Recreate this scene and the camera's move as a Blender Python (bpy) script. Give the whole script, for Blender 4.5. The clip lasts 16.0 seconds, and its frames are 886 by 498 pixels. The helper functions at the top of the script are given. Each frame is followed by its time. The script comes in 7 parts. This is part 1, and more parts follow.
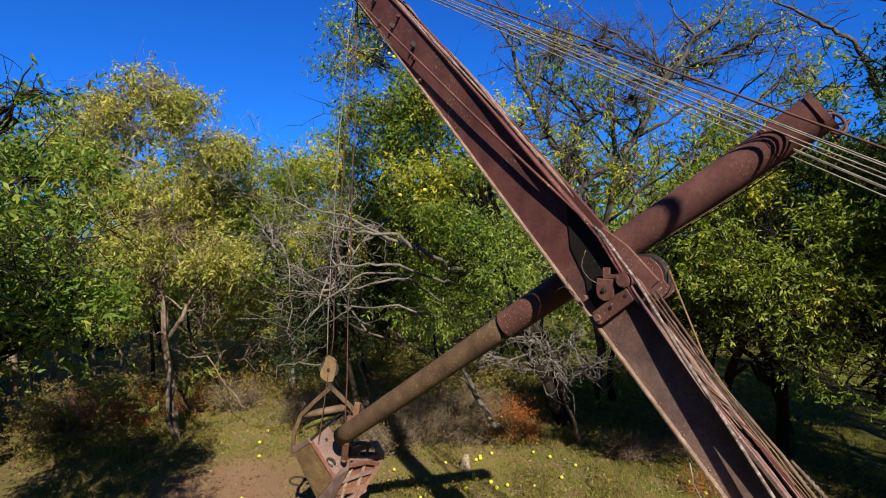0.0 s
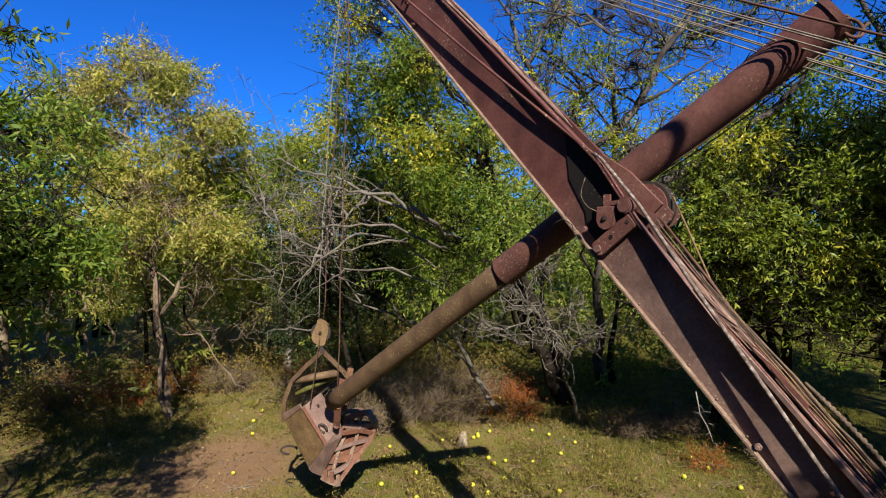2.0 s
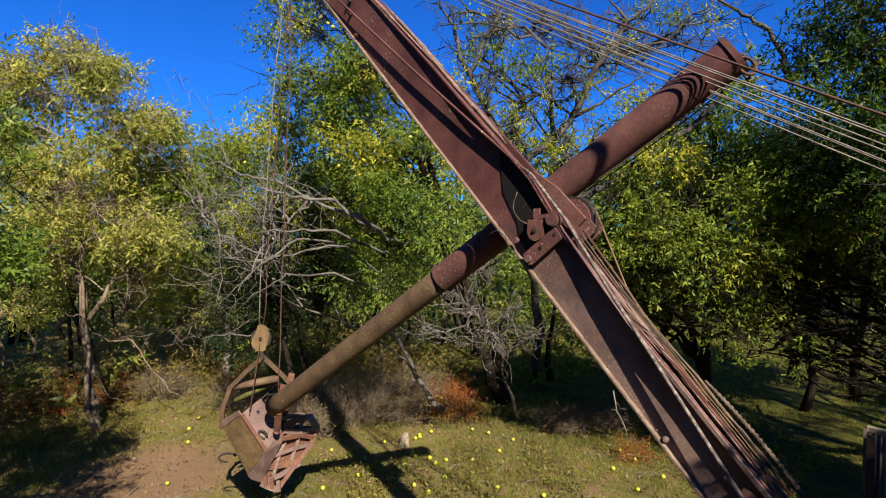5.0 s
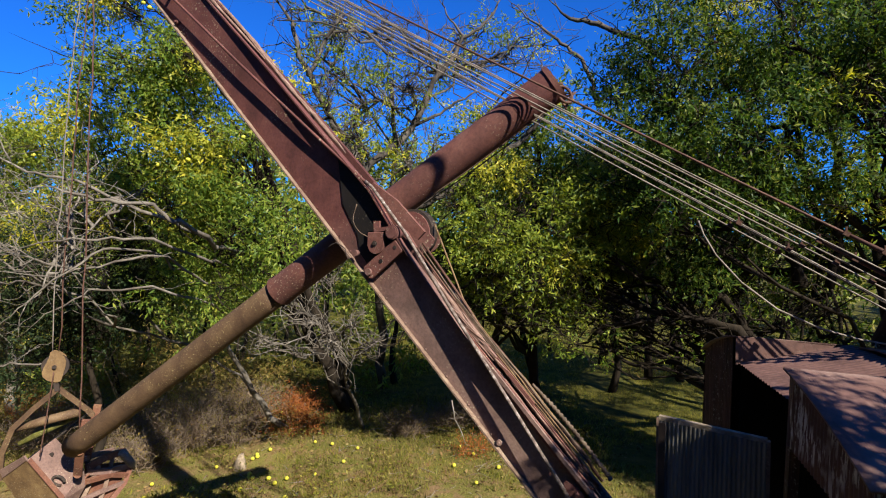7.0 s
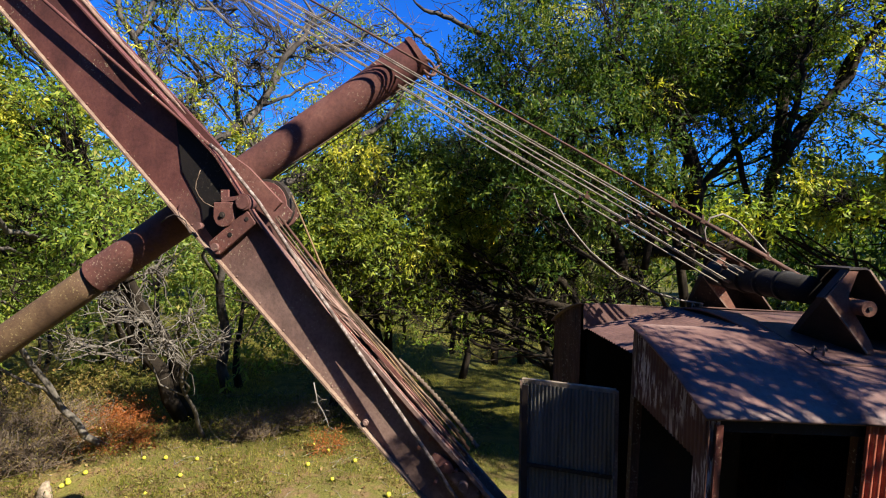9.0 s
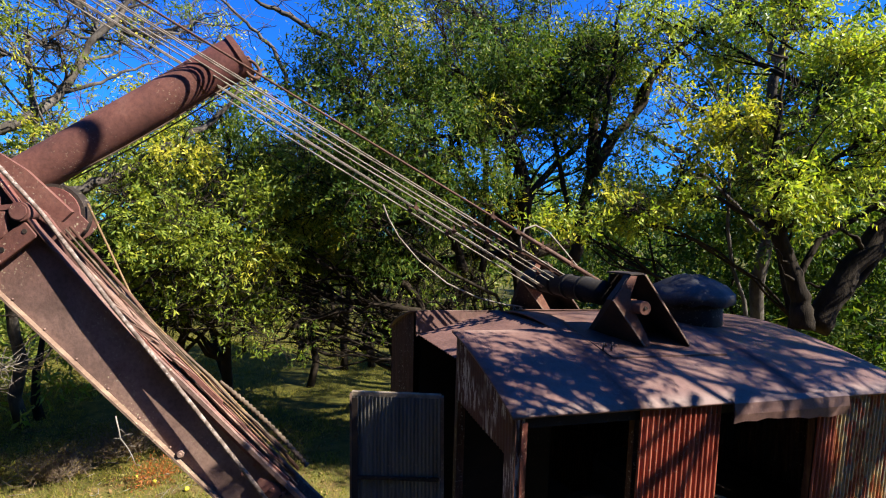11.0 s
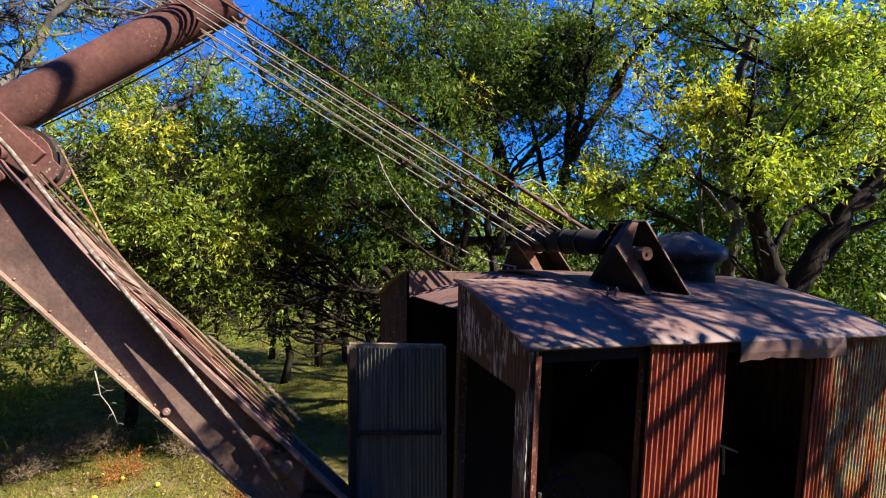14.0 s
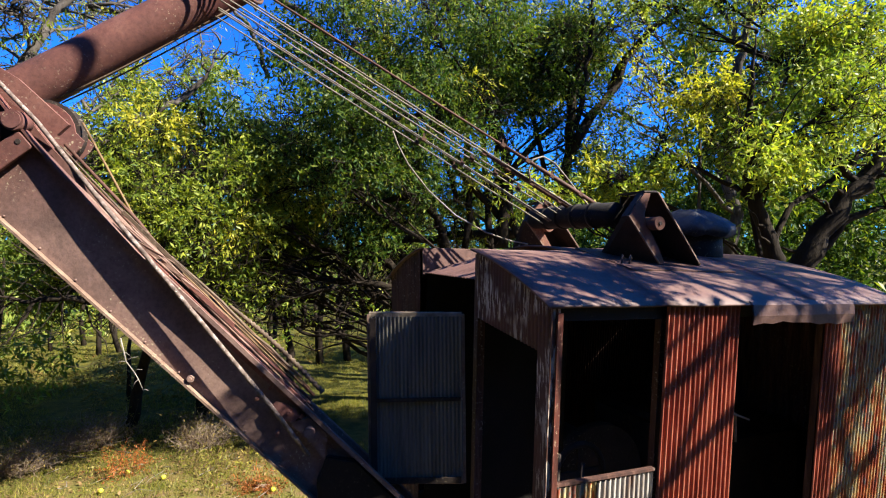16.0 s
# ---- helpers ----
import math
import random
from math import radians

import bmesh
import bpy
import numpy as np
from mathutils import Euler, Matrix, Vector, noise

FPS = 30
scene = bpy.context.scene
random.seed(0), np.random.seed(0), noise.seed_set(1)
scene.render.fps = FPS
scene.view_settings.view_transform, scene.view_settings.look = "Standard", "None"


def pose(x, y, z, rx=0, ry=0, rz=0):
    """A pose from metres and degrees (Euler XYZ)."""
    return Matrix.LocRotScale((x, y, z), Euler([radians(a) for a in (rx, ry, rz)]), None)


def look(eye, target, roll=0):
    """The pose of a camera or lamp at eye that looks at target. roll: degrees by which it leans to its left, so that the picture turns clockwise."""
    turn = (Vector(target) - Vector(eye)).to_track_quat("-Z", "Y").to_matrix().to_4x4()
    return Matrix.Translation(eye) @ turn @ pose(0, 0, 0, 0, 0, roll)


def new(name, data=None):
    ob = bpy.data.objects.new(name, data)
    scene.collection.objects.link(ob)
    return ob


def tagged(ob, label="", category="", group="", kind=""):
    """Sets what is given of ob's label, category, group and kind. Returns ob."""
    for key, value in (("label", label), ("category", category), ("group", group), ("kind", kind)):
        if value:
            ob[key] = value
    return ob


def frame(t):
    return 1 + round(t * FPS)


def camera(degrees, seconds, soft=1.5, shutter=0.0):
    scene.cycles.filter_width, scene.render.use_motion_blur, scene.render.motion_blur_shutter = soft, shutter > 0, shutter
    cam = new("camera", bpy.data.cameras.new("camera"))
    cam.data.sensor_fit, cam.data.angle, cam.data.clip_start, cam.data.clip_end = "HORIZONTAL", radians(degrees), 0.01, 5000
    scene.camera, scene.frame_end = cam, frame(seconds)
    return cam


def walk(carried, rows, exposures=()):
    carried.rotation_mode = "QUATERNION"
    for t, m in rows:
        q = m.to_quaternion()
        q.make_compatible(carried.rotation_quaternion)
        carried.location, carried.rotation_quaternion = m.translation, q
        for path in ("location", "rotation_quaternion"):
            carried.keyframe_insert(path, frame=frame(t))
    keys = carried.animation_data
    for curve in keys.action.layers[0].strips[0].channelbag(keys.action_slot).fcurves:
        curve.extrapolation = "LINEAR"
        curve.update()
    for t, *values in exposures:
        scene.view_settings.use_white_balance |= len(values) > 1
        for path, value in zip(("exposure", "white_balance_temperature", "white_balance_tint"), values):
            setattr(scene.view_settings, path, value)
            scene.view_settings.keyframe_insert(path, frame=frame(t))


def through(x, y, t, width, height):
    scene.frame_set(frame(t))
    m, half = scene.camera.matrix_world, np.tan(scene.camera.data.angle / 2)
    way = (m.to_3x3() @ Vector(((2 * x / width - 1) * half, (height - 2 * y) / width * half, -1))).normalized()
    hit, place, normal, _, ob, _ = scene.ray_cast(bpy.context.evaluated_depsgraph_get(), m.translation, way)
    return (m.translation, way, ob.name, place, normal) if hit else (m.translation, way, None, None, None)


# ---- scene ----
# ---- camera ----
cam = camera(80.64, 16.0, soft=1.1)
# seconds, eye, yaw, pitch, lean (degrees)
PATH = [
    (0, 0.359, -0.231, 4.696, -41.87, -1.92, -0.27),
    (0.5, 0.412, -0.215, 4.609, -41.86, -1.93, -0.27),
    (1, 0.455, -0.184, 4.464, -41.90, -1.95, -0.23),
    (1.5, 0.483, -0.171, 4.318, -41.93, -1.89, -0.25),
    (2, 0.534, -0.127, 4.167, -41.86, -1.99, -0.24),
    (2.5, 0.538, -0.110, 4.090, -41.87, -2.00, -0.29),
    (3, 0.508, -0.114, 4.066, -41.91, -2.00, -0.29),
    (3.2, 0.496, -0.124, 4.077, -41.93, -2.00, -0.25),
    (5.3, 0.447, -0.286, 4.258, -50.43, -1.92, 0.17),
    (5.5, 0.451, -0.286, 4.263, -52.35, -1.89, 0.13),
    (6, 0.458, -0.275, 4.293, -56.49, -1.86, 0.25),
    (6.5, 0.483, -0.281, 4.320, -60.80, -1.72, 0.30),
    (7, 0.532, -0.263, 4.329, -64.82, -1.71, 0.31),
    (7.5, 0.585, -0.231, 4.308, -67.85, -1.67, 0.34),
    (8, 0.619, -0.177, 4.270, -71.07, -1.64, 0.37),
    (8.5, 0.645, -0.137, 4.231, -75.91, -1.69, 0.41),
    (9, 0.637, -0.122, 4.144, -81.20, -1.76, 0.53),
    (9.5, 0.648, -0.163, 4.114, -86.02, -1.81, 0.51),
    (10, 0.644, -0.220, 4.134, -90.79, -1.70, 0.50),
    (10.2, 0.642, -0.229, 4.150, -92.75, -1.60, 0.54),
    (12.3, 0.688, -0.344, 4.279, -98.84, -1.59, 0.06),
    (12.5, 0.698, -0.338, 4.283, -99.07, -1.63, 0.08),
    (13, 0.713, -0.280, 4.260, -99.72, -1.59, -0.02),
    (13.5, 0.731, -0.201, 4.100, -100.25, -1.41, -0.13),
    (14, 0.768, -0.109, 3.862, -100.51, -1.07, -0.25),
    (14.5, 0.792, -0.010, 3.675, -100.76, -0.66, -0.30),
    (15, 0.801, 0.031, 3.590, -100.93, -0.46, -0.43),
    (15.5, 0.769, 0.037, 3.598, -100.94, -0.50, -0.54),
    (16, 0.734, 0.030, 3.664, -100.96, -0.68, -0.66),
]
# the film brightens a little as it turns towards the shade
EXPOSURES = [(0, 0.9), (3, 1.03), (5.5, 1.05), (7, 1.2), (8.5, 1.45), (9.5, 1.65), (13, 1.83), (16, 1.95)]
walk(cam, [(t, pose(x, y, z, 0, 0, yaw) @ pose(0, 0, 0, 90 + pitch) @ pose(0, 0, 0, 0, 0, lean)) for t, x, y, z, yaw, pitch, lean in PATH], EXPOSURES)

# ---- light ----
SUN_AZ = Vector((-0.46, -0.888, 0)).normalized()   # where the sun stands, in plan
SUN_EL = radians(38.9)
world = bpy.data.worlds.new("sky")
scene.world = world
world.use_nodes = True
wn = world.node_tree
sky = wn.nodes.new("ShaderNodeTexSky")
sky.sky_type = "NISHITA"
sky.sun_disc = False
sky.sun_elevation = SUN_EL
sky.sun_rotation = math.atan2(SUN_AZ.x, SUN_AZ.y)
sky.altitude = 300
sky.air_density = 1.0
sky.dust_density = 0.3
sky.ozone_density = 2.0
wn.nodes["Background"].inputs[1].default_value = 0.055
deep = wn.nodes.new("ShaderNodeMix")
deep.data_type, deep.blend_type = "RGBA", "MULTIPLY"
deep.inputs[0].default_value = 1.0
deep.inputs[7].default_value = (0.09, 0.54, 1.48, 1)      # the deep blue of a polarised autumn sky
wn.links.new(sky.outputs[0], deep.inputs[6])
wn.links.new(deep.outputs[2], wn.nodes["Background"].inputs[0])
sun = new("sun", bpy.data.lights.new("sun", "SUN"))
sun.data.energy = 5.0
sun.data.angle = radians(0.5)
sun.data.color = (1.0, 0.93, 0.80)
to_sun = SUN_AZ * math.cos(SUN_EL) + Vector((0, 0, math.sin(SUN_EL)))
sun.matrix_world = look(tuple(to_sun * 60), (0, 0, 0))

# ---- materials ----
def nodes_of(name):
    m = bpy.data.materials.new(name)
    m.use_nodes = True
    t = m.node_tree
    return m, t, t.nodes, t.links, t.nodes["Principled BSDF"]


def tex(t, kind, scale, coord, detail=4.0, rough=0.6, stretch=None):
    n = t.nodes.new(kind)
    if "Scale" in n.inputs:
        n.inputs["Scale"].default_value = scale
    if "Detail" in n.inputs:
        n.inputs["Detail"].default_value = detail
    if "Roughness" in n.inputs:
        n.inputs["Roughness"].default_value = rough
    if stretch:
        mp = t.nodes.new("ShaderNodeMapping")
        mp.inputs["Scale"].default_value = stretch
        t.links.new(coord, mp.inputs["Vector"])
        coord = mp.outputs[0]
    t.links.new(coord, n.inputs["Vector"])
    return n.outputs[0]


def ramp(t, fac, stops):
    r = t.nodes.new("ShaderNodeValToRGB")
    els = r.color_ramp.elements
    while len(els) < len(stops):
        els.new(0.5)
    for e, (p, c) in zip(els, stops):
        e.position = p
        e.color = (*c, 1) if len(c) == 3 else c
    t.links.new(fac, r.inputs[0])
    return r.outputs[0]


def mix(t, fac, a, b, mode="MIX"):
    n = t.nodes.new("ShaderNodeMix")
    n.data_type = "RGBA"
    n.blend_type = mode
    for sock, v in ((n.inputs[0], fac), (n.inputs[6], a), (n.inputs[7], b)):
        if hasattr(v, "is_linked"):
            t.links.new(v, sock)
        else:
            sock.default_value = v if isinstance(v, (int, float)) else (*v, 1)
    return n.outputs[2]


def bump(t, bsdf, height, strength, distance=0.01):
    b = t.nodes.new("ShaderNodeBump")
    b.inputs["Strength"].default_value = strength
    b.inputs["Distance"].default_value = distance
    t.links.new(height, b.inputs["Height"])
    t.links.new(b.outputs[0], bsdf.inputs["Normal"])


def where(t):
    return t.nodes.new("ShaderNodeNewGeometry").outputs["Position"]


def rust(name, dark, mid, light, lichen=0.25, scale=3.0, rough=0.75, fleck=(0.42, 0.36, 0.24), streak=None, worn=None):
    """Weathered painted steel: two scales of rust, pale flecks of lichen and worn paint."""
    m, t, n, l, b = nodes_of(name)
    p = where(t)
    big = tex(t, "ShaderNodeTexNoise", scale, p, 5, 0.65, streak)
    fine = tex(t, "ShaderNodeTexNoise", scale * 14, p, 5, 0.7, streak)
    base = ramp(t, big, [(0.3, dark), (0.52, mid), (0.75, light)])
    base = mix(t, 0.55, base, ramp(t, fine, [(0.25, (0.35, 0.3, 0.3)), (0.55, (1, 1, 1)), (0.8, (1.4, 1.25, 1.1))]), "MULTIPLY")
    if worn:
        # the lower length is browner, and brightened to make up for weak grazing sun
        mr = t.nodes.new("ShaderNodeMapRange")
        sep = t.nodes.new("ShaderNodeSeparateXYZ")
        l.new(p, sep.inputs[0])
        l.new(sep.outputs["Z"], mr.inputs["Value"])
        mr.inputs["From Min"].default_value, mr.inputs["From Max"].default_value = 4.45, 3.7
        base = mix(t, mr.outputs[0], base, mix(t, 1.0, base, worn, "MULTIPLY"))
    spots = ramp(t, tex(t, "ShaderNodeTexNoise", 55, p, 3, 0.6), [(0.60, (0, 0, 0)), (0.68, (1, 1, 1))])
    patch = ramp(t, tex(t, "ShaderNodeTexNoise", 2.3, p, 3, 0.5), [(0.48, (0, 0, 0)), (0.62, (lichen, lichen, lichen))])
    base = mix(t, mix(t, 1.0, spots, patch, "MULTIPLY"), base, fleck)
    l.new(base, b.inputs["Base Color"])
    b.inputs["Roughness"].default_value = rough
    b.inputs["Metallic"].default_value = 0.0
    b.inputs["Specular IOR Level"].default_value = 0.3
    bump(t, b, fine, 0.35, 0.004)
    return m


def flaked(name, dark, mid, bare):
    """Brown painted sheet whose paint comes off in long upright flakes."""
    m, t, n, l, b = nodes_of(name)
    p = where(t)
    big = tex(t, "ShaderNodeTexNoise", 4.0, p, 5, 0.65, None)
    base = ramp(t, big, [(0.3, dark), (0.7, mid)])
    long = tex(t, "ShaderNodeTexNoise", 9.0, p, 4, 0.65, (6, 6, 0.7))
    area = tex(t, "ShaderNodeTexNoise", 3.2, p, 3, 0.5, None)
    flake = mix(t, 1.0, ramp(t, long, [(0.51, (0, 0, 0)), (0.56, (1, 1, 1))]), ramp(t, area, [(0.38, (0, 0, 0)), (0.5, (0.85, 0.85, 0.85))]), "MULTIPLY")
    l.new(mix(t, flake, base, bare), b.inputs["Base Color"])
    b.inputs["Roughness"].default_value = 0.7
    b.inputs["Specular IOR Level"].default_value = 0.3
    bump(t, b, long, 0.35, 0.003)
    return m


def patchwork(name):
    """Old paint in many coats: red, orange, straw and grey-green, worn through in long upright patches."""
    m, t, n, l, b = nodes_of(name)
    p = where(t)
    coats = tex(t, "ShaderNodeTexNoise", 3.2, p, 5, 0.7, (2.6, 2.6, 0.8))
    fine = tex(t, "ShaderNodeTexNoise", 22, p, 5, 0.7, (4, 4, 0.6))
    base = ramp(t, coats, [(0.30, (0.10, 0.13, 0.12)), (0.38, (0.20, 0.035, 0.022)), (0.46, (0.36, 0.11, 0.04)), (0.52, (0.46, 0.34, 0.15)), (0.57, (0.22, 0.23, 0.18)), (0.63, (0.30, 0.06, 0.03)), (0.72, (0.45, 0.19, 0.06))])
    base = mix(t, 0.6, base, ramp(t, fine, [(0.25, (0.4, 0.35, 0.33)), (0.55, (1, 1, 1)), (0.8, (1.5, 1.4, 1.25))]), "MULTIPLY")
    l.new(base, b.inputs["Base Color"])
    b.inputs["Roughness"].default_value = 0.7
    b.inputs["Specular IOR Level"].default_value = 0.3
    bump(t, b, fine, 0.35, 0.004)
    return m


# worn tints the lower boom brown and also lifts its sunlit brightness
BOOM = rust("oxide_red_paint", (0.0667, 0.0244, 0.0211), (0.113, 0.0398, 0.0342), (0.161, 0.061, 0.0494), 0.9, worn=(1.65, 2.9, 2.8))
EDGE = rust("worn_edge_steel", (0.11, 0.0642, 0.0469), (0.193, 0.129, 0.0938), (0.29, 0.218, 0.156), 0.9, 8)
TUBE = rust("red_brown_tube_paint", (0.078, 0.033, 0.027), (0.13, 0.052, 0.041), (0.18, 0.085, 0.065), 0.85, 3, fleck=(0.328, 0.246, 0.18))
TUBE_OLD = rust("brown_tube_paint", (0.066, 0.038, 0.0225), (0.113, 0.067, 0.037), (0.175, 0.115, 0.058), 1.0, 4, fleck=(0.33, 0.265, 0.125))
BUCKET = rust("bucket_rust", (0.0889, 0.0363, 0.0255), (0.162, 0.0691, 0.0436), (0.227, 0.123, 0.0618), 0.5, 5)
DARK = rust("dark_greasy_steel", (0.0144, 0.0108, 0.00864), (0.0324, 0.023, 0.0187), (0.0576, 0.036, 0.0259), 0.3, 6)
ROOF = rust("faded_red_roof", (0.078, 0.042, 0.035), (0.128, 0.069, 0.057), (0.182, 0.114, 0.09), 0.35, 2.2, 0.6, (0.253, 0.227, 0.174))
ROPE = rust("weathered_wire_rope", (0.0907, 0.0756, 0.0605), (0.202, 0.171, 0.141), (0.322, 0.283, 0.232), 0.3, 12)
ROPE_RED = rust("rusty_wire_rope", (0.0486, 0.0243, 0.0162), (0.0915, 0.0432, 0.0297), (0.14, 0.0702, 0.0486), 0.2, 12)
STRAP = rust("worn_red_strap", (0.10, 0.042, 0.034), (0.18, 0.075, 0.06), (0.27, 0.135, 0.105), 0.8, 6)
CABLE = rust("mottled_wire_cable", (0.045, 0.03, 0.024), (0.15, 0.11, 0.09), (0.36, 0.31, 0.28), 0.9, 30, fleck=(0.5, 0.45, 0.4))
# near black, for greasy iron and for recesses whose shade is put into the colour
GREASE_SHADE = rust("black_grease_shade", (0.00432, 0.0036, 0.00288), (0.00864, 0.00648, 0.00576), (0.0144, 0.0101, 0.00792), 0.1, 6)
SHEET_RED = rust("red_corrugated", (0.142, 0.0285, 0.0152), (0.335, 0.083, 0.046), (0.49, 0.19, 0.11), 0.4, 3.5, 0.65, (0.522, 0.399, 0.285), (4, 4, 0.7))
SHEET_MIX = patchwork("flaking_corrugated")
SHEET_PALE = rust("bare_zinc_corrugated", (0.16, 0.09, 0.06), (0.36, 0.33, 0.29), (0.52, 0.5, 0.46), 0.5, 4.0, 0.6, (0.4, 0.12, 0.05), (5, 5, 0.6))
SHEET_GREY = rust("grey_corrugated", (0.064, 0.06, 0.05), (0.128, 0.12, 0.099), (0.2, 0.178, 0.135), 0.5, 3.0, 0.6, (0.334, 0.278, 0.181), (6, 6, 0.5))
POST_RED = rust("flaking_red_post", (0.05, 0.019, 0.014), (0.11, 0.035, 0.025), (0.26, 0.07, 0.04), 0.8, 5.0, 0.55, (0.42, 0.3, 0.2), (5, 5, 0.5))
SHEET_FLAKED = flaked("flaking_brown_sheet", (0.052, 0.026, 0.019), (0.115, 0.05, 0.034), (0.56, 0.48, 0.38))
SHEET_DARK = rust("brown_corrugated", (0.032, 0.0176, 0.0147), (0.08, 0.0378, 0.0276), (0.192, 0.109, 0.0782), 0.9, 3.4, 0.7, (0.336, 0.302, 0.258), (7, 7, 0.45))
VENT = rust("weathered_vent_iron", (0.0216, 0.0216, 0.023), (0.0504, 0.049, 0.0504), (0.0936, 0.09, 0.09), 0.3, 5)


def wood_mat():
    m, t, n, l, b = nodes_of("splintered_timber")
    p = where(t)
    g = tex(t, "ShaderNodeTexNoise", 9, p, 6, 0.7, (9, 1.2, 1.2))
    l.new(ramp(t, g, [(0.3, (0.10, 0.055, 0.04)), (0.55, (0.2, 0.12, 0.09)), (0.75, (0.42, 0.31, 0.25))]), b.inputs["Base Color"])
    b.inputs["Roughness"].default_value = 0.9
    bump(t, b, g, 0.8, 0.01)
    return m


TIMBER = wood_mat()
TIMBER_YELLOW = rust("yellowed_iron", (0.104, 0.06, 0.028), (0.168, 0.104, 0.048), (0.24, 0.16, 0.072), 0.5, 7)
MOSSY = rust("mossy_iron", (0.05, 0.045, 0.015), (0.10, 0.10, 0.02), (0.17, 0.15, 0.03), 0.4, 14)
ROPE_BROWN = rust("brown_wire_rope", (0.06, 0.042, 0.028), (0.11, 0.075, 0.05), (0.18, 0.13, 0.09), 0.3, 14)


def bark_mat(name, a, c, scale=14):
    m, t, n, l, b = nodes_of(name)
    p = where(t)
    g = tex(t, "ShaderNodeTexNoise", scale, p, 6, 0.7, (1, 1, 0.25))
    v = tex(t, "ShaderNodeTexNoise", 3, p, 3, 0.5)
    col = mix(t, ramp(t, v, [(0.35, (0, 0, 0)), (0.7, (1, 1, 1))]), a, c)
    l.new(mix(t, 0.7, col, ramp(t, g, [(0.3, (0.3, 0.3, 0.3)), (0.7, (1.2, 1.2, 1.2))]), "MULTIPLY"), b.inputs["Base Color"])
    b.inputs["Roughness"].default_value = 0.95
    b.inputs["Specular IOR Level"].default_value = 0.1
    bump(t, b, g, 0.9, 0.02)
    return m


BARK = bark_mat("dark_furrowed_bark", (0.0192, 0.0147, 0.0112), (0.0385, 0.0297, 0.021))
BARK_GREY = bark_mat("grey_dead_bark", (0.17, 0.145, 0.12), (0.38, 0.34, 0.29))
BARK_TWIG = bark_mat("brown_grey_bark", (0.05, 0.042, 0.035), (0.14, 0.122, 0.105))
BARK_DEAD = bark_mat("lichened_dead_bark", (0.096, 0.08, 0.0656), (0.24, 0.212, 0.176))
BARK_TAN = bark_mat("peeling_tan_bark", (0.16, 0.11, 0.075), (0.3, 0.235, 0.17))


def leaf_mat(name, cols, gloss=0.2, through=0.38):
    """Leaves: each one takes its own colour; half the light comes through."""
    m, t, n, l, b = nodes_of(name)
    geo = t.nodes.new("ShaderNodeNewGeometry")
    k = len(cols) - 1
    col = ramp(t, geo.outputs["Random Per Island"], [(i / k, c) for i, c in enumerate(cols)])
    wide = tex(t, "ShaderNodeTexNoise", 0.9, geo.outputs["Position"], 2, 0.5)
    col = mix(t, 0.6, col, ramp(t, wide, [(0.3, (0.6, 0.7, 0.6)), (0.7, (1.35, 1.25, 1.1))]), "MULTIPLY")
    l.new(col, b.inputs["Base Color"])
    b.inputs["Roughness"].default_value = 0.45
    b.inputs["Specular IOR Level"].default_value = gloss
    tr = t.nodes.new("ShaderNodeBsdfTranslucent")
    l.new(mix(t, 1.0, col, (1.5, 1.6, 0.55), "MULTIPLY"), tr.inputs[0])
    ms = t.nodes.new("ShaderNodeMixShader")
    ms.inputs[0].default_value = through
    out = n["Material Output"]
    l.new(b.outputs[0], ms.inputs[1])
    l.new(tr.outputs[0], ms.inputs[2])
    l.new(ms.outputs[0], out.inputs["Surface"])
    return m


LEAF_GREEN = leaf_mat("green_leaves", [(0.0711, 0.121, 0.0214), (0.113, 0.178, 0.0274), (0.172, 0.229, 0.0367), (0.271, 0.285, 0.0458)])
LEAF_FRUIT = leaf_mat("turning_leaves", [(0.0709, 0.115, 0.0222), (0.134, 0.182, 0.028), (0.215, 0.247, 0.036), (0.29, 0.31, 0.035)])
LEAF_OLIVE = leaf_mat("olive_autumn_leaves", [(0.155, 0.178, 0.0455), (0.248, 0.265, 0.0607), (0.365, 0.35, 0.0758), (0.419, 0.311, 0.114)])
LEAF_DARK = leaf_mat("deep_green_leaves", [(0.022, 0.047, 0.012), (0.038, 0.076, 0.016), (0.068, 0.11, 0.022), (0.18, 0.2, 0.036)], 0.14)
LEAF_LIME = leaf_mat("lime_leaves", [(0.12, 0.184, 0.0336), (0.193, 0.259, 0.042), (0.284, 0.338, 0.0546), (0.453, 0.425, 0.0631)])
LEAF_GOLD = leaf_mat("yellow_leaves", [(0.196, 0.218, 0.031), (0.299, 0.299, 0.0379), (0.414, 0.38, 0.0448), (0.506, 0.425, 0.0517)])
# kept very dark so that the unseen added wood bounces little light
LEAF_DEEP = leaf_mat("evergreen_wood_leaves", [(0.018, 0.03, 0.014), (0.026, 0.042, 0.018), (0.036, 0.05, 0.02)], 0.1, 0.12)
LEAF_FAR = leaf_mat("distant_leaves", [(0.102, 0.157, 0.034), (0.16, 0.216, 0.0426), (0.228, 0.262, 0.0483), (0.267, 0.223, 0.0639)])
NEEDLE_RUST = leaf_mat("dead_orange_sprays", [(0.17, 0.05, 0.016), (0.27, 0.082, 0.026), (0.36, 0.125, 0.038), (0.22, 0.09, 0.038)], 0.1, 0.25)
BLADE = leaf_mat("grass_blades", [(0.076, 0.094, 0.015), (0.135, 0.138, 0.022), (0.21, 0.19, 0.036), (0.27, 0.222, 0.08)], 0.15, 0.35)
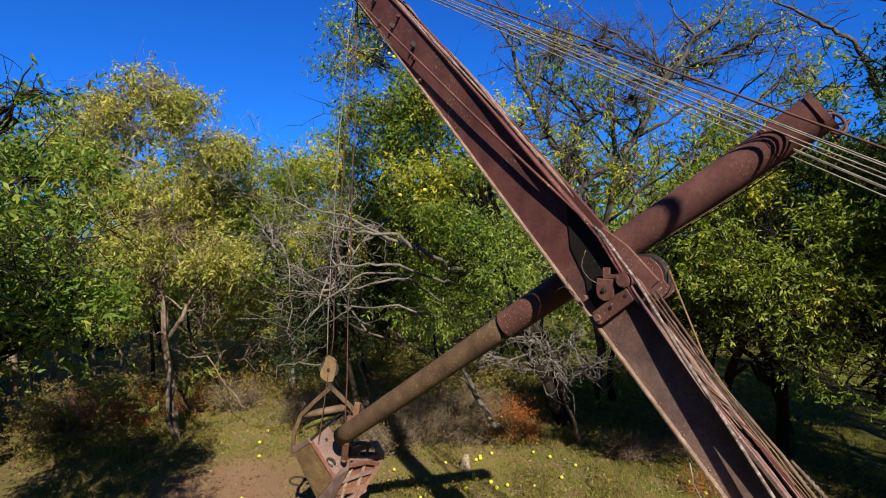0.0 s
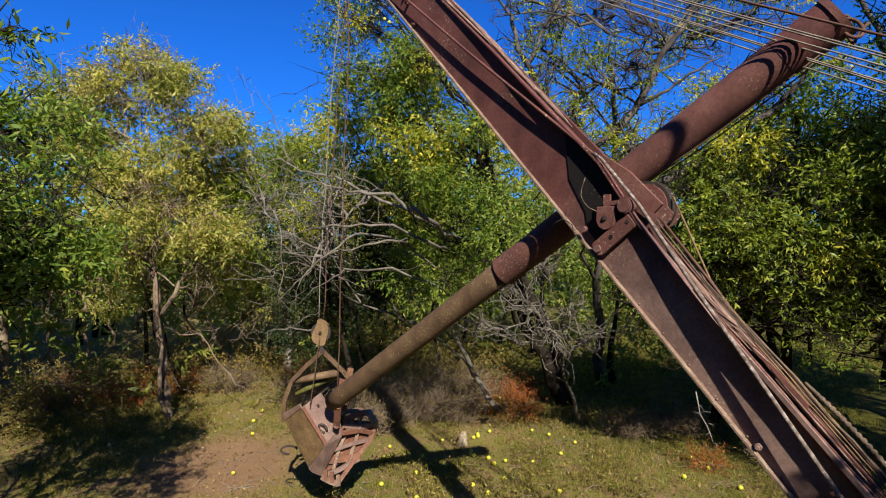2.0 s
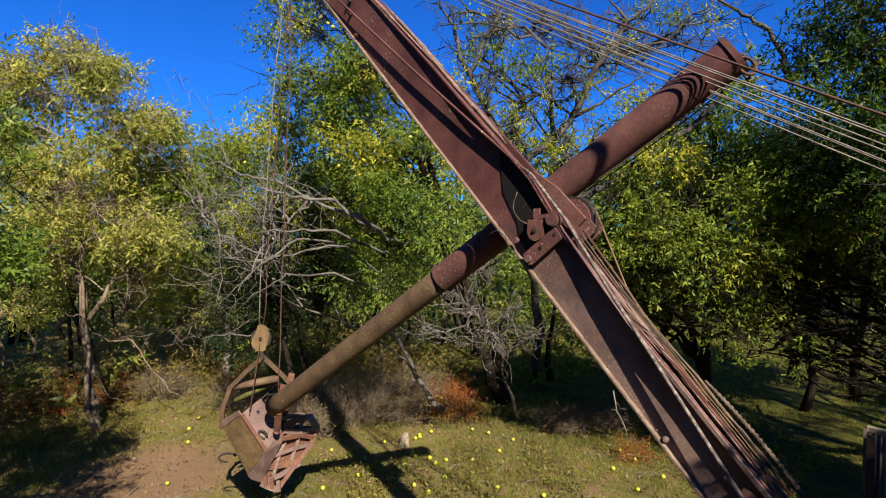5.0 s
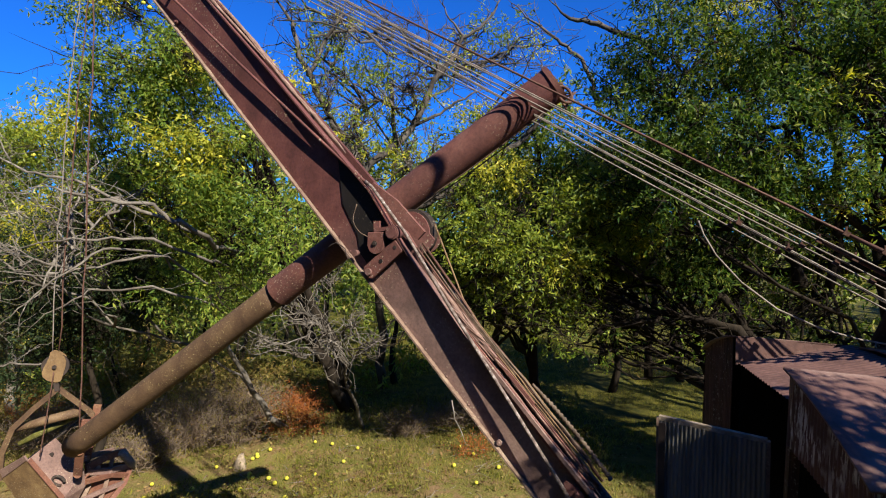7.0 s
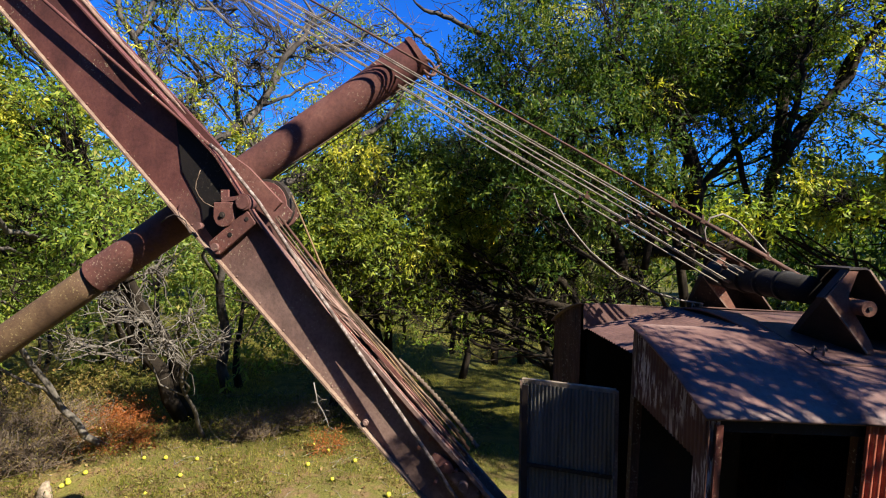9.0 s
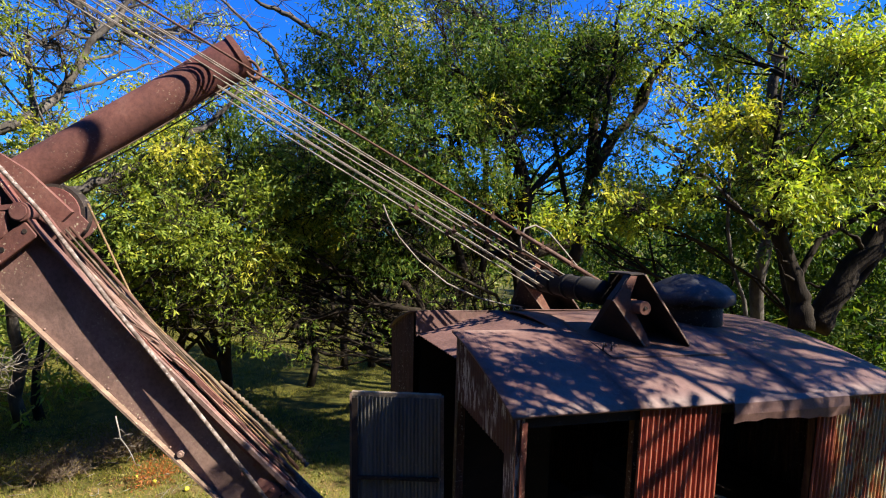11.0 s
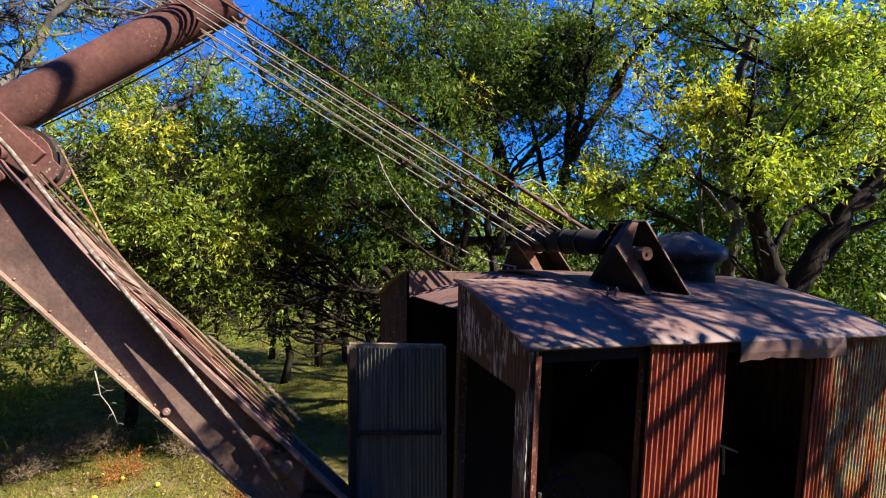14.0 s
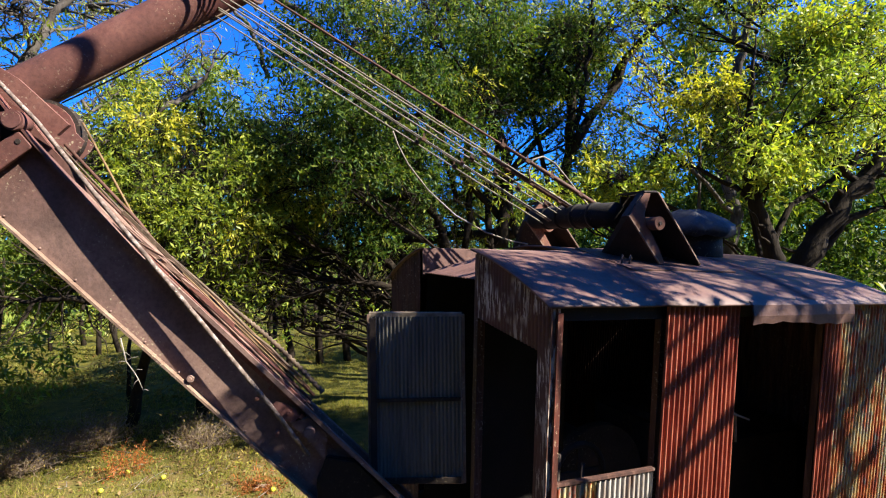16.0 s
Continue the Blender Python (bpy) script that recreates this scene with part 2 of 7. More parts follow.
LITTER = leaf_mat("fallen_leaves", [(0.0768, 0.0448, 0.0224), (0.128, 0.0768, 0.0352), (0.192, 0.128, 0.0576), (0.23, 0.179, 0.0768)], 0.1, 0.1)
BRUSH = leaf_mat("dry_brush", [(0.13, 0.092, 0.032), (0.20, 0.14, 0.048), (0.15, 0.145, 0.036), (0.27, 0.165, 0.062)], 0.1, 0.3)


def fruit_mat():
    m, t, n, l, b = nodes_of("hedge_apple_skin")
    p = t.nodes.new("ShaderNodeTexCoord").outputs["Object"]
    v = tex(t, "ShaderNodeTexNoise", 60, p, 2, 0.5)
    l.new(ramp(t, v, [(0.3, (0.34, 0.34, 0.025)), (0.7, (0.62, 0.54, 0.045))]), b.inputs["Base Color"])
    b.inputs["Roughness"].default_value = 0.55
    bump(t, b, v, 0.9, 0.01)
    return m


FRUIT = fruit_mat()


def ground_mat():
    m, t, n, l, b = nodes_of("thin_grass_and_soil")
    p = where(t)
    big = tex(t, "ShaderNodeTexNoise", 0.45, p, 4, 0.6)
    mid = tex(t, "ShaderNodeTexNoise", 3.2, p, 5, 0.65)
    fine = tex(t, "ShaderNodeTexNoise", 38, p, 4, 0.7)
    grass = ramp(t, fine, [(0.25, (0.055, 0.055, 0.014)), (0.5, (0.142, 0.13, 0.033)), (0.75, (0.26, 0.215, 0.078))])
    soil = ramp(t, fine, [(0.25, (0.122, 0.0658, 0.0389)), (0.55, (0.225, 0.131, 0.082)), (0.8, (0.319, 0.211, 0.138))])
    col = mix(t, ramp(t, mid, [(0.45, (0, 0, 0)), (0.62, (0.75, 0.75, 0.75))]), grass, soil)
    # a bare patch of soil beside the bucket
    d = t.nodes.new("ShaderNodeVectorMath")
    d.operation = "DISTANCE"
    l.new(p, d.inputs[0])
    d.inputs[1].default_value = (3.7, 9.3, 0)
    wob = t.nodes.new("ShaderNodeMath")
    wob.operation = "MULTIPLY_ADD"
    l.new(mid, wob.inputs[0])
    wob.inputs[1].default_value = 1.6
    l.new(d.outputs["Value"], wob.inputs[2])
    col = mix(t, bare(t, wob.outputs[0]), col, soil)
    # western ground, out of view, darkened so that it bounces less light
    sep = t.nodes.new("ShaderNodeSeparateXYZ")
    l.new(p, sep.inputs[0])
    west_dark = t.nodes.new("ShaderNodeMapRange")
    l.new(sep.outputs["X"], west_dark.inputs["Value"])
    west_dark.inputs["From Min"].default_value, west_dark.inputs["From Max"].default_value = 1.2, -0.6
    col = mix(t, west_dark.outputs[0], col, ramp(t, fine, [(0.3, (0.03, 0.022, 0.014)), (0.7, (0.075, 0.055, 0.034))]))
    # greener grass on the meadow under the far trees, darkened partly for their shade
    lawn = t.nodes.new("ShaderNodeMapRange")
    l.new(sep.outputs["X"], lawn.inputs["Value"])
    lawn.inputs["From Min"].default_value, lawn.inputs["From Max"].default_value = 8.5, 11.5
    turf = mix(t, ramp(t, mid, [(0.4, (0, 0, 0)), (0.6, (1, 1, 1))]), ramp(t, fine, [(0.3, (0.022, 0.027, 0.008)), (0.7, (0.065, 0.067, 0.015))]), ramp(t, fine, [(0.3, (0.058, 0.054, 0.01)), (0.7, (0.15, 0.13, 0.024))]))
    col = mix(t, lawn.outputs[0], col, turf)
    col = mix(t, 0.5, col, ramp(t, big, [(0.3, (0.7, 0.75, 0.7)), (0.7, (1.25, 1.2, 1.1))]), "MULTIPLY")
    l.new(col, b.inputs["Base Color"])
    b.inputs["Roughness"].default_value = 0.95
    b.inputs["Specular IOR Level"].default_value = 0.1
    bump(t, b, fine, 0.8, 0.03)
    return m


def bare(t, dist):
    mr = t.nodes.new("ShaderNodeMapRange")
    mr.inputs["From Min"].default_value = 1.7
    mr.inputs["From Max"].default_value = 2.6
    mr.inputs["To Min"].default_value = 0.85
    mr.inputs["To Max"].default_value = 0.0
    t.links.new(dist, mr.inputs["Value"])
    return mr.outputs[0]


GROUND = ground_mat()


def stone_mat():
    m, t, n, l, b = nodes_of("pale_weathered_wood")
    v = tex(t, "ShaderNodeTexNoise", 18, where(t), 5, 0.6)
    l.new(ramp(t, v, [(0.3, (0.12, 0.09, 0.06)), (0.7, (0.32, 0.25, 0.17))]), b.inputs["Base Color"])
    b.inputs["Roughness"].default_value = 0.9
    bump(t, b, v, 0.7, 0.02)
    return m


PALE = stone_mat()

# ---- building helpers ----
def under(ob, parent):
    """Parents ob and keeps it where it stands; only a thing's anchor has a place of its own."""
    ob.parent = parent
    ob.matrix_parent_inverse = Matrix.Translation(-parent.location) if parent.parent is None else Matrix()


def part(name, bm, material, parent=None, label="", smooth=False):
    """Links a bmesh, given in world places, as one mesh object under its thing or part."""
    bmesh.ops.recalc_face_normals(bm, faces=bm.faces)
    me = bpy.data.meshes.new(name)
    bm.to_mesh(me)
    bm.free()
    if smooth:
        me.polygons.foreach_set("use_smooth", [True] * len(me.polygons))
    me.materials.append(material)
    ob = new(name, me)
    if parent is not None:
        under(ob, parent)
    if label:
        ob["label"] = label
    return ob


def anchor(name, at, label, category, group="", kind=""):
    ob = new(name)
    ob.location = at
    ob.empty_display_size = 0.1
    return tagged(ob, label, category, group, kind)


def slab(bm, outline, off):
    """A solid plate: a flat outline pushed along off."""
    off = Vector(off)
    a = [bm.verts.new(Vector(p)) for p in outline]
    b = [bm.verts.new(Vector(p) + off) for p in outline]
    bm.faces.new(a)
    bm.faces.new(b[::-1])
    k = len(a)
    for i in range(k):
        j = (i + 1) % k
        bm.faces.new((a[j], a[i], b[i], b[j]))


def bar(bm, a, b, w, h, up=(0, 0, 1)):
    """A bar of section w by h from a to b."""
    a, b = Vector(a), Vector(b)
    d = (b - a).normalized()
    s = d.cross(Vector(up))
    s = s.normalized() if s.length > 1e-4 else Vector((1, 0, 0))
    u = s.cross(d).normalized()
    q = [a + s * (x * w / 2) + u * (y * h / 2) for x, y in ((-1, -1), (1, -1), (1, 1), (-1, 1))]
    slab(bm, q, b - a)


def tube(bm, pts, radii, sides=8, caps=True):
    pts = [Vector(p) for p in pts]
    if not hasattr(radii, "__len__"):
        radii = [radii] * len(pts)
    side = None
    rings = []
    for i, p in enumerate(pts):
        d = (pts[min(i + 1, len(pts) - 1)] - pts[max(i - 1, 0)]).normalized()
        if side is None:
            side = d.orthogonal().normalized()
        side = (side - d * side.dot(d)).normalized()
        u = d.cross(side)
        rings.append([bm.verts.new(p + (side * math.cos(a) + u * math.sin(a)) * radii[i]) for a in (2 * math.pi * k / sides for k in range(sides))])
    for r0, r1 in zip(rings, rings[1:]):
        for k in range(sides):
            f = bm.faces.new((r0[k], r0[(k + 1) % sides], r1[(k + 1) % sides], r1[k]))
            f.smooth = True
    if caps and len(rings) > 1:
        bm.faces.new(rings[0][::-1])
        bm.faces.new(rings[-1])


def disc(bm, a, b, r, sides=20):
    tube(bm, [a, b], [r, r], sides)


def arc(p0, p1, sag, n=14, side=(0, 0, 0)):
    p0, p1, side = Vector(p0), Vector(p1), Vector(side)
    return [p0.lerp(p1, i / n) + (Vector((0, 0, -sag)) + side) * (4 * (i / n) * (1 - i / n)) for i in range(n + 1)]


def jitter(pts, amount, seed):
    rng = random.Random(seed)
    return [Vector(p) + Vector((rng.uniform(-1, 1), rng.uniform(-1, 1), rng.uniform(-1, 1))) * amount for p in pts]


def mesh_from(name, verts, faces, material, parent=None, label=""):
    """A mesh from arrays: verts (n, 3), faces (m, 3 or 4)."""
    me = bpy.data.meshes.new(name)
    k = faces.shape[1]
    me.vertices.add(len(verts))
    me.vertices.foreach_set("co", verts.astype(np.float32).ravel())
    me.loops.add(len(faces) * k)
    me.loops.foreach_set("vertex_index", faces.astype(np.int32).ravel())
    me.polygons.add(len(faces))
    me.polygons.foreach_set("loop_start", np.arange(0, len(faces) * k, k, dtype=np.int32))
    me.update(calc_edges=True)
    me.validate()
    me.materials.append(material)
    ob = new(name, me)
    if parent is not None:
        under(ob, parent)
    if label:
        ob["label"] = label
    return ob

# ---- ground ----
def height(x, y):
    """The lie of the land, gently uneven."""
    return 0.10 * noise.noise(Vector((x * 0.22, y * 0.22, 3.1))) + 0.035 * noise.noise(Vector((x * 0.9, y * 0.9, 7.7)))


def build_ground():
    xs = np.unique(np.concatenate([np.linspace(-400, -40, 7), np.linspace(-30, -6, 12), np.linspace(-4, 24, 85), np.linspace(26, 60, 14), np.linspace(80, 400, 6)]))
    ys = np.unique(np.concatenate([np.linspace(-400, -50, 7), np.linspace(-40, -8, 14), np.linspace(-6, 24, 91), np.linspace(26, 60, 14), np.linspace(80, 400, 6)]))
    nx, ny = len(xs), len(ys)
    verts = np.array([(x, y, height(x, y)) for y in ys for x in xs])
    i, j = np.meshgrid(np.arange(nx - 1), np.arange(ny - 1))
    a = (j * nx + i).ravel()
    ob = mesh_from("ground", verts, np.stack([a, a + 1, a + nx + 1, a + nx], 1), GROUND)
    ob.data.polygons.foreach_set("use_smooth", [True] * len(ob.data.polygons))
    tagged(ob, "thin sunlit grass over reddish soil with fallen leaves", "ground", kind="structure")


build_ground()

# ---- the power shovel ----
shovel = anchor("power_shovel", (4.3, -2.2, 0), "abandoned rusty cable power shovel with a tubular dipper stick", "excavator")

# boom: two splayed plate girders at 45 degrees
RISE = 1.99
GAUGE = 0.15


def near_x(y):
    return 3.859 + 0.076 * (y - 0.846)


def far_x(y):
    return near_x(y) + GAUGE


def girder(s, v, side=near_x, out=0.0):
    """A point of a boom girder: s along its lower edge, v up across it, out towards the outside."""
    y, z = s - v * 0.7071, s + RISE + v * 0.7071
    x = side(y)
    return Vector((x - out if side is near_x else x + out, y, z))


PROFILE = [(-0.75, 0.30), (-0.1, 0.345), (0.5, 0.355), (1.38, 0.37), (1.95, 0.43), (2.3, 0.515), (3.4, 0.50), (5.0, 0.435), (5.9, 0.37)]


def depth_at(s):
    for (a, da), (b, db) in zip(PROFILE, PROFILE[1:]):
        if a <= s <= b:
            return da + (db - da) * (s - a) / (b - a)
    return PROFILE[0][1] if s < PROFILE[0][0] else PROFILE[-1][1]


# how far the near girder's upper flange stands out, along the boom
LEDGE = [(-0.75, 0.030), (1.25, 0.036), (1.33, 0.059), (1.6, 0.053), (1.95, 0.045), (2.3, 0.058), (3.0, 0.05), (3.6, 0.03), (4.3, 0.016), (5.9, 0.012)]


def ledge_at(s):
    for (a, da), (b, db) in zip(LEDGE, LEDGE[1:]):
        if a <= s <= b:
            return da + (db - da) * (s - a) / (b - a)
    return 0.03


def build_boom():
    for side, tag in ((near_x, "riveted plate girder with faded oxide-red paint"), (far_x, "")):
        sgn = -1 if side is near_x else 1
        bm = bmesh.new()
        low = [girder(s, 0.015, side) for s, d in PROFILE]
        top = [girder(s, d, side) for s, d in PROFILE]
        n = len(low)
        t = Vector((-sgn * 0.012, 0, 0))
        va = [bm.verts.new(p) for p in low]
        vb = [bm.verts.new(p) for p in top]
        vc = [bm.verts.new(p + t) for p in low]
        vd = [bm.verts.new(p + t) for p in top]
        for i in range(n - 1):
            for q in ((va[i], va[i + 1], vb[i + 1], vb[i]), (vc[i + 1], vc[i], vd[i], vd[i + 1]), (va[i + 1], va[i], vc[i], vc[i + 1]), (vb[i], vb[i + 1], vd[i + 1], vd[i])):
                bm.faces.new(q)
        bm.faces.new((va[0], vb[0], vd[0], vc[0]))
        bm.faces.new((vb[-1], va[-1], vc[-1], vd[-1]))
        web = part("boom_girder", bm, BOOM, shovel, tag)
        # flanges turned outwards
        for name, at, wide, mat in (("lower_flange", lambda s: 0.015, (lambda s: 0.045) if sgn < 0 else (lambda s: 0.03), EDGE), ("upper_flange", depth_at, ledge_at if sgn < 0 else (lambda s: 0.025), BOOM)):
            bm = bmesh.new()
            prev = None
            for s in sorted({q[0] for q in PROFILE + LEDGE}):
                v = at(s)
                th = 0.012
                ring = [bm.verts.new(girder(s, v + a, side, o)) for a, o in ((-th, 0.002), (-th, wide(s)), (0.001, wide(s)), (0.001, 0.002))]
                if prev:
                    for k in range(4):
                        bm.faces.new((prev[k], prev[(k + 1) % 4], ring[(k + 1) % 4], ring[k]))
                else:
                    bm.faces.new(ring)
                prev = ring
            bm.faces.new(prev[::-1])
            part(name, bm, mat, web)
        # bolts
        rows = [(0.9, 0.05), (1.98, 0.06), (2.05, 0.42), (4.35, 0.06), (4.55, 0.16), (5.0, 0.34), (5.25, 0.1), (0.35, 0.30), (5.5, 0.3)]
        for s, v in rows:
            bm = bmesh.new()
            a = girder(s, v, side, 0.003)
            disc(bm, a, a + Vector((sgn * 0.028, 0, 0)), 0.021, 6)
            disc(bm, a + Vector((sgn * 0.028, 0, 0)), a + Vector((sgn * 0.046, 0, 0)), 0.012, 8)
            part("bolt", bm, BOOM, web)
    # rivet heads along the lower edge of the near girder
    for k in range(34):
        s = -0.1 + 0.175 * k
        bm = bmesh.new()
        a = girder(s, 0.028, near_x, 0.001)
        tube(bm, [a, a + Vector((-0.006, 0, 0)), a + Vector((-0.010, 0, 0))], [0.007, 0.0065, 0.002], 7)
        part("rivet", bm, BOOM, shovel)
    # a batten lying along the ledge, working loose towards the foot
    bm = bmesh.new()
    prev = None
    for i in range(14):
        s = 1.34 - 1.75 * i / 13
        o0, o1 = 0.034 + 0.016 * i / 13, 0.061 + 0.014 * i / 13
        v = depth_at(s) + 0.002
        ring = [bm.verts.new(girder(s, v + a, near_x, o + 0.002 * math.sin(i * 1.7))) for a, o in ((-0.012, o0), (-0.012, o1), (0.012, o1), (0.012, o0))]
        if prev:
            for k in range(4):
                bm.faces.new((prev[k], prev[(k + 1) % 4], ring[(k + 1) % 4], ring[k]))
        else:
            bm.faces.new(ring)
        prev = ring
    bm.faces.new(prev[::-1])
    part("batten", bm, BOOM, shovel)
    # pegs on the upper part
    for s, v in ((4.62, 0.27), (5.02, 0.2), (5.45, 0.24)):
        bm = bmesh.new()
        a = girder(s, v, near_x, 0.0)
        bar(bm, a, a + Vector((-0.05, 0.02, 0.03)), 0.018, 0.05)
        part("peg", bm, DARK, shovel)
    # cross ties and diaphragms between the girders
    for s, v in ((0.1, 0.06), (0.1, 0.3), (1.2, 0.05), (3.0, 0.05), (3.0, 0.45), (4.4, 0.05), (5.6, 0.06), (5.6, 0.3)):
        bm = bmesh.new()
        bar(bm, girder(s, v) + Vector((0.014, 0, 0)), girder(s, v, far_x) - Vector((0.014, 0, 0)), 0.07, 0.05)
        part("cross_tie", bm, DARK, shovel)
    bm = bmesh.new()
    slab(bm, [girder(-0.7, 0.01) + Vector((0.02, 0, 0)), girder(-0.7, 0.01, far_x) - Vector((0.02, 0, 0)), girder(1.4, 0.01, far_x) - Vector((0.02, 0, 0)), girder(1.4, 0.01) + Vector((0.02, 0, 0))], (0, 0.006, -0.006))
    part("bottom_plate", bm, DARK, shovel)
    # timber packing along the top of the near girder, splintered
    rng = random.Random(5)
    for s0, s1, n in ((0.45, 1.75, 9), (2.6, 5.6, 14)):
        for k in range(n):
            bm = bmesh.new()
            a = rng.uniform(s0, s1 - 0.3)
            b = min(s1, a + rng.uniform(0.3, 0.9))
            v = rng.uniform(-0.02, 0.03)
            o = rng.uniform(0.02, 0.13)
            p, q = girder(a, depth_at(a) + v, near_x, -o), girder(b, depth_at(b) + v + rng.uniform(-0.01, 0.03), near_x, -o - rng.uniform(-0.02, 0.02))
            m = p.lerp(q, 0.5)
            tube(bm, [p, p.lerp(m, 0.5), m, q], [0.004, rng.uniform(0.012, 0.024), rng.uniform(0.012, 0.022), 0.003], 5)
            part("timber_splinter", bm, TIMBER, shovel, "splintered pale timber packing")
    # boom head sheaves
    for dx in (-0.07, 0.0, 0.07):
        bm = bmesh.new()
        c = Vector((4.33 + dx, 5.6, 8.02))
        tube(bm, [c - Vector((0.022, 0, 0)), c - Vector((0.014, 0, 0)), c, c + Vector((0.014, 0, 0)), c + Vector((0.022, 0, 0))], [0.27, 0.262, 0.22, 0.262, 0.27], 28)
        part("head_sheave", bm, DARK, shovel)
    bm = bmesh.new()
    disc(bm, (4.14, 5.6, 8.02), (4.5, 5.6, 8.02), 0.04, 12)
    part("head_pin", bm, DARK, shovel)


build_boom()


def build_saddle():
    """The pivot where the stick runs through the boom."""
    # flat black plate standing for the shaded recess behind the lug
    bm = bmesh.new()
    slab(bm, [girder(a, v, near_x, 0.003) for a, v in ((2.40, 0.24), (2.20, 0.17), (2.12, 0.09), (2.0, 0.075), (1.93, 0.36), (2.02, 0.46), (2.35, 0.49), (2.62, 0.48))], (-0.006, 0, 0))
    part("saddle_recess_shade", bm, GREASE_SHADE, shovel)
    # hanging lug with a rounded foot
    bm = bmesh.new()
    q = [Vector((3.895, 1.863 + 0.071 * math.cos(a), 4.235 + 0.066 * math.sin(a))) for a in [math.pi + math.pi * k / 12 for k in range(13)]]
    q += [Vector((3.895, 1.863 + 0.071, 4.335)), Vector((3.895, 1.863 - 0.071, 4.335))]
    slab(bm, q, (-0.035, 0, 0))
    bmesh.ops.bevel(bm, geom=[e for e in bm.edges], offset=0.005, segments=1, affect="EDGES")
    part("lug", bm, TUBE, shovel)
    bm = bmesh.new()
    disc(bm, (3.862, 1.87, 4.25), (3.848, 1.87, 4.25), 0.014, 8)
    disc(bm, (3.862, 1.87, 4.25), (3.857, 1.87, 4.25), 0.022, 12)
    part("bolt", bm, DARK, shovel)
    bm = bmesh.new()
    bar(bm, (3.88, 1.86, 4.42), (3.88, 1.86, 4.33), 0.05, 0.022, (1, 0, 0))
    bar(bm, (3.875, 1.88, 4.35), (3.875, 1.70, 4.37), 0.02, 0.03)
    part("lug_hanger", bm, BOOM, shovel)
    bm = bmesh.new()
    disc(bm, (3.95, 1.718, 4.335), (3.85, 1.718, 4.335), 0.055, 20)
    disc(bm, (3.85, 1.718, 4.335), (3.842, 1.718, 4.335), 0.045, 20)
    part("pivot_cap", bm, BOOM, shovel)
    bm = bmesh.new()
    slab(bm, [Vector((3.90, y, z)) for y, z in ((1.975, 4.045), (1.93, 3.985), (1.90, 3.985), (1.645, 4.19), (1.64, 4.205), (1.695, 4.275), (1.715, 4.275), (1.975, 4.07))], (-0.03, 0, 0))
    bmesh.ops.bevel(bm, geom=[e for e in bm.edges], offset=0.004, segments=1, affect="EDGES")
    part("saddle_arm", bm, TUBE, shovel)
    for y, z, r, m in ((1.925, 4.035, 0.028, BOOM), (1.82, 4.12, 0.016, GREASE_SHADE), (1.70, 4.225, 0.014, DARK), (2.045, 4.175, 0.026, BOOM)):
        bm = bmesh.new()
        disc(bm, (3.89, y, z), (3.85 if m is BOOM else 0.008 + 3.858, y, z), r, 7)
        part("bolt", bm, m, shovel)
    # guide sheave and its cheek plates
    for x in (4.12, 4.24):
        bm = bmesh.new()
        c = Vector((x, 1.71, 4.33))
        slab(bm, [c + Vector((0, 0.17 * math.cos(a) - (0.05 if math.sin(a) < 0 else 0), 0.17 * math.sin(a))) for a in [2 * math.pi * k / 22 for k in range(22)]], (0.014, 0, 0))
        part("sheave_cheek", bm, BOOM, shovel)
    bm = bmesh.new()
    tube(bm, [(4.14, 1.71, 4.33), (4.17, 1.71, 4.33), (4.19, 1.71, 4.33), (4.23, 1.71, 4.33)], [0.19, 0.165, 0.165, 0.19], 26)
    part("guide_sheave", bm, DARK, shovel)
    # top yoke over the stick
    bm = bmesh.new()
    slab(bm, [(3.96, 1.95, 4.72), (3.96, 1.74, 4.58), (3.96, 1.50, 4.34), (3.96, 1.56, 4.28), (3.96, 1.82, 4.48), (3.96, 2.02, 4.62)], (0.03, 0, 0))
    part("yoke", bm, TUBE, shovel)


build_saddle()

# dipper stick
STICK_A, STICK_B = Vector((4.50, 0.66, 5.478)), Vector((3.90, 6.2, 1.70))


def stick_at(y):
    f = (y - STICK_A.y) / (STICK_B.y - STICK_A.y)
    return STICK_A.lerp(STICK_B, f)


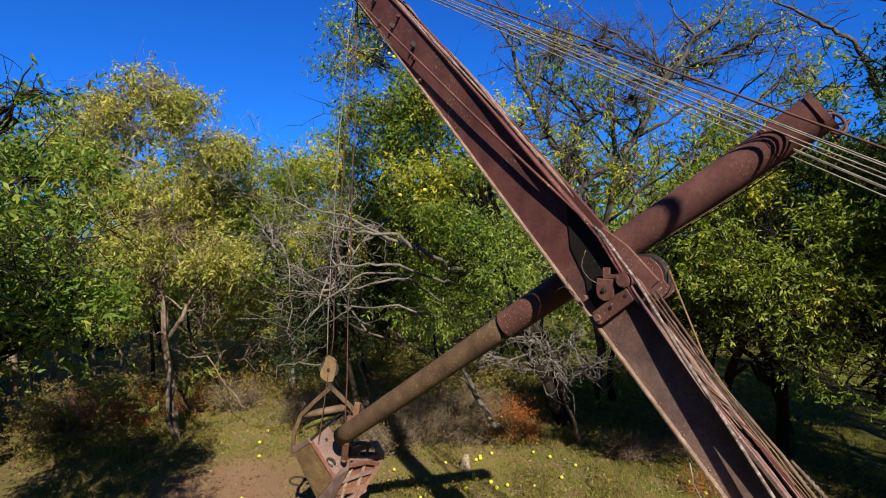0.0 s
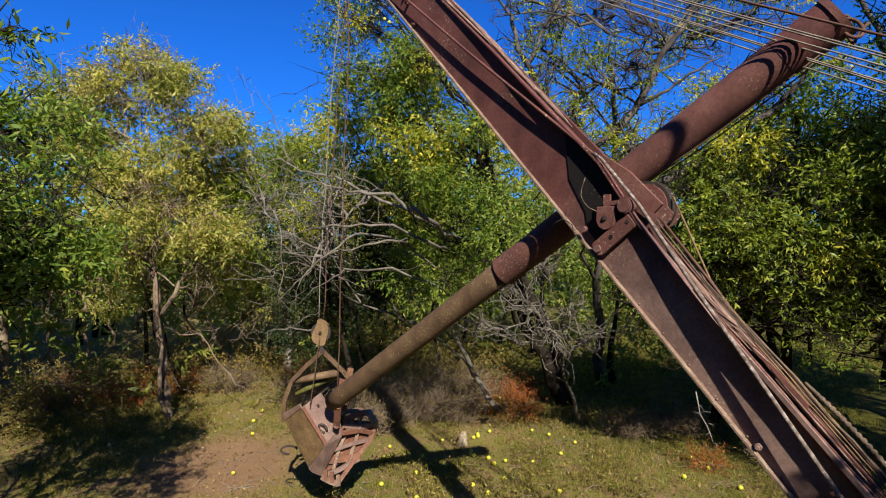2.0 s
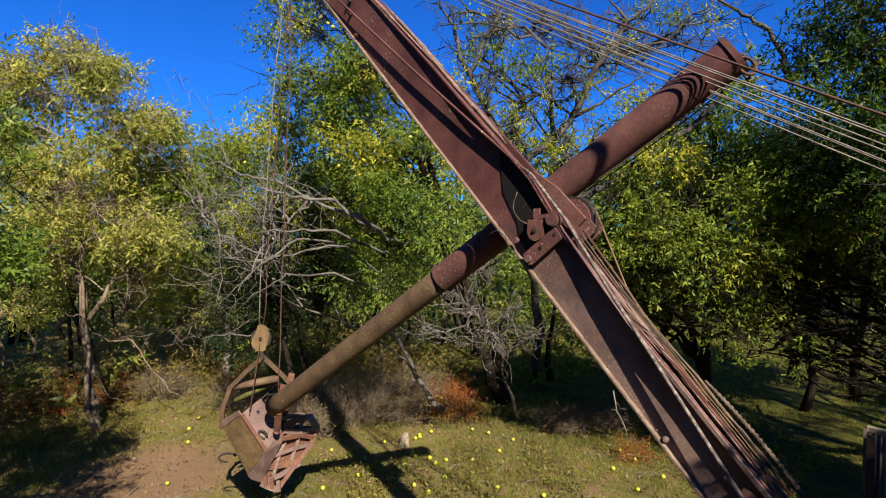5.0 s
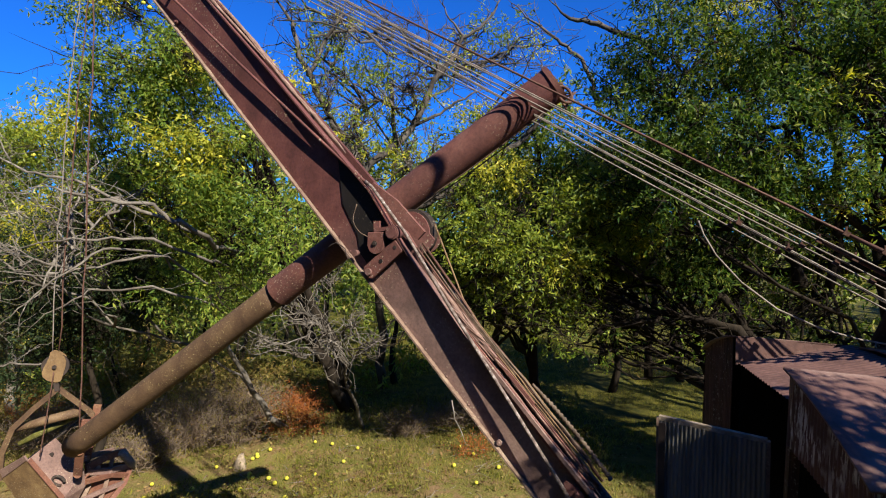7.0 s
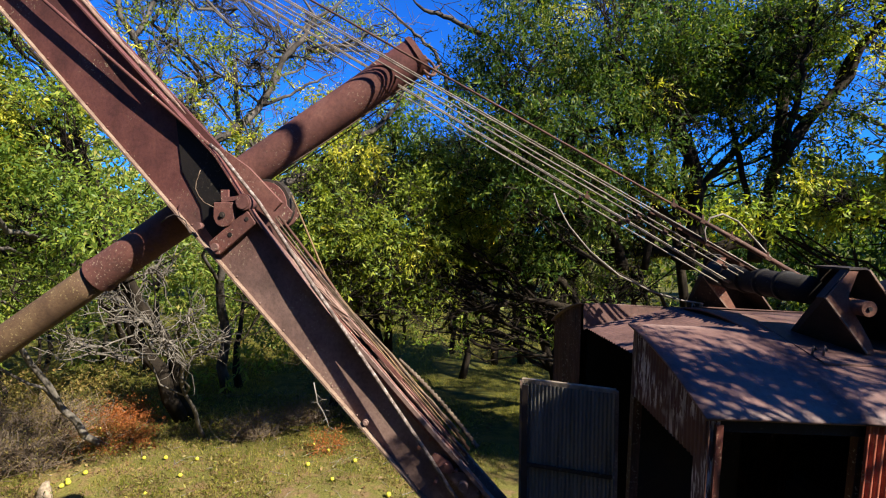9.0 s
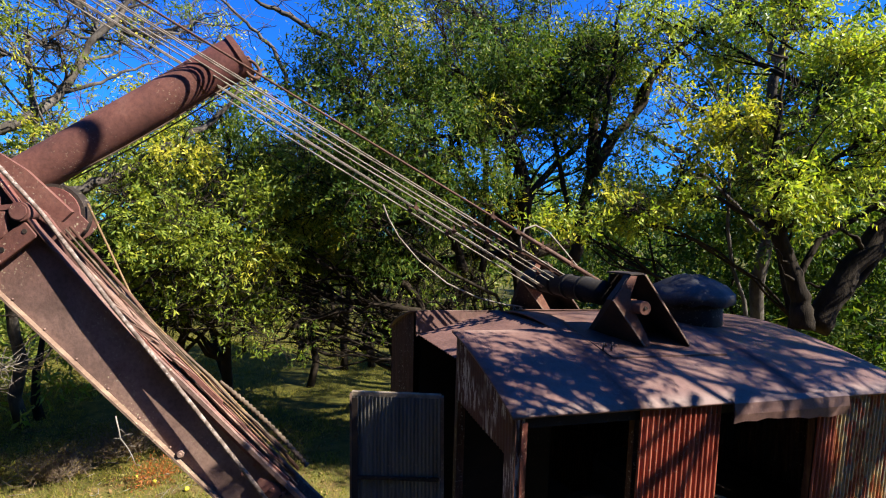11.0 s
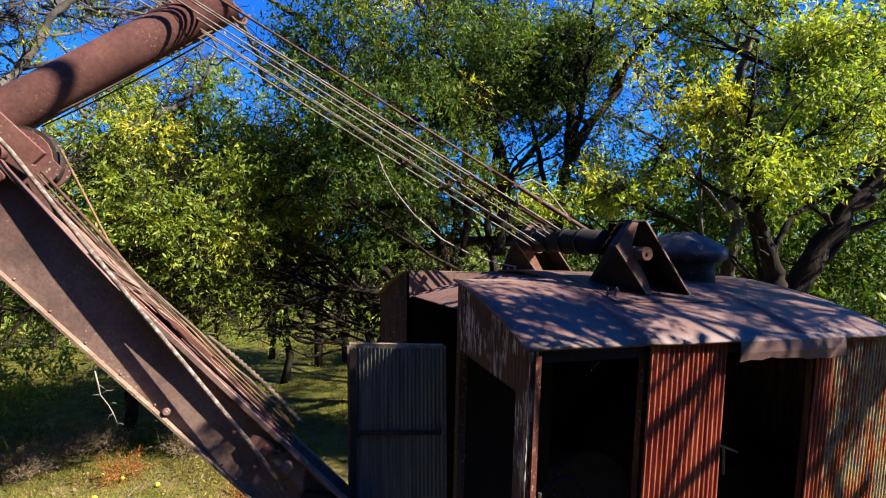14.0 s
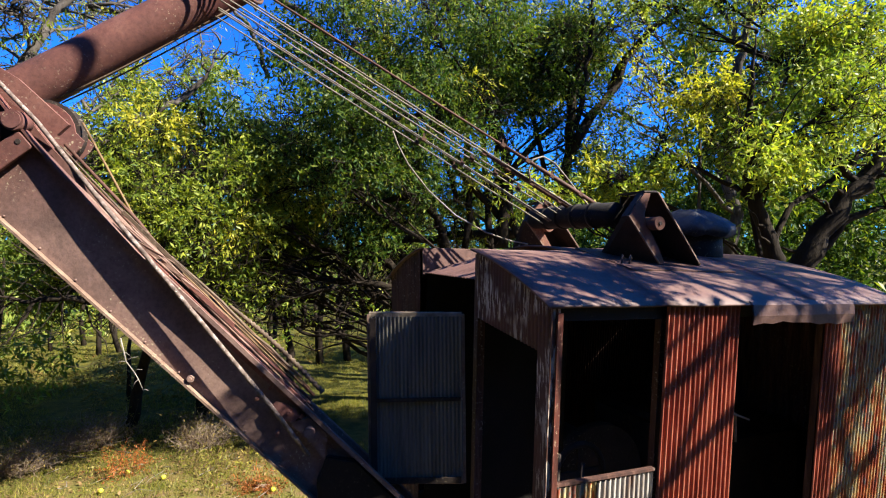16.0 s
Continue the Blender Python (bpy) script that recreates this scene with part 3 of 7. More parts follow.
def build_stick():
    d = (STICK_B - STICK_A).normalized()
    bm = bmesh.new()
    pts = [stick_at(y) for y in np.linspace(0.66, 3.15, 14)]
    tube(bm, pts, [0.137 + 0.001 * math.sin(i * 2.1) for i in range(14)], 28, False)
    inner = [stick_at(y) for y in (0.66, 0.95)]
    tube(bm, inner, [0.122, 0.122], 28, False)
    part("dipper_stick", bm, TUBE, shovel, "dull brown painted steel tube with lichen flecks", True)
    bm = bmesh.new()
    tube(bm, [stick_at(y) for y in np.linspace(3.1, 5.82, 16)], [0.121] * 16, 26)
    part("lower_tube", bm, TUBE_OLD, shovel, "", True)
    for y, r, w in ((3.12, 0.146, 0.05), (0.68, 0.15, 0.035)):
        bm = bmesh.new()
        p = stick_at(y)
        tube(bm, [p - d * w / 2, p + d * w / 2], [r, r], 28, False)
        tube(bm, [p - d * w / 2, p + d * w / 2], [r - 0.02, r - 0.02], 28, False)
        part("collar", bm, TUBE, shovel, "", True)
    # sleeve near the top with the shackle and slack rope
    bm = bmesh.new()
    p = stick_at(0.66) + d * 0.19
    tube(bm, [p - d * 0.17, p + d * 0.17], [0.1395, 0.1395], 28, False)
    part("sleeve", bm, BOOM, shovel, "", True)
    bm = bmesh.new()
    e = STICK_A + Vector((0.0, -0.02, -0.1))
    loop = [e + Vector((0.05 * math.sin(a), -0.04 + 0.055 * math.cos(a), 0.0 + 0.075 * math.sin(a + 0.6))) for a in [2 * math.pi * k / 18 for k in range(19)]]
    tube(bm, loop, 0.011, 7)
    loop2 = [q * 1.0 + Vector((0.03, -0.02 * math.sin(i), 0.05 * math.cos(i * 0.7))) for i, q in enumerate(loop)]
    tube(bm, loop2, 0.009, 6)
    part("shackle", bm, ROPE_RED, shovel, "tangled rusty rope end and shackle", True)
    # thin ropes under the stick
    for k, dx in enumerate((-0.03, 0.05)):
        bm = bmesh.new()
        tube(bm, arc(stick_at(0.75) + Vector((dx, 0, -0.17)), stick_at(1.75) + Vector((dx, 0, -0.16)), 0.02), 0.005, 6)
        part("crowd_rope", bm, ROPE_BROWN, shovel)


build_stick()

# dipper bucket
BV = Vector((0.666, 0.744, -0.03))
BR = Vector((0.745, -0.667, 0.0))
BZ = Vector((0, 0, 1))


def build_bucket():
    # corners of the box, its mouth frame and the bail
    r0 = Vector((3.669, 6.167, 1.853))
    r1 = Vector((3.912, 5.992, 1.336))
    l0 = Vector((3.629, 6.593, 1.580))
    l1 = Vector((3.876, 6.406, 0.898))
    t0 = Vector((4.008, 6.271, 1.961))
    t1 = Vector((4.204, 6.075, 1.552))
    c0 = Vector((3.960, 6.194, 0.833))
    c1 = Vector((4.127, 6.065, 0.725))
    m0 = Vector((4.719, 6.152, 1.555))
    m1 = Vector((4.810, 6.128, 1.357))
    m2 = Vector((4.720, 6.132, 1.163))
    m3 = Vector((4.499, 6.121, 0.998))
    k0 = Vector((3.916, 6.046, 2.582))
    k1 = Vector((3.650, 6.399, 2.168))
    k2 = Vector((4.168, 5.941, 2.286))
    arm0 = Vector((4.148, 5.823, 2.252))
    arm1 = Vector((4.130, 6.009, 1.602))
    bar0 = Vector((3.691, 6.429, 2.139))
    bar1 = Vector((4.141, 6.030, 2.258))
    blk = Vector((3.910, 6.063, 2.835))
    hoop = Vector((3.796, 6.821, 1.047))
    deep = (t0 - r0) * 2.2

    def plate(name, q, thick, mat=BUCKET, label=""):
        bm = bmesh.new()
        n = (q[1] - q[0]).cross(q[2] - q[0]).normalized()
        slab(bm, q, n * thick)
        bmesh.ops.bevel(bm, geom=[e for e in bm.edges], offset=0.004, segments=1, affect="EDGES")
        return part(name, bm, mat, shovel, label)

    def strap(name, pts, w, h, mat=BUCKET, label=""):
        bm = bmesh.new()
        for p, q in zip(pts, pts[1:]):
            bar(bm, p, q, w, h, BV)
            disc(bm, q - BV * h * 0.4, q + BV * h * 0.4, w * 0.5, 10)
        return part(name, bm, mat, shovel, label)

    plate("bucket_side", [r0, r1, l1, l0], 0.02, TIMBER_YELLOW, "scraped side plate, yellowed under the rust")
    plate("bucket_top", [r0 - BV * 0.004, t0, t1, r1 - BV * 0.004], 0.018, BOOM)
    plate("bucket_floor", [l1 + BV * 0.02, r1 + BV * 0.02, r1 + deep * 0.8, l1 + deep * 0.8], 0.02, BUCKET)
    plate("bucket_back", [l0, l1, l1 + deep * 0.8, l0 + deep * 0.8], 0.02, DARK)
    plate("bucket_door", [l0 + BV * 0.01, l0 + deep, t0 + deep * 0.5, r0 + BV * 0.01], 0.02, DARK)
    # folded lip along the upper end, and the band round the foot
    lip = (l0 - r0) * 1.06
    up = (r0 - r1).normalized() * 0.09 + BZ * 0.01
    plate("side_lip", [r0 - BV * 0.012, r0 + lip - BV * 0.012, r0 + lip + up - BV * 0.01, r0 + up * 0.6 - BV * 0.01], 0.02, BOOM)
    plate("bucket_band", [r1 - BV * 0.02, t1 - BV * 0.015, t1 - BZ * 0.2 + BR * 0.01, c0], 0.022, BOOM)
    plate("bucket_band", [l1 - BV * 0.012, r1 - BV * 0.02, c0, c0.lerp(l1, 0.72) - BZ * 0.03], 0.022, BOOM)
    plate("seam_strap", [r0.lerp(r1, 0.02) - BV * 0.022, r1.lerp(r0, 0.02) - BV * 0.022, r1.lerp(t1, 0.14) - BV * 0.022, r0.lerp(t0, 0.14) - BV * 0.022], 0.01, BUCKET)
    # ribs across the open mouth, bent and uneven
    rng = random.Random(12)
    left = [t0.lerp(t1, 0.75), t1, t1 - BZ * 0.07, t1 - BZ * 0.15, t1.lerp(c0, 0.55), c0.lerp(t1, 0.25), c0]
    right = [m0 - BR * 0.12 + BZ * 0.03, m0, m1, m1.lerp(m2, 0.6), m2, m3, m3 - BZ * 0.06]
    for k, (p, q) in enumerate(zip(left, right)):
        m = p.lerp(q, 0.5) + Vector((rng.uniform(-1, 1), rng.uniform(-1, 1), rng.uniform(-1, 1))) * 0.03
        strap("rib", [p + BV * 0.04 * (k % 3), m + BV * 0.05 * (k % 2), q], rng.uniform(0.05, 0.085), rng.uniform(0.03, 0.05), BUCKET if k % 2 else BOOM)
    for k in range(2):
        p = left[2].lerp(right[1], 0.35 + 0.35 * k) + BV * 0.03
        q = left[6].lerp(right[6], 0.3 + 0.4 * k) + BV * 0.02
        strap("inner_rib", [p, p.lerp(q, 0.5) + BR * rng.uniform(-0.05, 0.05), q], 0.045, 0.03, EDGE)
    plate("bucket_lining", [t1 + BV * 0.14, m1 + BV * 0.08, m3 + BV * 0.08, c0 + BV * 0.08], 0.02, BUCKET)
    strap("mouth_frame", [m0, m1, m2, m3, c1], 0.055, 0.05, BUCKET, "battered rim of the bucket mouth")
    strap("cutting_lip", [c0, c0.lerp(c1, 0.5) - BZ * 0.01, c1], 0.07, 0.04, EDGE)
    bm = bmesh.new()
    tube(bm, [m0 - BR * 0.15 + BZ * 0.0, m0 - BV * 0.05, m1 - BV * 0.04 + BZ * 0.02, m1 + BR * 0.02 - BZ * 0.05], [0.035, 0.055, 0.05, 0.02], 8)
    part("bent_lug", bm, ROPE, shovel, "bent grey lug on the mouth")
    for k in range(3):
        bm = bmesh.new()
        p = c0.lerp(c1, 0.25 + 0.4 * k)
        bar(bm, p + BZ * 0.12, p - BZ * 0.02 + BR * 0.01, 0.05, 0.045, BV)
        part("tooth", bm, BUCKET if k < 2 else EDGE, shovel)
    # ring and hook on the top plate
    bm = bmesh.new()
    rc = r0.lerp(t1, 0.5).lerp(r1, 0.42) - BV * 0.02
    tube(bm, [rc + BR * (0.055 * math.cos(t)) + BZ * (0.05 * math.sin(t) - 0.02 * math.cos(t)) - BV * 0.01 for t in [5.2 * k / 14 for k in range(15)]], 0.017, 8)
    part("ring", bm, DARK, shovel, "", True)
    bm = bmesh.new()
    disc(bm, r0.lerp(t0, 0.75).lerp(r1, 0.2) - BV * 0.03, r0.lerp(t0, 0.75).lerp(r1, 0.2), 0.025, 10)
    part("bolt", bm, DARK, shovel)
    bm = bmesh.new()
    tube(bm, [hoop + BR * (0.12 * math.cos(t)) + BZ * (0.06 * math.sin(t)) for t in [0.3 + 4.4 * k / 14 for k in range(15)]], 0.016, 7)
    part("trip_hoop", bm, DARK, shovel, "", True)
    # bail, stick bracket and hoist block
    strap("stick_bracket", [arm0 + BZ * 0.03 - BV * 0.30 + BR * 0.01, arm0.lerp(arm1, 0.5) - BV * 0.30, arm1 - BV * 0.16], 0.085, 0.035, BUCKET)
    strap("stick_bracket", [arm0 + BZ * 0.03 + BV * 0.3, arm1 + BV * 0.25], 0.08, 0.035, BUCKET)
    strap("bail", [k0, k0.lerp(k1, 0.55) + BZ * 0.015, k1, k1.lerp(l0, 0.5) - BR * 0.05, l0 - BR * 0.02], 0.055, 0.04, TUBE_OLD, "bent rusty bail strap")
    strap("bail", [k0 + BV * 0.02, k2, arm0], 0.05, 0.04, TUBE_OLD, "bent rusty bail strap")
    bm = bmesh.new()
    tube(bm, [bar0, bar0.lerp(bar1, 0.4) + BZ * 0.008, bar1], [0.035, 0.05, 0.05], 10)
    part("bail_pin", bm, TUBE_OLD, shovel, "", True)
    bm = bmesh.new()
    tube(bm, [bar0 - BZ * 0.2 + BV * 0.1, bar0.lerp(bar1, 0.5) - BZ * 0.11 + BV * 0.1, bar1 - BZ * 0.04 + BV * 0.1], [0.03, 0.045, 0.03], 8)
    part("spreader", bm, MOSSY, shovel, "mossy spreader bar", True)
    for dx in (-0.045, 0.03):
        bm = bmesh.new()
        q = [blk + BV * dx + BR * (0.10 * math.cos(t) * (1 - 0.22 * math.sin(t)) + 0.02 * math.sin(3 * t)) + BZ * (0.175 * math.sin(t)) for t in [2 * math.pi * k / 20 for k in range(20)]]
        slab(bm, q, BV * 0.016)
        part("block_cheek", bm, TIMBER_YELLOW, shovel, "yellowed hoist block cheek")
    bm = bmesh.new()
    disc(bm, blk + BV * -0.028, blk + BV * 0.028, 0.13, 20)
    part("block_sheave", bm, DARK, shovel)
    bm = bmesh.new()
    disc(bm, blk - BV * 0.07, blk + BV * 0.06, 0.02, 10)
    part("block_pin", bm, DARK, shovel)
    bm = bmesh.new()
    bar(bm, blk - BZ * 0.14, k0 - BZ * 0.02, 0.05, 0.05, BV)
    part("block_hook", bm, DARK, shovel)
    return blk


block = build_bucket()


def build_ropes():
    def rope(name, pts, r, mat=ROPE, label=""):
        bm = bmesh.new()
        tube(bm, pts, r, 7)
        return part(name, bm, mat, shovel, label)

    # hoist ropes
    rope("hoist_rope", jitter(arc((4.31, 5.87, 8.0), (4.05, 5.9, 2.0), 0, 18), 0.012, 1), 0.008, ROPE_RED)
    rope("hoist_rope", jitter(arc((4.31, 5.87, 7.9), block + Vector((0.04, 0, 0.15)), 0, 18, (0, 0.06, 0)), 0.012, 2), 0.007, ROPE_RED)
    rope("hoist_rope", jitter(arc((4.25, 5.88, 7.9), block + Vector((-0.04, 0, 0.15)), 0, 18, (0, 0.1, 0)), 0.012, 3), 0.006, ROPE)
    rope("trip_rope", arc(block - BZ * 0.05 - BV * 0.08, block - BZ * 0.95 - BR * 0.13 - BV * 0.12, 0.02), 0.006, ROPE_RED)
    # boom suspension: eight parts of rope between the boom head and the equaliser
    rng = random.Random(3)
    top_a, top_b = Vector((4.16, 5.42, 8.15)), Vector((4.247, -1.807, 3.918))
    low_a, low_b = Vector((4.206, 5.42, 7.986)), Vector((4.508, -1.479, 3.805))
    for k, w in enumerate((0.0, 0.31, 0.37, 0.52, 0.63, 0.84, 0.88, 1.0)):
        tip, e = top_a.lerp(low_a, w) + Vector((0.02 * k, 0, 0)), top_b.lerp(low_b, w)
        rope("suspension_rope", arc(tip, e, rng.uniform(0.0, 0.02), 24), 0.008 if k == 0 else 0.0052, ROPE_RED if k == 0 else ROPE)
        dd = (e - tip).normalized()
        for f in (0.90, 0.925, 0.95, 0.98) if k < 5 else (0.86, 0.90):
            if k in (1, 3, 6):
                continue
            bm = bmesh.new()
            q = tip.lerp(e, f)
            bar(bm, q - dd * 0.016, q + dd * 0.016, 0.03, 0.026)
            bar(bm, q, q + Vector((0, 0, 0.04)), 0.01, 0.01, (0, 1, 0))
            part("rope_clip", bm, ROPE_RED, shovel)
        if k in (0, 2):
            bm = bmesh.new()
            tube(bm, [tip.lerp(e, 0.90), tip.lerp(e, 0.96), e + dd * 0.12], [0.010, 0.018, 0.014], 8)
            part("rope_socket", bm, ROPE_RED, shovel, "", True)
    # slack loops by the gantry
    loop = [Vector((4.31, -1.31, 4.10)), Vector((4.315, -1.30, 4.18)), Vector((4.32, -1.335, 4.26)), Vector((4.34, -1.42, 4.285)), Vector((4.36, -1.52, 4.24)), Vector((4.39, -1.64, 4.12)), Vector((4.41, -1.75, 4.0)), Vector((4.43, -1.85, 3.90))]
    rope("slack_rope", loop, 0.007)
    rope("slack_rope", [Vector((4.252, -0.317, 4.42)), Vector((4.26, -0.35, 4.33)), Vector((4.284, -0.423, 4.20)), Vector((4.34, -0.57, 4.03)), Vector((4.42, -0.78, 3.86)), Vector((4.52, -1.03, 3.74)), Vector((4.61, -1.25, 3.675)), Vector((4.68, -1.42, 3.645))], 0.006)
    # ropes and strips lying along the boom, gathered towards the foot
    rng = random.Random(8)
    outer = [(1.62, 0.505), (1.485, 0.464), (1.338, 0.438), (1.177, 0.427), (0.991, 0.431), (0.80, 0.43), (0.62, 0.42), (0.49, 0.41)]
    for k in range(4):
        w = k / 3
        a = Vector((4.03 + 0.09 * w, 1.60 - 0.03 * w, 4.22 + 0.05 * w)) if k < 3 else Vector((4.19, 1.53, 4.40))
        pts = [a] + [girder(s + 0.05 * (k % 2), v - 0.028 * (1 - w) + rng.uniform(-0.006, 0.006), near_x, -0.05 - 0.075 * w) for s, v in outer[1:len(outer) - k % 2]]
        rope("boom_rope", pts, (0.0085, 0.006, 0.010, 0.007)[k], (ROPE_RED, ROPE_BROWN, ROPE_RED, TIMBER_YELLOW)[k])

    def strap(name, rows, thick, mat, label=""):
        """A flat iron strap on edge along the boom: rows of (s, lower v, upper v, out)."""
        bm = bmesh.new()
        prev = None
        for s, v0, v1, o in rows:
            ring = [bm.verts.new(girder(s, v, near_x, q)) for v, q in ((v0, o), (v1, o), (v1, o - thick), (v0, o - thick))]
            if prev:
                for q in range(4):
                    bm.faces.new((prev[q], prev[(q + 1) % 4], ring[(q + 1) % 4], ring[q]))
            else:
                bm.faces.new(ring)
            prev = ring
        bm.faces.new(prev[::-1])
        return part(name, bm, mat, shovel, label)

    strap("iron_strap", [(1.40, 0.362, 0.398, 0.036), (1.16, 0.338, 0.386, 0.040), (0.92, 0.322, 0.376, 0.042), (0.70, 0.318, 0.378, 0.042), (0.51, 0.325, 0.385, 0.042)], 0.014, STRAP, "flat iron strap with worn oxide-red paint")
    strap("iron_strap", [(1.30, 0.402, 0.425, -0.02), (1.12, 0.398, 0.424, -0.02), (0.93, 0.396, 0.420, -0.02), (0.925, 0.396, 0.404, -0.02), (0.60, 0.388, 0.398, -0.02)], 0.010, STRAP)
    strap("iron_strap", [(1.55, 0.442, 0.462, -0.05), (1.30, 0.432, 0.452, -0.05), (1.08, 0.428, 0.44, -0.05)], 0.010, ROPE_BROWN)
    for k in range(2):
        rope("boom_rope", jitter([girder(1.3 - i * 0.09, 0.448 - 0.002 * i - 0.012 * k, near_x, -0.085 - 0.03 * k) for i in range(9)], 0.005, 40 + k), 0.0075, (ROPE_BROWN, ROPE_RED)[k])
    for k in range(3):                                   # stiff yellowed wires
        rope("wire", jitter([girder(1.22 - 0.1 * k - i * 0.07, 0.428 + 0.009 * k - 0.003 * i, near_x, -0.045 - 0.02 * k) for i in range(10 - k)], 0.004, 30 + k), 0.0045, TIMBER_YELLOW)
    # the packing timber has burst into pale splinters
    strap("packing_timber", [(1.53, 0.405, 0.412, 0.03), (1.47, 0.394, 0.432, 0.035), (1.38, 0.388, 0.434, 0.03), (1.28, 0.40, 0.432, 0.02), (1.20, 0.424, 0.43, 0.01)], 0.02, TIMBER, "split pale packing timber")
    for k in range(9):
        bm = bmesh.new()
        s = 1.54 - 0.035 * k + rng.uniform(-0.03, 0.03)
        a = girder(s, 0.415 + rng.uniform(-0.02, 0.02), near_x, rng.uniform(0.0, 0.045))
        b = girder(s - rng.uniform(0.08, 0.24), 0.42 + rng.uniform(-0.02, 0.035), near_x, rng.uniform(-0.04, 0.03))
        tube(bm, [a, a.lerp(b, 0.4), b], [0.002, rng.uniform(0.004, 0.010), 0.002], 5)
        part("timber_splinter", bm, TIMBER, shovel)
    # thick rope served with wire, its turns standing proud
    pts = [girder(1.0 - 0.53 * i / 71, 0.452 + 0.018 * math.sin(i / 71 * 3.1) - 0.006 * i / 71, near_x, -0.13) for i in range(72)]
    bm = bmesh.new()
    tube(bm, pts, [0.009 + (0.008 if i % 3 else 0.0) * min(1.0, i / 14) for i in range(72)], 8)
    part("frayed_rope", bm, ROPE_BROWN, shovel, "thick frayed rope wrapped in wire")
    # ropes in front of the near girder
    pts = [girder(2.36, 0.532, near_x, 0.042), girder(2.30, 0.545, near_x, 0.045), girder(1.97, 0.52, near_x, 0.06), girder(1.55, 0.432, near_x, 0.075), girder(1.21, 0.368, near_x, 0.08), girder(0.9, 0.308, near_x, 0.085), girder(0.6, 0.25, near_x, 0.09), girder(0.36, 0.19, near_x, 0.09)]
    rope("crowd_cable", pts, 0.0125, CABLE, "mottled pale grey wire cable")
    pts = [girder(2.34, 0.53, near_x, 0.04), girder(2.9, 0.44, near_x, 0.055), girder(3.6, 0.33, near_x, 0.06), girder(4.4, 0.22, near_x, 0.06), girder(5.2, 0.11, near_x, 0.06), girder(5.85, 0.03, near_x, 0.05)]
    rope("crowd_cable", pts, 0.013, BOOM)
    rope("wire_loop", jitter(arc((3.84, 2.02, 4.55), (3.83, 1.93, 4.3), 0.03, 8, (0, 0.06, 0)), 0.012, 4), 0.0035, ROPE_BROWN)
    rope("wire_loop", jitter(arc((3.84, 2.3, 4.2), (3.84, 2.08, 4.12), -0.08, 8), 0.012, 6), 0.004, DARK)
    # small plate that clamps the cable's end
    strap("clamp_plate", [(0.60, 0.255, 0.275, 0.05), (0.57, 0.235, 0.30, 0.05), (0.52, 0.232, 0.315, 0.05), (0.49, 0.262, 0.30, 0.05)], 0.012, STRAP)
    for s, v in ((0.532, 0.281), (0.652, 0.303), (0.486, 0.31), (0.505, 0.148), (0.659, 0.211)):
        bm = bmesh.new()
        tube(bm, [girder(s, v, near_x, 0.0), girder(s, v, near_x, 0.066 if s < 0.6 else 0.03)], 0.011, 6)
        part("bolt", bm, STRAP, shovel)
    # a dead twig caught on the lower flange
    bm = bmesh.new()
    caught = [Vector(p) for p in ((3.80, 1.20, 3.175), (3.80, 1.185, 3.10), (3.79, 1.172, 3.05), (3.795, 1.135, 2.99), (3.79, 1.112, 2.95), (3.785, 1.088, 2.89))]
    tube(bm, caught, [0.004, 0.004, 0.0035, 0.003, 0.0025, 0.0012], 5)
    for i, off in ((2, (0, 0.055, -0.012)), (2, (0.01, -0.06, 0.02)), (3, (-0.01, -0.045, 0.012)), (4, (0, 0.03, -0.05)), (1, (0.01, -0.03, -0.03)), (5, (0, -0.03, -0.005))):
        mid = caught[i] + Vector(off) * 0.5 + Vector((0, 0.004, 0.008))
        tube(bm, [caught[i], mid, caught[i] + Vector(off)], [0.0025, 0.002, 0.0008], 4)
    part("caught_twig", bm, BARK_GREY, shovel, "pale dead twig caught on the boom")
    # black slab over the foot: grease, and the shade there put into its colour
    bm = bmesh.new()
    slab(bm, [girder(a, v, near_x, 0.006) for a, v in ((-0.74, -0.02), (0.16, -0.02), (0.26, 0.1), (0.30, 0.24), (0.20, 0.33), (-0.74, 0.29))], (-0.05, 0, 0))
    bmesh.ops.bevel(bm, geom=[e for e in bm.edges], offset=0.008, segments=2, affect="EDGES")
    part("boom_foot", bm, GREASE_SHADE, shovel, "black slab over the boom foot, standing for grease and shade")
    # red bracket at the boom foot
    bm = bmesh.new()
    slab(bm, [girder(0.30, 0.22, near_x, 0.01), girder(0.5, 0.24, near_x, 0.01), girder(0.46, 0.33, near_x, 0.01), girder(0.36, 0.33, near_x, 0.01)], (-0.03, 0, 0))
    a = girder(0.42, 0.28, near_x, 0.04)
    disc(bm, a, a + Vector((-0.05, 0, 0)), 0.03, 10)
    part("foot_bracket", bm, BOOM, shovel, "small oxide-red bracket")


build_ropes()

# ---- house of the shovel ----
HC = Vector((3.01, -0.927, 0))
HF = Vector((-0.207, 0.978, 0))
HL = Vector((0.978, 0.207, 0))
WIDE, LONG, FLOOR = 2.5, 3.15, 1.3


def hp(f, l, z):
    """A point of the house: f forwards from its front corner, l across, z up; the house sinks to the rear and its walls lean."""
    return HC + HF * f + HL * l + Vector((0, 0, z + 0.048 * f)) + (lean_at(z) if z > 0.5 else Vector())


def lean_at(z):
    return HL * (0.08 * max(0.0, 3.37 - z))


def roof_z(l, f=0.0):
    drop = 0.0
    if f < -2.75:
        drop = 0.16 * ((-2.75 - f) / 0.4) ** 2
    return 3.665 - 0.29 * ((l - 1.25) / 1.25) ** 2 - drop


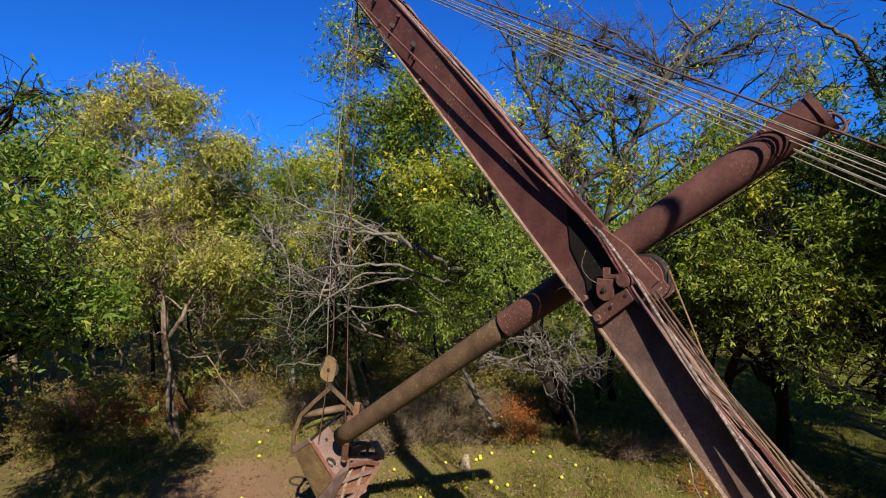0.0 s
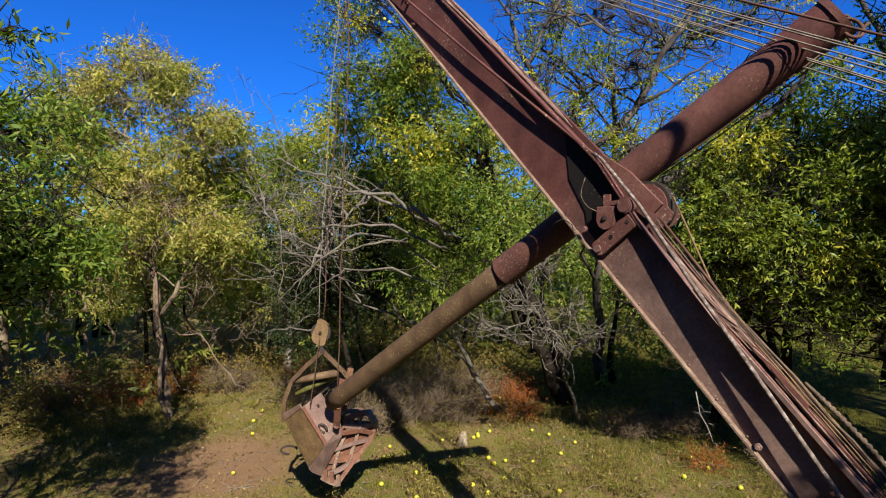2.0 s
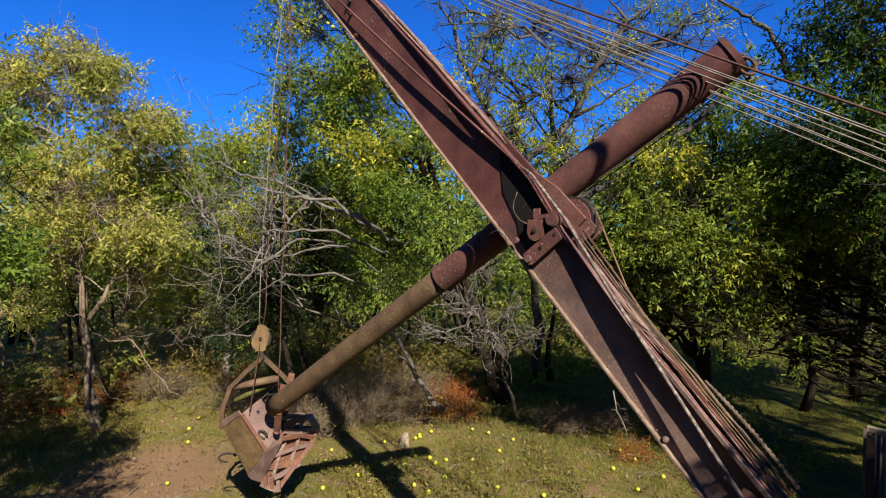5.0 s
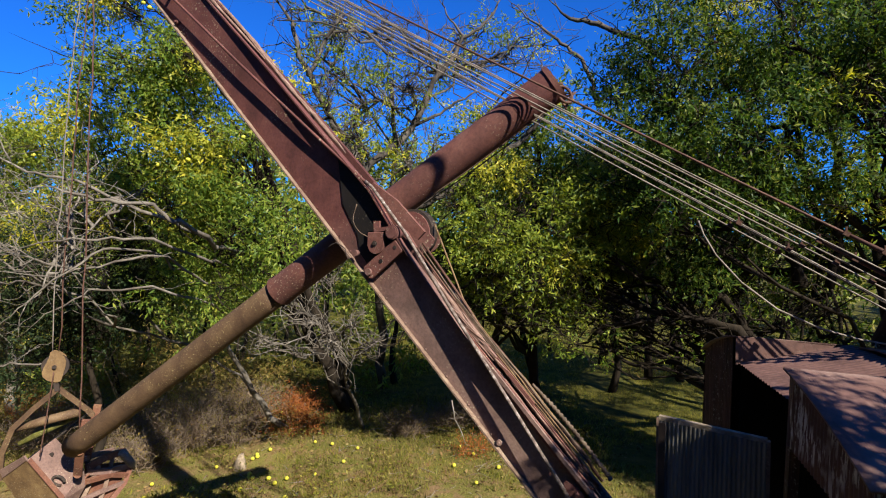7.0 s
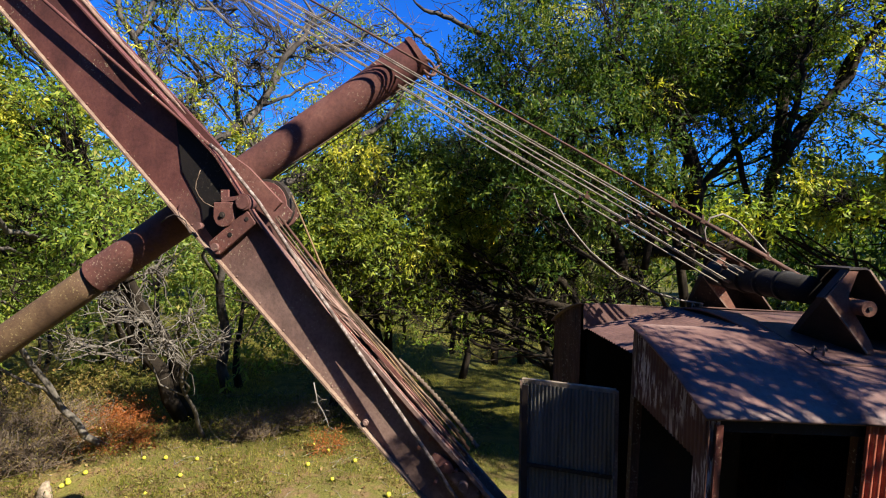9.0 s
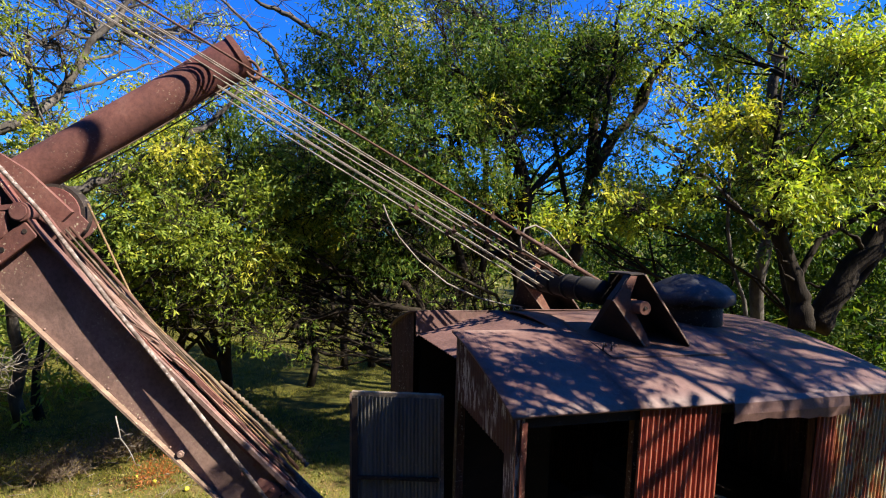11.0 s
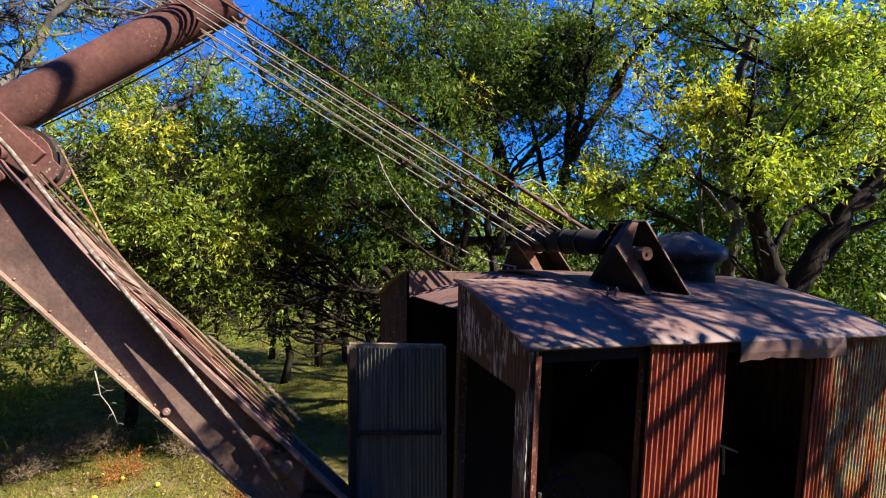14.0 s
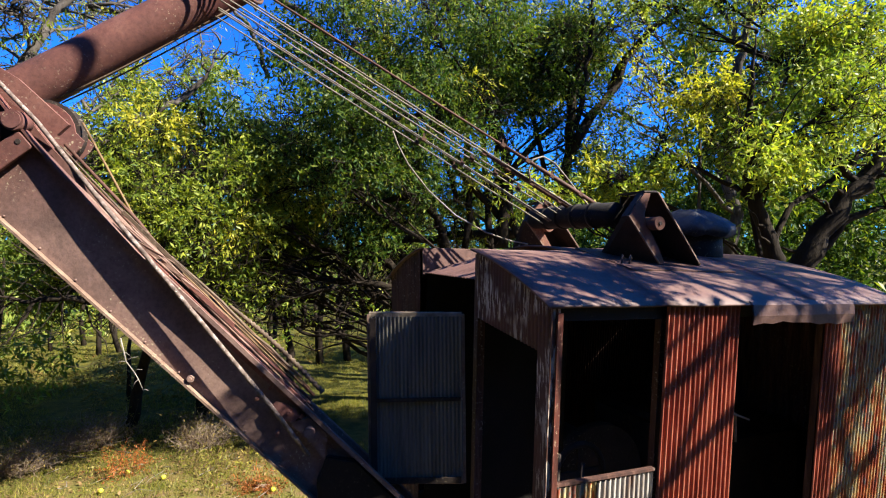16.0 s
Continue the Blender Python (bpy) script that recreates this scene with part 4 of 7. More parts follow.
def corrugated(name, p0, p1, bottom, top, mat, out, pitch=0.033, amp=0.006, label="", parent=None):
    """A sheet of corrugated iron from p0 to p1 (plan), between two heights given as functions of the way along."""
    p0, p1, out = Vector(p0), Vector(p1), Vector(out)
    run = (p1 - p0).length
    n = max(8, int(run / pitch * 6))
    v, f = [], []
    rows = 5
    for i in range(n + 1):
        w = i / n
        for r in range(rows):
            g = r / (rows - 1)
            q = p0.lerp(p1, w) + out * (amp * math.sin(2 * math.pi * run * w / pitch) + 0.006 * math.sin(3.1 * w + 2.7 * g + p0.y))
            q.z = bottom(w) * (1 - g) + top(w) * g
            if parent is None:
                q += lean_at(q.z)
            v.append(q)
    m = len(v)
    v += [q - out * 0.003 for q in v]
    for i in range(n):
        for r in range(rows - 1):
            a = i * rows + r
            f.append((a, a + rows, a + rows + 1, a + 1))
            f.append((m + a, m + a + 1, m + a + rows + 1, m + a + rows))
    ob = mesh_from(name, np.array([tuple(q) for q in v]), np.array(f), mat, parent or shovel, label)
    ob.data.polygons.foreach_set("use_smooth", [True] * len(ob.data.polygons))
    return ob


def curve_sheet(name, fs, ls, zf, thick, mat, label=""):
    verts, faces = [], []
    for f in fs:
        for l in ls:
            verts.append(tuple(hp(f, l, zf(l, f))))
    nl, m = len(ls), len(fs) * len(ls)
    verts += [(x, y, z - thick) for x, y, z in verts]
    for i in range(len(fs) - 1):
        for j in range(nl - 1):
            a = i * nl + j
            faces.append((a, a + 1, a + nl + 1, a + nl))
            faces.append((m + a, m + a + nl, m + a + nl + 1, m + a + 1))
    for j in range(nl - 1):
        for i in (0, len(fs) - 1):
            a = i * nl + j
            faces.append((a, m + a, m + a + 1, a + 1))
    for i in range(len(fs) - 1):
        for j in (0, nl - 1):
            a = i * nl + j
            faces.append((a, a + nl, m + a + nl, m + a))
    ob = mesh_from(name, np.array(verts), np.array(faces), mat, shovel, label)
    ob.data.polygons.foreach_set("use_smooth", [True] * len(ob.data.polygons))
    return ob


def build_house():
    dent = lambda l, f: roof_z(l, f) + 0.012 * noise.noise(Vector((f * 2.2, l * 2.2, 1)))
    front = np.linspace(0.03, -0.68, 8)
    curve_sheet("roof_sheet", front, np.linspace(-0.02, 0.81, 9), dent, 0.012, ROOF, "faded red sheet roof, dappled and dented")
    curve_sheet("roof_sheet", front, np.linspace(1.70, WIDE + 0.02, 9), dent, 0.012, ROOF)
    curve_sheet("roof_sheet", np.linspace(-0.68, -1.9, 12), np.linspace(-0.02, WIDE + 0.02, 24), dent, 0.012, ROOF)
    curve_sheet("roof_sheet", np.linspace(-1.904, -LONG, 14), np.linspace(-0.02, WIDE + 0.02, 24), lambda l, f: dent(l, f) - 0.006, 0.012, ROOF)
    # boom slot: a corrugated ramp and its side wall
    n = 90
    ramp_v, ramp_f = [], []
    for i in range(n + 1):
        l = 0.82 + 0.88 * i / n
        for f, z in ((-0.02, 3.44), (-0.69, 3.635)):
            ramp_v.append(tuple(hp(f, l, z + 0.006 * math.sin(i * 2 * math.pi / 4.5))))
    for i in range(n):
        ramp_f.append((2 * i, 2 * i + 2, 2 * i + 3, 2 * i + 1))
    mesh_from("ramp_sheet", np.array(ramp_v), np.array(ramp_f), ROOF, shovel, "low corrugated sheet behind the boom slot")
    bm = bmesh.new()
    slab(bm, [hp(0.0, 1.70, 3.42), hp(0.0, 1.70, 3.625), hp(-0.69, 1.70, 3.63), hp(-0.69, 1.70, 3.6)], HL * 0.01)
    part("slot_wall", bm, ROOF, shovel)
    # slot sides coloured near black to stand for the dark inside
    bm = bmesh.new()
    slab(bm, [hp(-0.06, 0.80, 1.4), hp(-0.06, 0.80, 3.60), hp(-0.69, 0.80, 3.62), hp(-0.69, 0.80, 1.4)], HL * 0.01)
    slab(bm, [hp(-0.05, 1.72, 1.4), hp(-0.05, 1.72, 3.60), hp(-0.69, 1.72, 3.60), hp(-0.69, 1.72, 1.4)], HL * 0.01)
    part("slot_lining", bm, GREASE_SHADE, shovel)
    # front
    corrugated("front_header", hp(0, 0.02, 0), hp(0, 0.80, 0), lambda w: 3.12 + 0.10 * w, lambda w: roof_z(0.78 * w + 0.02) - 0.01, SHEET_FLAKED, HF, 0.034, 0.005, "brown corrugated header with flaking pale streaks")
    corrugated("front_panel", hp(0, 1.74, 0), hp(0, WIDE, 0), lambda w: 1.4, lambda w: roof_z(1.74 + 0.76 * w) - 0.012, SHEET_DARK, HF)
    for l, w in ((0.06, 0.11), (0.775, 0.05)):
        bm = bmesh.new()
        bar(bm, hp(-0.025, l, FLOOR), hp(-0.025, l, roof_z(l) - 0.03), w, 0.05, HF)
        part("corner_post", bm, SHEET_FLAKED if l < 0.1 else SHEET_DARK, shovel)
    bm = bmesh.new()
    bar(bm, hp(-0.04, -0.004, FLOOR), hp(-0.04, -0.004, 3.33), 0.012, 0.03, HF)
    part("corner_angle", bm, POST_RED, shovel, "flaking red corner angle")
    # open front door, hinged at the slot
    bm = bmesh.new()
    d0, d1 = Vector((3.745, -0.66, 0)), Vector((3.862, -0.125, 0))
    for a, b in (((d0, 2.24), (d0, 3.24)), ((d1, 2.24), (d1, 3.245))):
        bar(bm, a[0] + Vector((0, 0, a[1])), b[0] + Vector((0, 0, b[1])), 0.03, 0.03)
    for z in (2.25, 2.74):
        bar(bm, d0 + Vector((0, 0, z)), d1 + Vector((0, 0, z)), 0.025, 0.03)
    door = part("front_door", bm, EDGE, shovel, "open corrugated iron door on an angle-iron frame")
    bm = bmesh.new()
    bar(bm, d0 + Vector((0, 0, 3.238)), d1 + Vector((0, 0, 3.245)), 0.03, 0.026)
    part("door_rail", bm, PALE, door, "pale worn top rail")
    side = Vector((0.977, -0.213, 0))
    corrugated("door_sheet", d0 - side * 0.02, d1 - side * 0.02, lambda w: 2.26, lambda w: 2.735, SHEET_GREY, -side, 0.023, 0.004, "", door)
    corrugated("door_sheet", d0 - side * 0.02, d1 - side * 0.02, lambda w: 2.75, lambda w: 3.23, SHEET_GREY, -side, 0.023, 0.004, "", door)
    # dark angle iron over the sheets
    for a, b, wide in (((0.02, 2.745), (0.93, 2.74), 0.022), ((0.02, 2.268), (0.93, 2.262), 0.034), ((0.955, 2.25), (0.955, 3.225), 0.036)):
        bm = bmesh.new()
        bar(bm, d0.lerp(d1, a[0]) - side * 0.032 + Vector((0, 0, a[1])), d0.lerp(d1, b[0]) - side * 0.032 + Vector((0, 0, b[1])), wide, 0.012, -side)
        part("door_batten", bm, DARK, door, "dark greasy angle iron")
    # left side, front to rear
    out = -HL
    tz = lambda f0, f1, z: (lambda w: z + 0.048 * (f0 + (f1 - f0) * w))
    corrugated("sill_panel", hp(-0.06, 0, 0), hp(-0.30, 0, 0), tz(-0.06, -0.30, FLOOR), tz(-0.06, -0.30, 2.472), SHEET_MIX, out, label="corrugated half wall with flaking red paint")
    corrugated("sill_panel", hp(-0.30, -0.004, 0), hp(-0.67, -0.004, 0), tz(-0.30, -0.67, FLOOR), tz(-0.30, -0.67, 2.472), SHEET_PALE, out, label="bare pale corrugated half wall")
    corrugated("side_panel", hp(-0.725, 0.02, 0), hp(-1.29, 0.02, 0), tz(-0.725, -1.29, FLOOR), tz(-0.725, -1.29, 3.37), SHEET_RED, out, 0.036, 0.008, label="orange-red corrugated iron panel")
    corrugated("side_panel", hp(-2.06, 0.02, 0), hp(-2.22, 0.02, 0), tz(-2.06, -2.22, FLOOR), tz(-2.06, -2.22, 3.3), SHEET_RED, out)
    corrugated("side_panel", hp(-2.22, 0.02, 0), hp(-LONG, 0.02, 0), tz(-2.22, -LONG, FLOOR), tz(-2.22, -LONG, 3.35), SHEET_MIX, out, label="flaking red and yellow corrugated iron panel")
    for f in (-0.03, -0.735, -1.27, -2.08, -LONG):
        bm = bmesh.new()
        bar(bm, hp(f, 0.065, FLOOR), hp(f, 0.065, 3.36), 0.04, 0.04, HF)
        part("side_post", bm, SHEET_DARK, shovel)
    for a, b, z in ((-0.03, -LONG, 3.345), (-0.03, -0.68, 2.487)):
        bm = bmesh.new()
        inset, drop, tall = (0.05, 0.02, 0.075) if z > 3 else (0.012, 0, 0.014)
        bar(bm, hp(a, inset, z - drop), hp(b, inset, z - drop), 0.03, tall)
        # the top rail's near black stands for the shade below the roof edge
        part("rail", bm, GREASE_SHADE if z > 3 else SHEET_DARK, shovel)
    # curled eave sheet over the door
    bm = bmesh.new()
    prev = None
    for f in np.linspace(-1.31, -2.22, 12):
        ring = [bm.verts.new(hp(f, l, z)) for l, z in ((0.0, 3.385), (-0.03, 3.36), (-0.04, 3.30), (-0.035, 3.25 + 0.010 * math.sin(f * 7) + 0.006 * math.sin(f * 31)), (-0.03, 3.25 + 0.010 * math.sin(f * 7) + 0.006 * math.sin(f * 31)), (-0.03, 3.30), (-0.02, 3.35), (0.0, 3.37))]
        if prev:
            for k in range(7):
                bm.faces.new((prev[k], prev[k + 1], ring[k + 1], ring[k]))
        prev = ring
    part("eave_sheet", bm, ROOF, shovel, "curled eave sheet above the side door")
    # rear, right side, floor
    corrugated("rear_panel", hp(-LONG, 0, 0), hp(-LONG, WIDE, 0), lambda w: FLOOR - 0.15, lambda w: roof_z(WIDE * w, -LONG) - 0.17, SHEET_DARK, -HF)
    corrugated("right_panel", hp(0, WIDE, 0), hp(-LONG, WIDE, 0), tz(0, -LONG, FLOOR), tz(0, -LONG, 3.36), SHEET_DARK, HL)
    bm = bmesh.new()
    slab(bm, [hp(0.05, -0.05, FLOOR - 0.12), hp(0.05, WIDE + 0.05, FLOOR - 0.12), hp(-LONG - 0.05, WIDE + 0.05, FLOOR - 0.12), hp(-LONG - 0.05, -0.05, FLOOR - 0.12)], (0, 0, 0.11))
    part("deck", bm, DARK, shovel)


build_house()


def build_machinery():
    """Dark winch gear inside and on the roof."""
    bm = bmesh.new()
    c0, c1 = hp(-1.1, 0.9, 2.0), hp(-1.1, 2.0, 2.0)
    tube(bm, [c0, c0.lerp(c1, 0.08), c0.lerp(c1, 0.1), c0.lerp(c1, 0.9), c0.lerp(c1, 0.92), c1], [0.38, 0.38, 0.24, 0.24, 0.38, 0.38], 26)
    part("winch_drum", bm, DARK, shovel)
    bm = bmesh.new()
    slab(bm, [hp(-1.7, 0.5, FLOOR), hp(-2.8, 0.5, FLOOR), hp(-2.8, 1.7, FLOOR), hp(-1.7, 1.7, FLOOR)], (0, 0, 1.05))
    bmesh.ops.bevel(bm, geom=[e for e in bm.edges], offset=0.06, segments=2, affect="EDGES")
    part("engine", bm, DARK, shovel)
    bm = bmesh.new()
    w = hp(-0.55, 0.45, 2.3)
    tube(bm, [w + HF * (0.17 * math.cos(t)) + BZ * (0.17 * math.sin(t)) for t in [2 * math.pi * k / 24 for k in range(25)]], 0.02, 7)
    bar(bm, w - HF * 0.17, w + HF * 0.17, 0.02, 0.03)
    bar(bm, w - BZ * 0.17, w + BZ * 0.17, 0.02, 0.03, HF)
    part("hand_wheel", bm, DARK, shovel)
    for f, h in ((-0.14, 2.62), (-0.24, 2.52), (-0.4, 2.45)):
        bm = bmesh.new()
        tube(bm, [hp(f, 0.28, FLOOR), hp(f - 0.02, 0.26, h)], 0.010, 7)
        part("lever", bm, EDGE if h > 2.6 else DARK, shovel)
    bm = bmesh.new()
    bar(bm, hp(-1.62, 0.35, 2.62), hp(-1.78, 0.3, 2.56), 0.04, 0.012)
    bar(bm, hp(-1.70, 0.33, 2.60), hp(-1.72, 0.33, 2.40), 0.014, 0.014, HF)
    part("loose_lever", bm, PALE, shovel, "pale bent lever inside the doorway")
    # gantry stands on the roof: boxed plates, the rear edge flanged
    for l0 in (0.52, 1.70):
        zr = roof_z(l0 + 0.1) - 0.02

        def stand(name, q, off, mat):
            bm = bmesh.new()
            slab(bm, [hp(f, l0 + l, zr + z) for f, l, z in q], off)
            part(name, bm, mat, shovel)

        stand("gantry_plate", [(-1.145, -0.02, 0.0), (-0.97, 0.32, 0.0), (-0.955, 0.30, 0.05), (-0.90, 0.03, 0.287), (-0.905, -0.02, 0.287)], HF * -0.012, DARK)
        stand("gantry_web", [(-1.145, -0.03, 0.0), (-0.905, -0.03, 0.287), (-1.03, -0.03, 0.44), (-1.08, -0.03, 0.44), (-1.03, -0.03, 0.31), (-1.045, -0.03, 0.25), (-1.16, -0.03, 0.07), (-1.19, -0.03, 0.0)], HL * 0.012, BUCKET)
        stand("gantry_plate", [(-0.90, -0.018, 0.29), (-1.03, -0.018, 0.445), (-1.03, 0.03, 0.445), (-0.90, 0.035, 0.288)], HF * -0.01 + BZ * -0.006, DARK)
        stand("gantry_plate", [(-1.05, 0.20, 0.44), (-1.13, 0.20, 0.44), (-1.5, 0.20, 0.0), (-1.0, 0.20, 0.0)], HL * 0.012, DARK)
        stand("gantry_flange", [(-1.13, -0.03, 0.45), (-1.13, 0.21, 0.45), (-1.49, 0.21, -0.01), (-1.49, -0.03, -0.01)], HF * -0.012 + BZ * 0.006, DARK)
        stand("gantry_cap", [(-1.03, -0.03, 0.445), (-1.03, 0.21, 0.445), (-1.13, 0.21, 0.452), (-1.13, -0.03, 0.452)], BZ * 0.01, DARK)
        for a, b in (((-1.135, 0.452), (-1.495, 0.0)), ((-0.90, 0.29), (-1.14, 0.004))):
            bm = bmesh.new()
            bar(bm, hp(a[0], l0 - 0.036, zr + a[1]), hp(b[0], l0 - 0.036, zr + b[1]), 0.010, 0.010, HF)
            part("gantry_edge", bm, EDGE, shovel)
        bm = bmesh.new()
        disc(bm, hp(-1.085, l0 - 0.10, zr + 0.25), hp(-1.085, l0 + 0.2, zr + 0.25), 0.042, 18)
        pin = part("gantry_pin", bm, BUCKET, shovel)
        bm = bmesh.new()
        disc(bm, hp(-1.085, l0 - 0.108, zr + 0.25), hp(-1.085, l0 - 0.10, zr + 0.25), 0.012, 10)
        part("pin_centre", bm, DARK, pin)
        bm = bmesh.new()
        slab(bm, [hp(-0.82, l0 - 0.14, roof_z(l0 - 0.14) + 0.006), hp(-1.7, l0 - 0.14, roof_z(l0 - 0.14) + 0.006), hp(-1.7, l0 + 0.4, roof_z(l0 + 0.4) + 0.008), hp(-0.82, l0 + 0.4, roof_z(l0 + 0.4) + 0.008)], (0, 0, 0.008))
        part("foot_plate", bm, ROOF, shovel)
        for f in (-0.78, -0.84):
            bm = bmesh.new()
            tube(bm, [hp(f, l0 - 0.1, roof_z(l0) + 0.0), hp(f - 0.01, l0 - 0.1, roof_z(l0) + 0.05), hp(f - 0.03, l0 - 0.09, roof_z(l0) + 0.03)], 0.006, 6)
            part("eye_bolt", bm, EDGE, shovel)
    bm = bmesh.new()
    c0, c1 = hp(-0.98, 0.70, 3.885), hp(-0.98, 1.64, 3.90)
    tube(bm, [c0, c1], [0.082, 0.082], 18)
    for f in (0.2, 0.4, 0.6, 0.8):
        p = c0.lerp(c1, f)
        tube(bm, [p - HL * 0.015, p + HL * 0.015], [0.092, 0.092], 22)
    part("equalizer_bar", bm, GREASE_SHADE, shovel, "", True)
    # round vent with a crumpled cap
    c = hp(-2.06, 1.08, 0)
    z0 = 3.71
    bm = bmesh.new()
    tube(bm, [c + Vector((0, 0, z)) for z in (z0 - 0.2, z0 + 0.2)], [0.25, 0.24], 26)
    vent = part("roof_vent", bm, DARK, shovel, "dark round roof vent with a crumpled metal cap", True)
    bm = bmesh.new()
    rng = random.Random(4)
    ks = 26
    rings = []
    for r, z in ((0.30, 0.08), (0.335, 0.11), (0.33, 0.15), (0.27, 0.20), (0.18, 0.245), (0.08, 0.285), (0.0, 0.295)):
        if r == 0:
            tip = bm.verts.new(c + Vector((0, 0, z0 + z)))
            for k in range(ks):
                bm.faces.new((rings[-1][k], rings[-1][(k + 1) % ks], tip))
            break
        rings.append([bm.verts.new(c + Vector((math.cos(2 * math.pi * k / ks) * r * (1 + 0.05 * math.sin(2.3 * k + 9 * z) + rng.uniform(-0.02, 0.02)), math.sin(2 * math.pi * k / ks) * r * (1 + rng.uniform(-0.05, 0.05)), z0 + z + rng.uniform(-0.018, 0.018)))) for k in range(ks)])
        if len(rings) > 1:
            for k in range(ks):
                bm.faces.new((rings[-2][k], rings[-2][(k + 1) % ks], rings[-1][(k + 1) % ks], rings[-1][k]))
    part("vent_cap", bm, VENT, vent, "", True)
    # turntable and crawlers under the deck
    bm = bmesh.new()
    p = hp(-1.5, 1.25, 0)
    disc(bm, Vector((p.x, p.y, 0.7)), Vector((p.x, p.y, 1.16)), 0.85, 30)
    part("turntable", bm, DARK, shovel)
    for l in (0.1, 2.4):
        bm = bmesh.new()
        q = []
        for k in range(24):
            t = 2 * math.pi * k / 24
            q.append(hp(-1.5 + (1.15 if math.cos(t) > 0 else -1.15) + 0.36 * math.cos(t), l - 0.25, 0) + Vector((0, 0, 0.40 + 0.36 * math.sin(t) - 0.048 * (-1.5 + (1.15 if math.cos(t) > 0 else -1.15) + 0.36 * math.cos(t)))))
        slab(bm, q, HL * 0.5)
        part("crawler_track", bm, DARK, shovel)
    bm = bmesh.new()
    bar(bm, Vector((p.x, p.y, 0.55)) - HL * 1.1, Vector((p.x, p.y, 0.55)) + HL * 1.1, 1.1, 0.3)
    part("car_body", bm, DARK, shovel)


build_machinery()

# ---- trees and undergrowth ----
def leaves_mesh(centres, dirs, sizes, rng, droop=0.6, slim=0.31):
    """Small folded leaves, one island each: verts and quads."""
    n = len(centres)
    d = dirs + rng.normal(0, 0.35, (n, 3))
    d[:, 2] -= droop * rng.random(n)
    d /= np.linalg.norm(d, axis=1)[:, None]
    s = np.cross(d, rng.normal(0, 1, (n, 3)))
    s /= np.linalg.norm(s, axis=1)[:, None] + 1e-9
    up = np.cross(s, d)
    L = sizes[:, None]
    mid = centres + d * L * 0.45
    v = np.stack([centres, mid + s * L * slim * 0.5 + up * L * 0.05, centres + d * L - up * L * 0.06, mid - s * L * slim * 0.5 + up * L * 0.05], 1).reshape(-1, 3)
    f = np.arange(n * 4).reshape(-1, 4)
    return v, f


def sprigs(centre, radius, count, rng, flat=0.8, per=13, leaf=0.085, spread=0.34):
    """Leaves on little shoots, thicker towards the outside of a clump."""
    k = max(1, count // per)
    u = rng.normal(0, 1, (k, 3))
    u /= np.linalg.norm(u, axis=1)[:, None]
    r = radius * (0.35 + 0.75 * rng.random(k) ** 0.6) * (1 + 0.28 * np.sin(u[:, 0] * 5 + u[:, 1] * 4 + radius * 9))
    base = centre + u * r[:, None] * np.array([1, 1, flat])
    d = u * 0.6 + rng.normal(0, 0.5, (k, 3)) + np.array([0, 0, -0.12])
    d /= np.linalg.norm(d, axis=1)[:, None]
    step = np.linspace(0, 1, per)[None, :, None]
    pts = base[:, None] + d[:, None] * step * spread * (0.6 + 0.8 * rng.random((k, 1, 1))) + rng.normal(0, 0.014, (k, per, 3))
    dirs = np.repeat(d[:, None], per, 1) * 0.5 + rng.normal(0, 0.6, (k, per, 3))
    return pts.reshape(-1, 3), dirs.reshape(-1, 3), leaf * (0.6 + 0.7 * rng.random(k * per)), base, d


def limb(bm, a, b, r0, r1, rng, wander=0.12, sides=7, n=7, lift=0.0):
    a, b = Vector(a), Vector(b)
    ln = (b - a).length
    pts = []
    off = Vector((0, 0, 0))
    for i in range(n + 1):
        f = i / n
        if 0 < i < n:
            off = off * 0.6 + Vector(rng.normal(0, 1, 3)) * wander * ln / n * 1.2
        pts.append(a.lerp(b, f) + off * (1 - f * 0.6 if i < n else 0) + Vector((0, 0, lift * ln * 4 * f * (1 - f))))
    tube(bm, pts, [r0 + (r1 - r0) * (i / n) ** 0.8 for i in range(n + 1)], sides)
    return pts


def thin_twigs(starts, ends, r, rng):
    """Many thin bent twigs as three-sided spikes, in arrays."""
    n = len(starts)
    d = ends - starts
    s = np.cross(d, rng.normal(0, 1, (n, 3)))
    s /= np.linalg.norm(s, axis=1)[:, None] + 1e-9
    t = np.cross(d, s)
    t /= np.linalg.norm(t, axis=1)[:, None] + 1e-9
    mid = starts + d * 0.5 + s * np.linalg.norm(d, axis=1)[:, None] * rng.normal(0, 0.12, (n, 1))
    rr = r * (0.6 + 0.8 * rng.random((n, 1)))
    ring = []
    for p, k in ((starts, 1.0), (mid, 0.7)):
        for a in (0, 2.094, 4.189):
            ring.append(p + (s * math.cos(a) + t * math.sin(a)) * rr * k)
    v = np.stack(ring + [ends], 1).reshape(-1, 3)
    i = (np.arange(n) * 7)[:, None]
    f = np.concatenate([i + np.array([[a, (a + 1) % 3, (a + 1) % 3 + 3]]) for a in range(3)] + [i + np.array([[a, (a + 1) % 3 + 3, a + 3]]) for a in range(3)] + [i + np.array([[a + 3, (a + 1) % 3 + 3, 6]]) for a in range(3)])
    return v, f


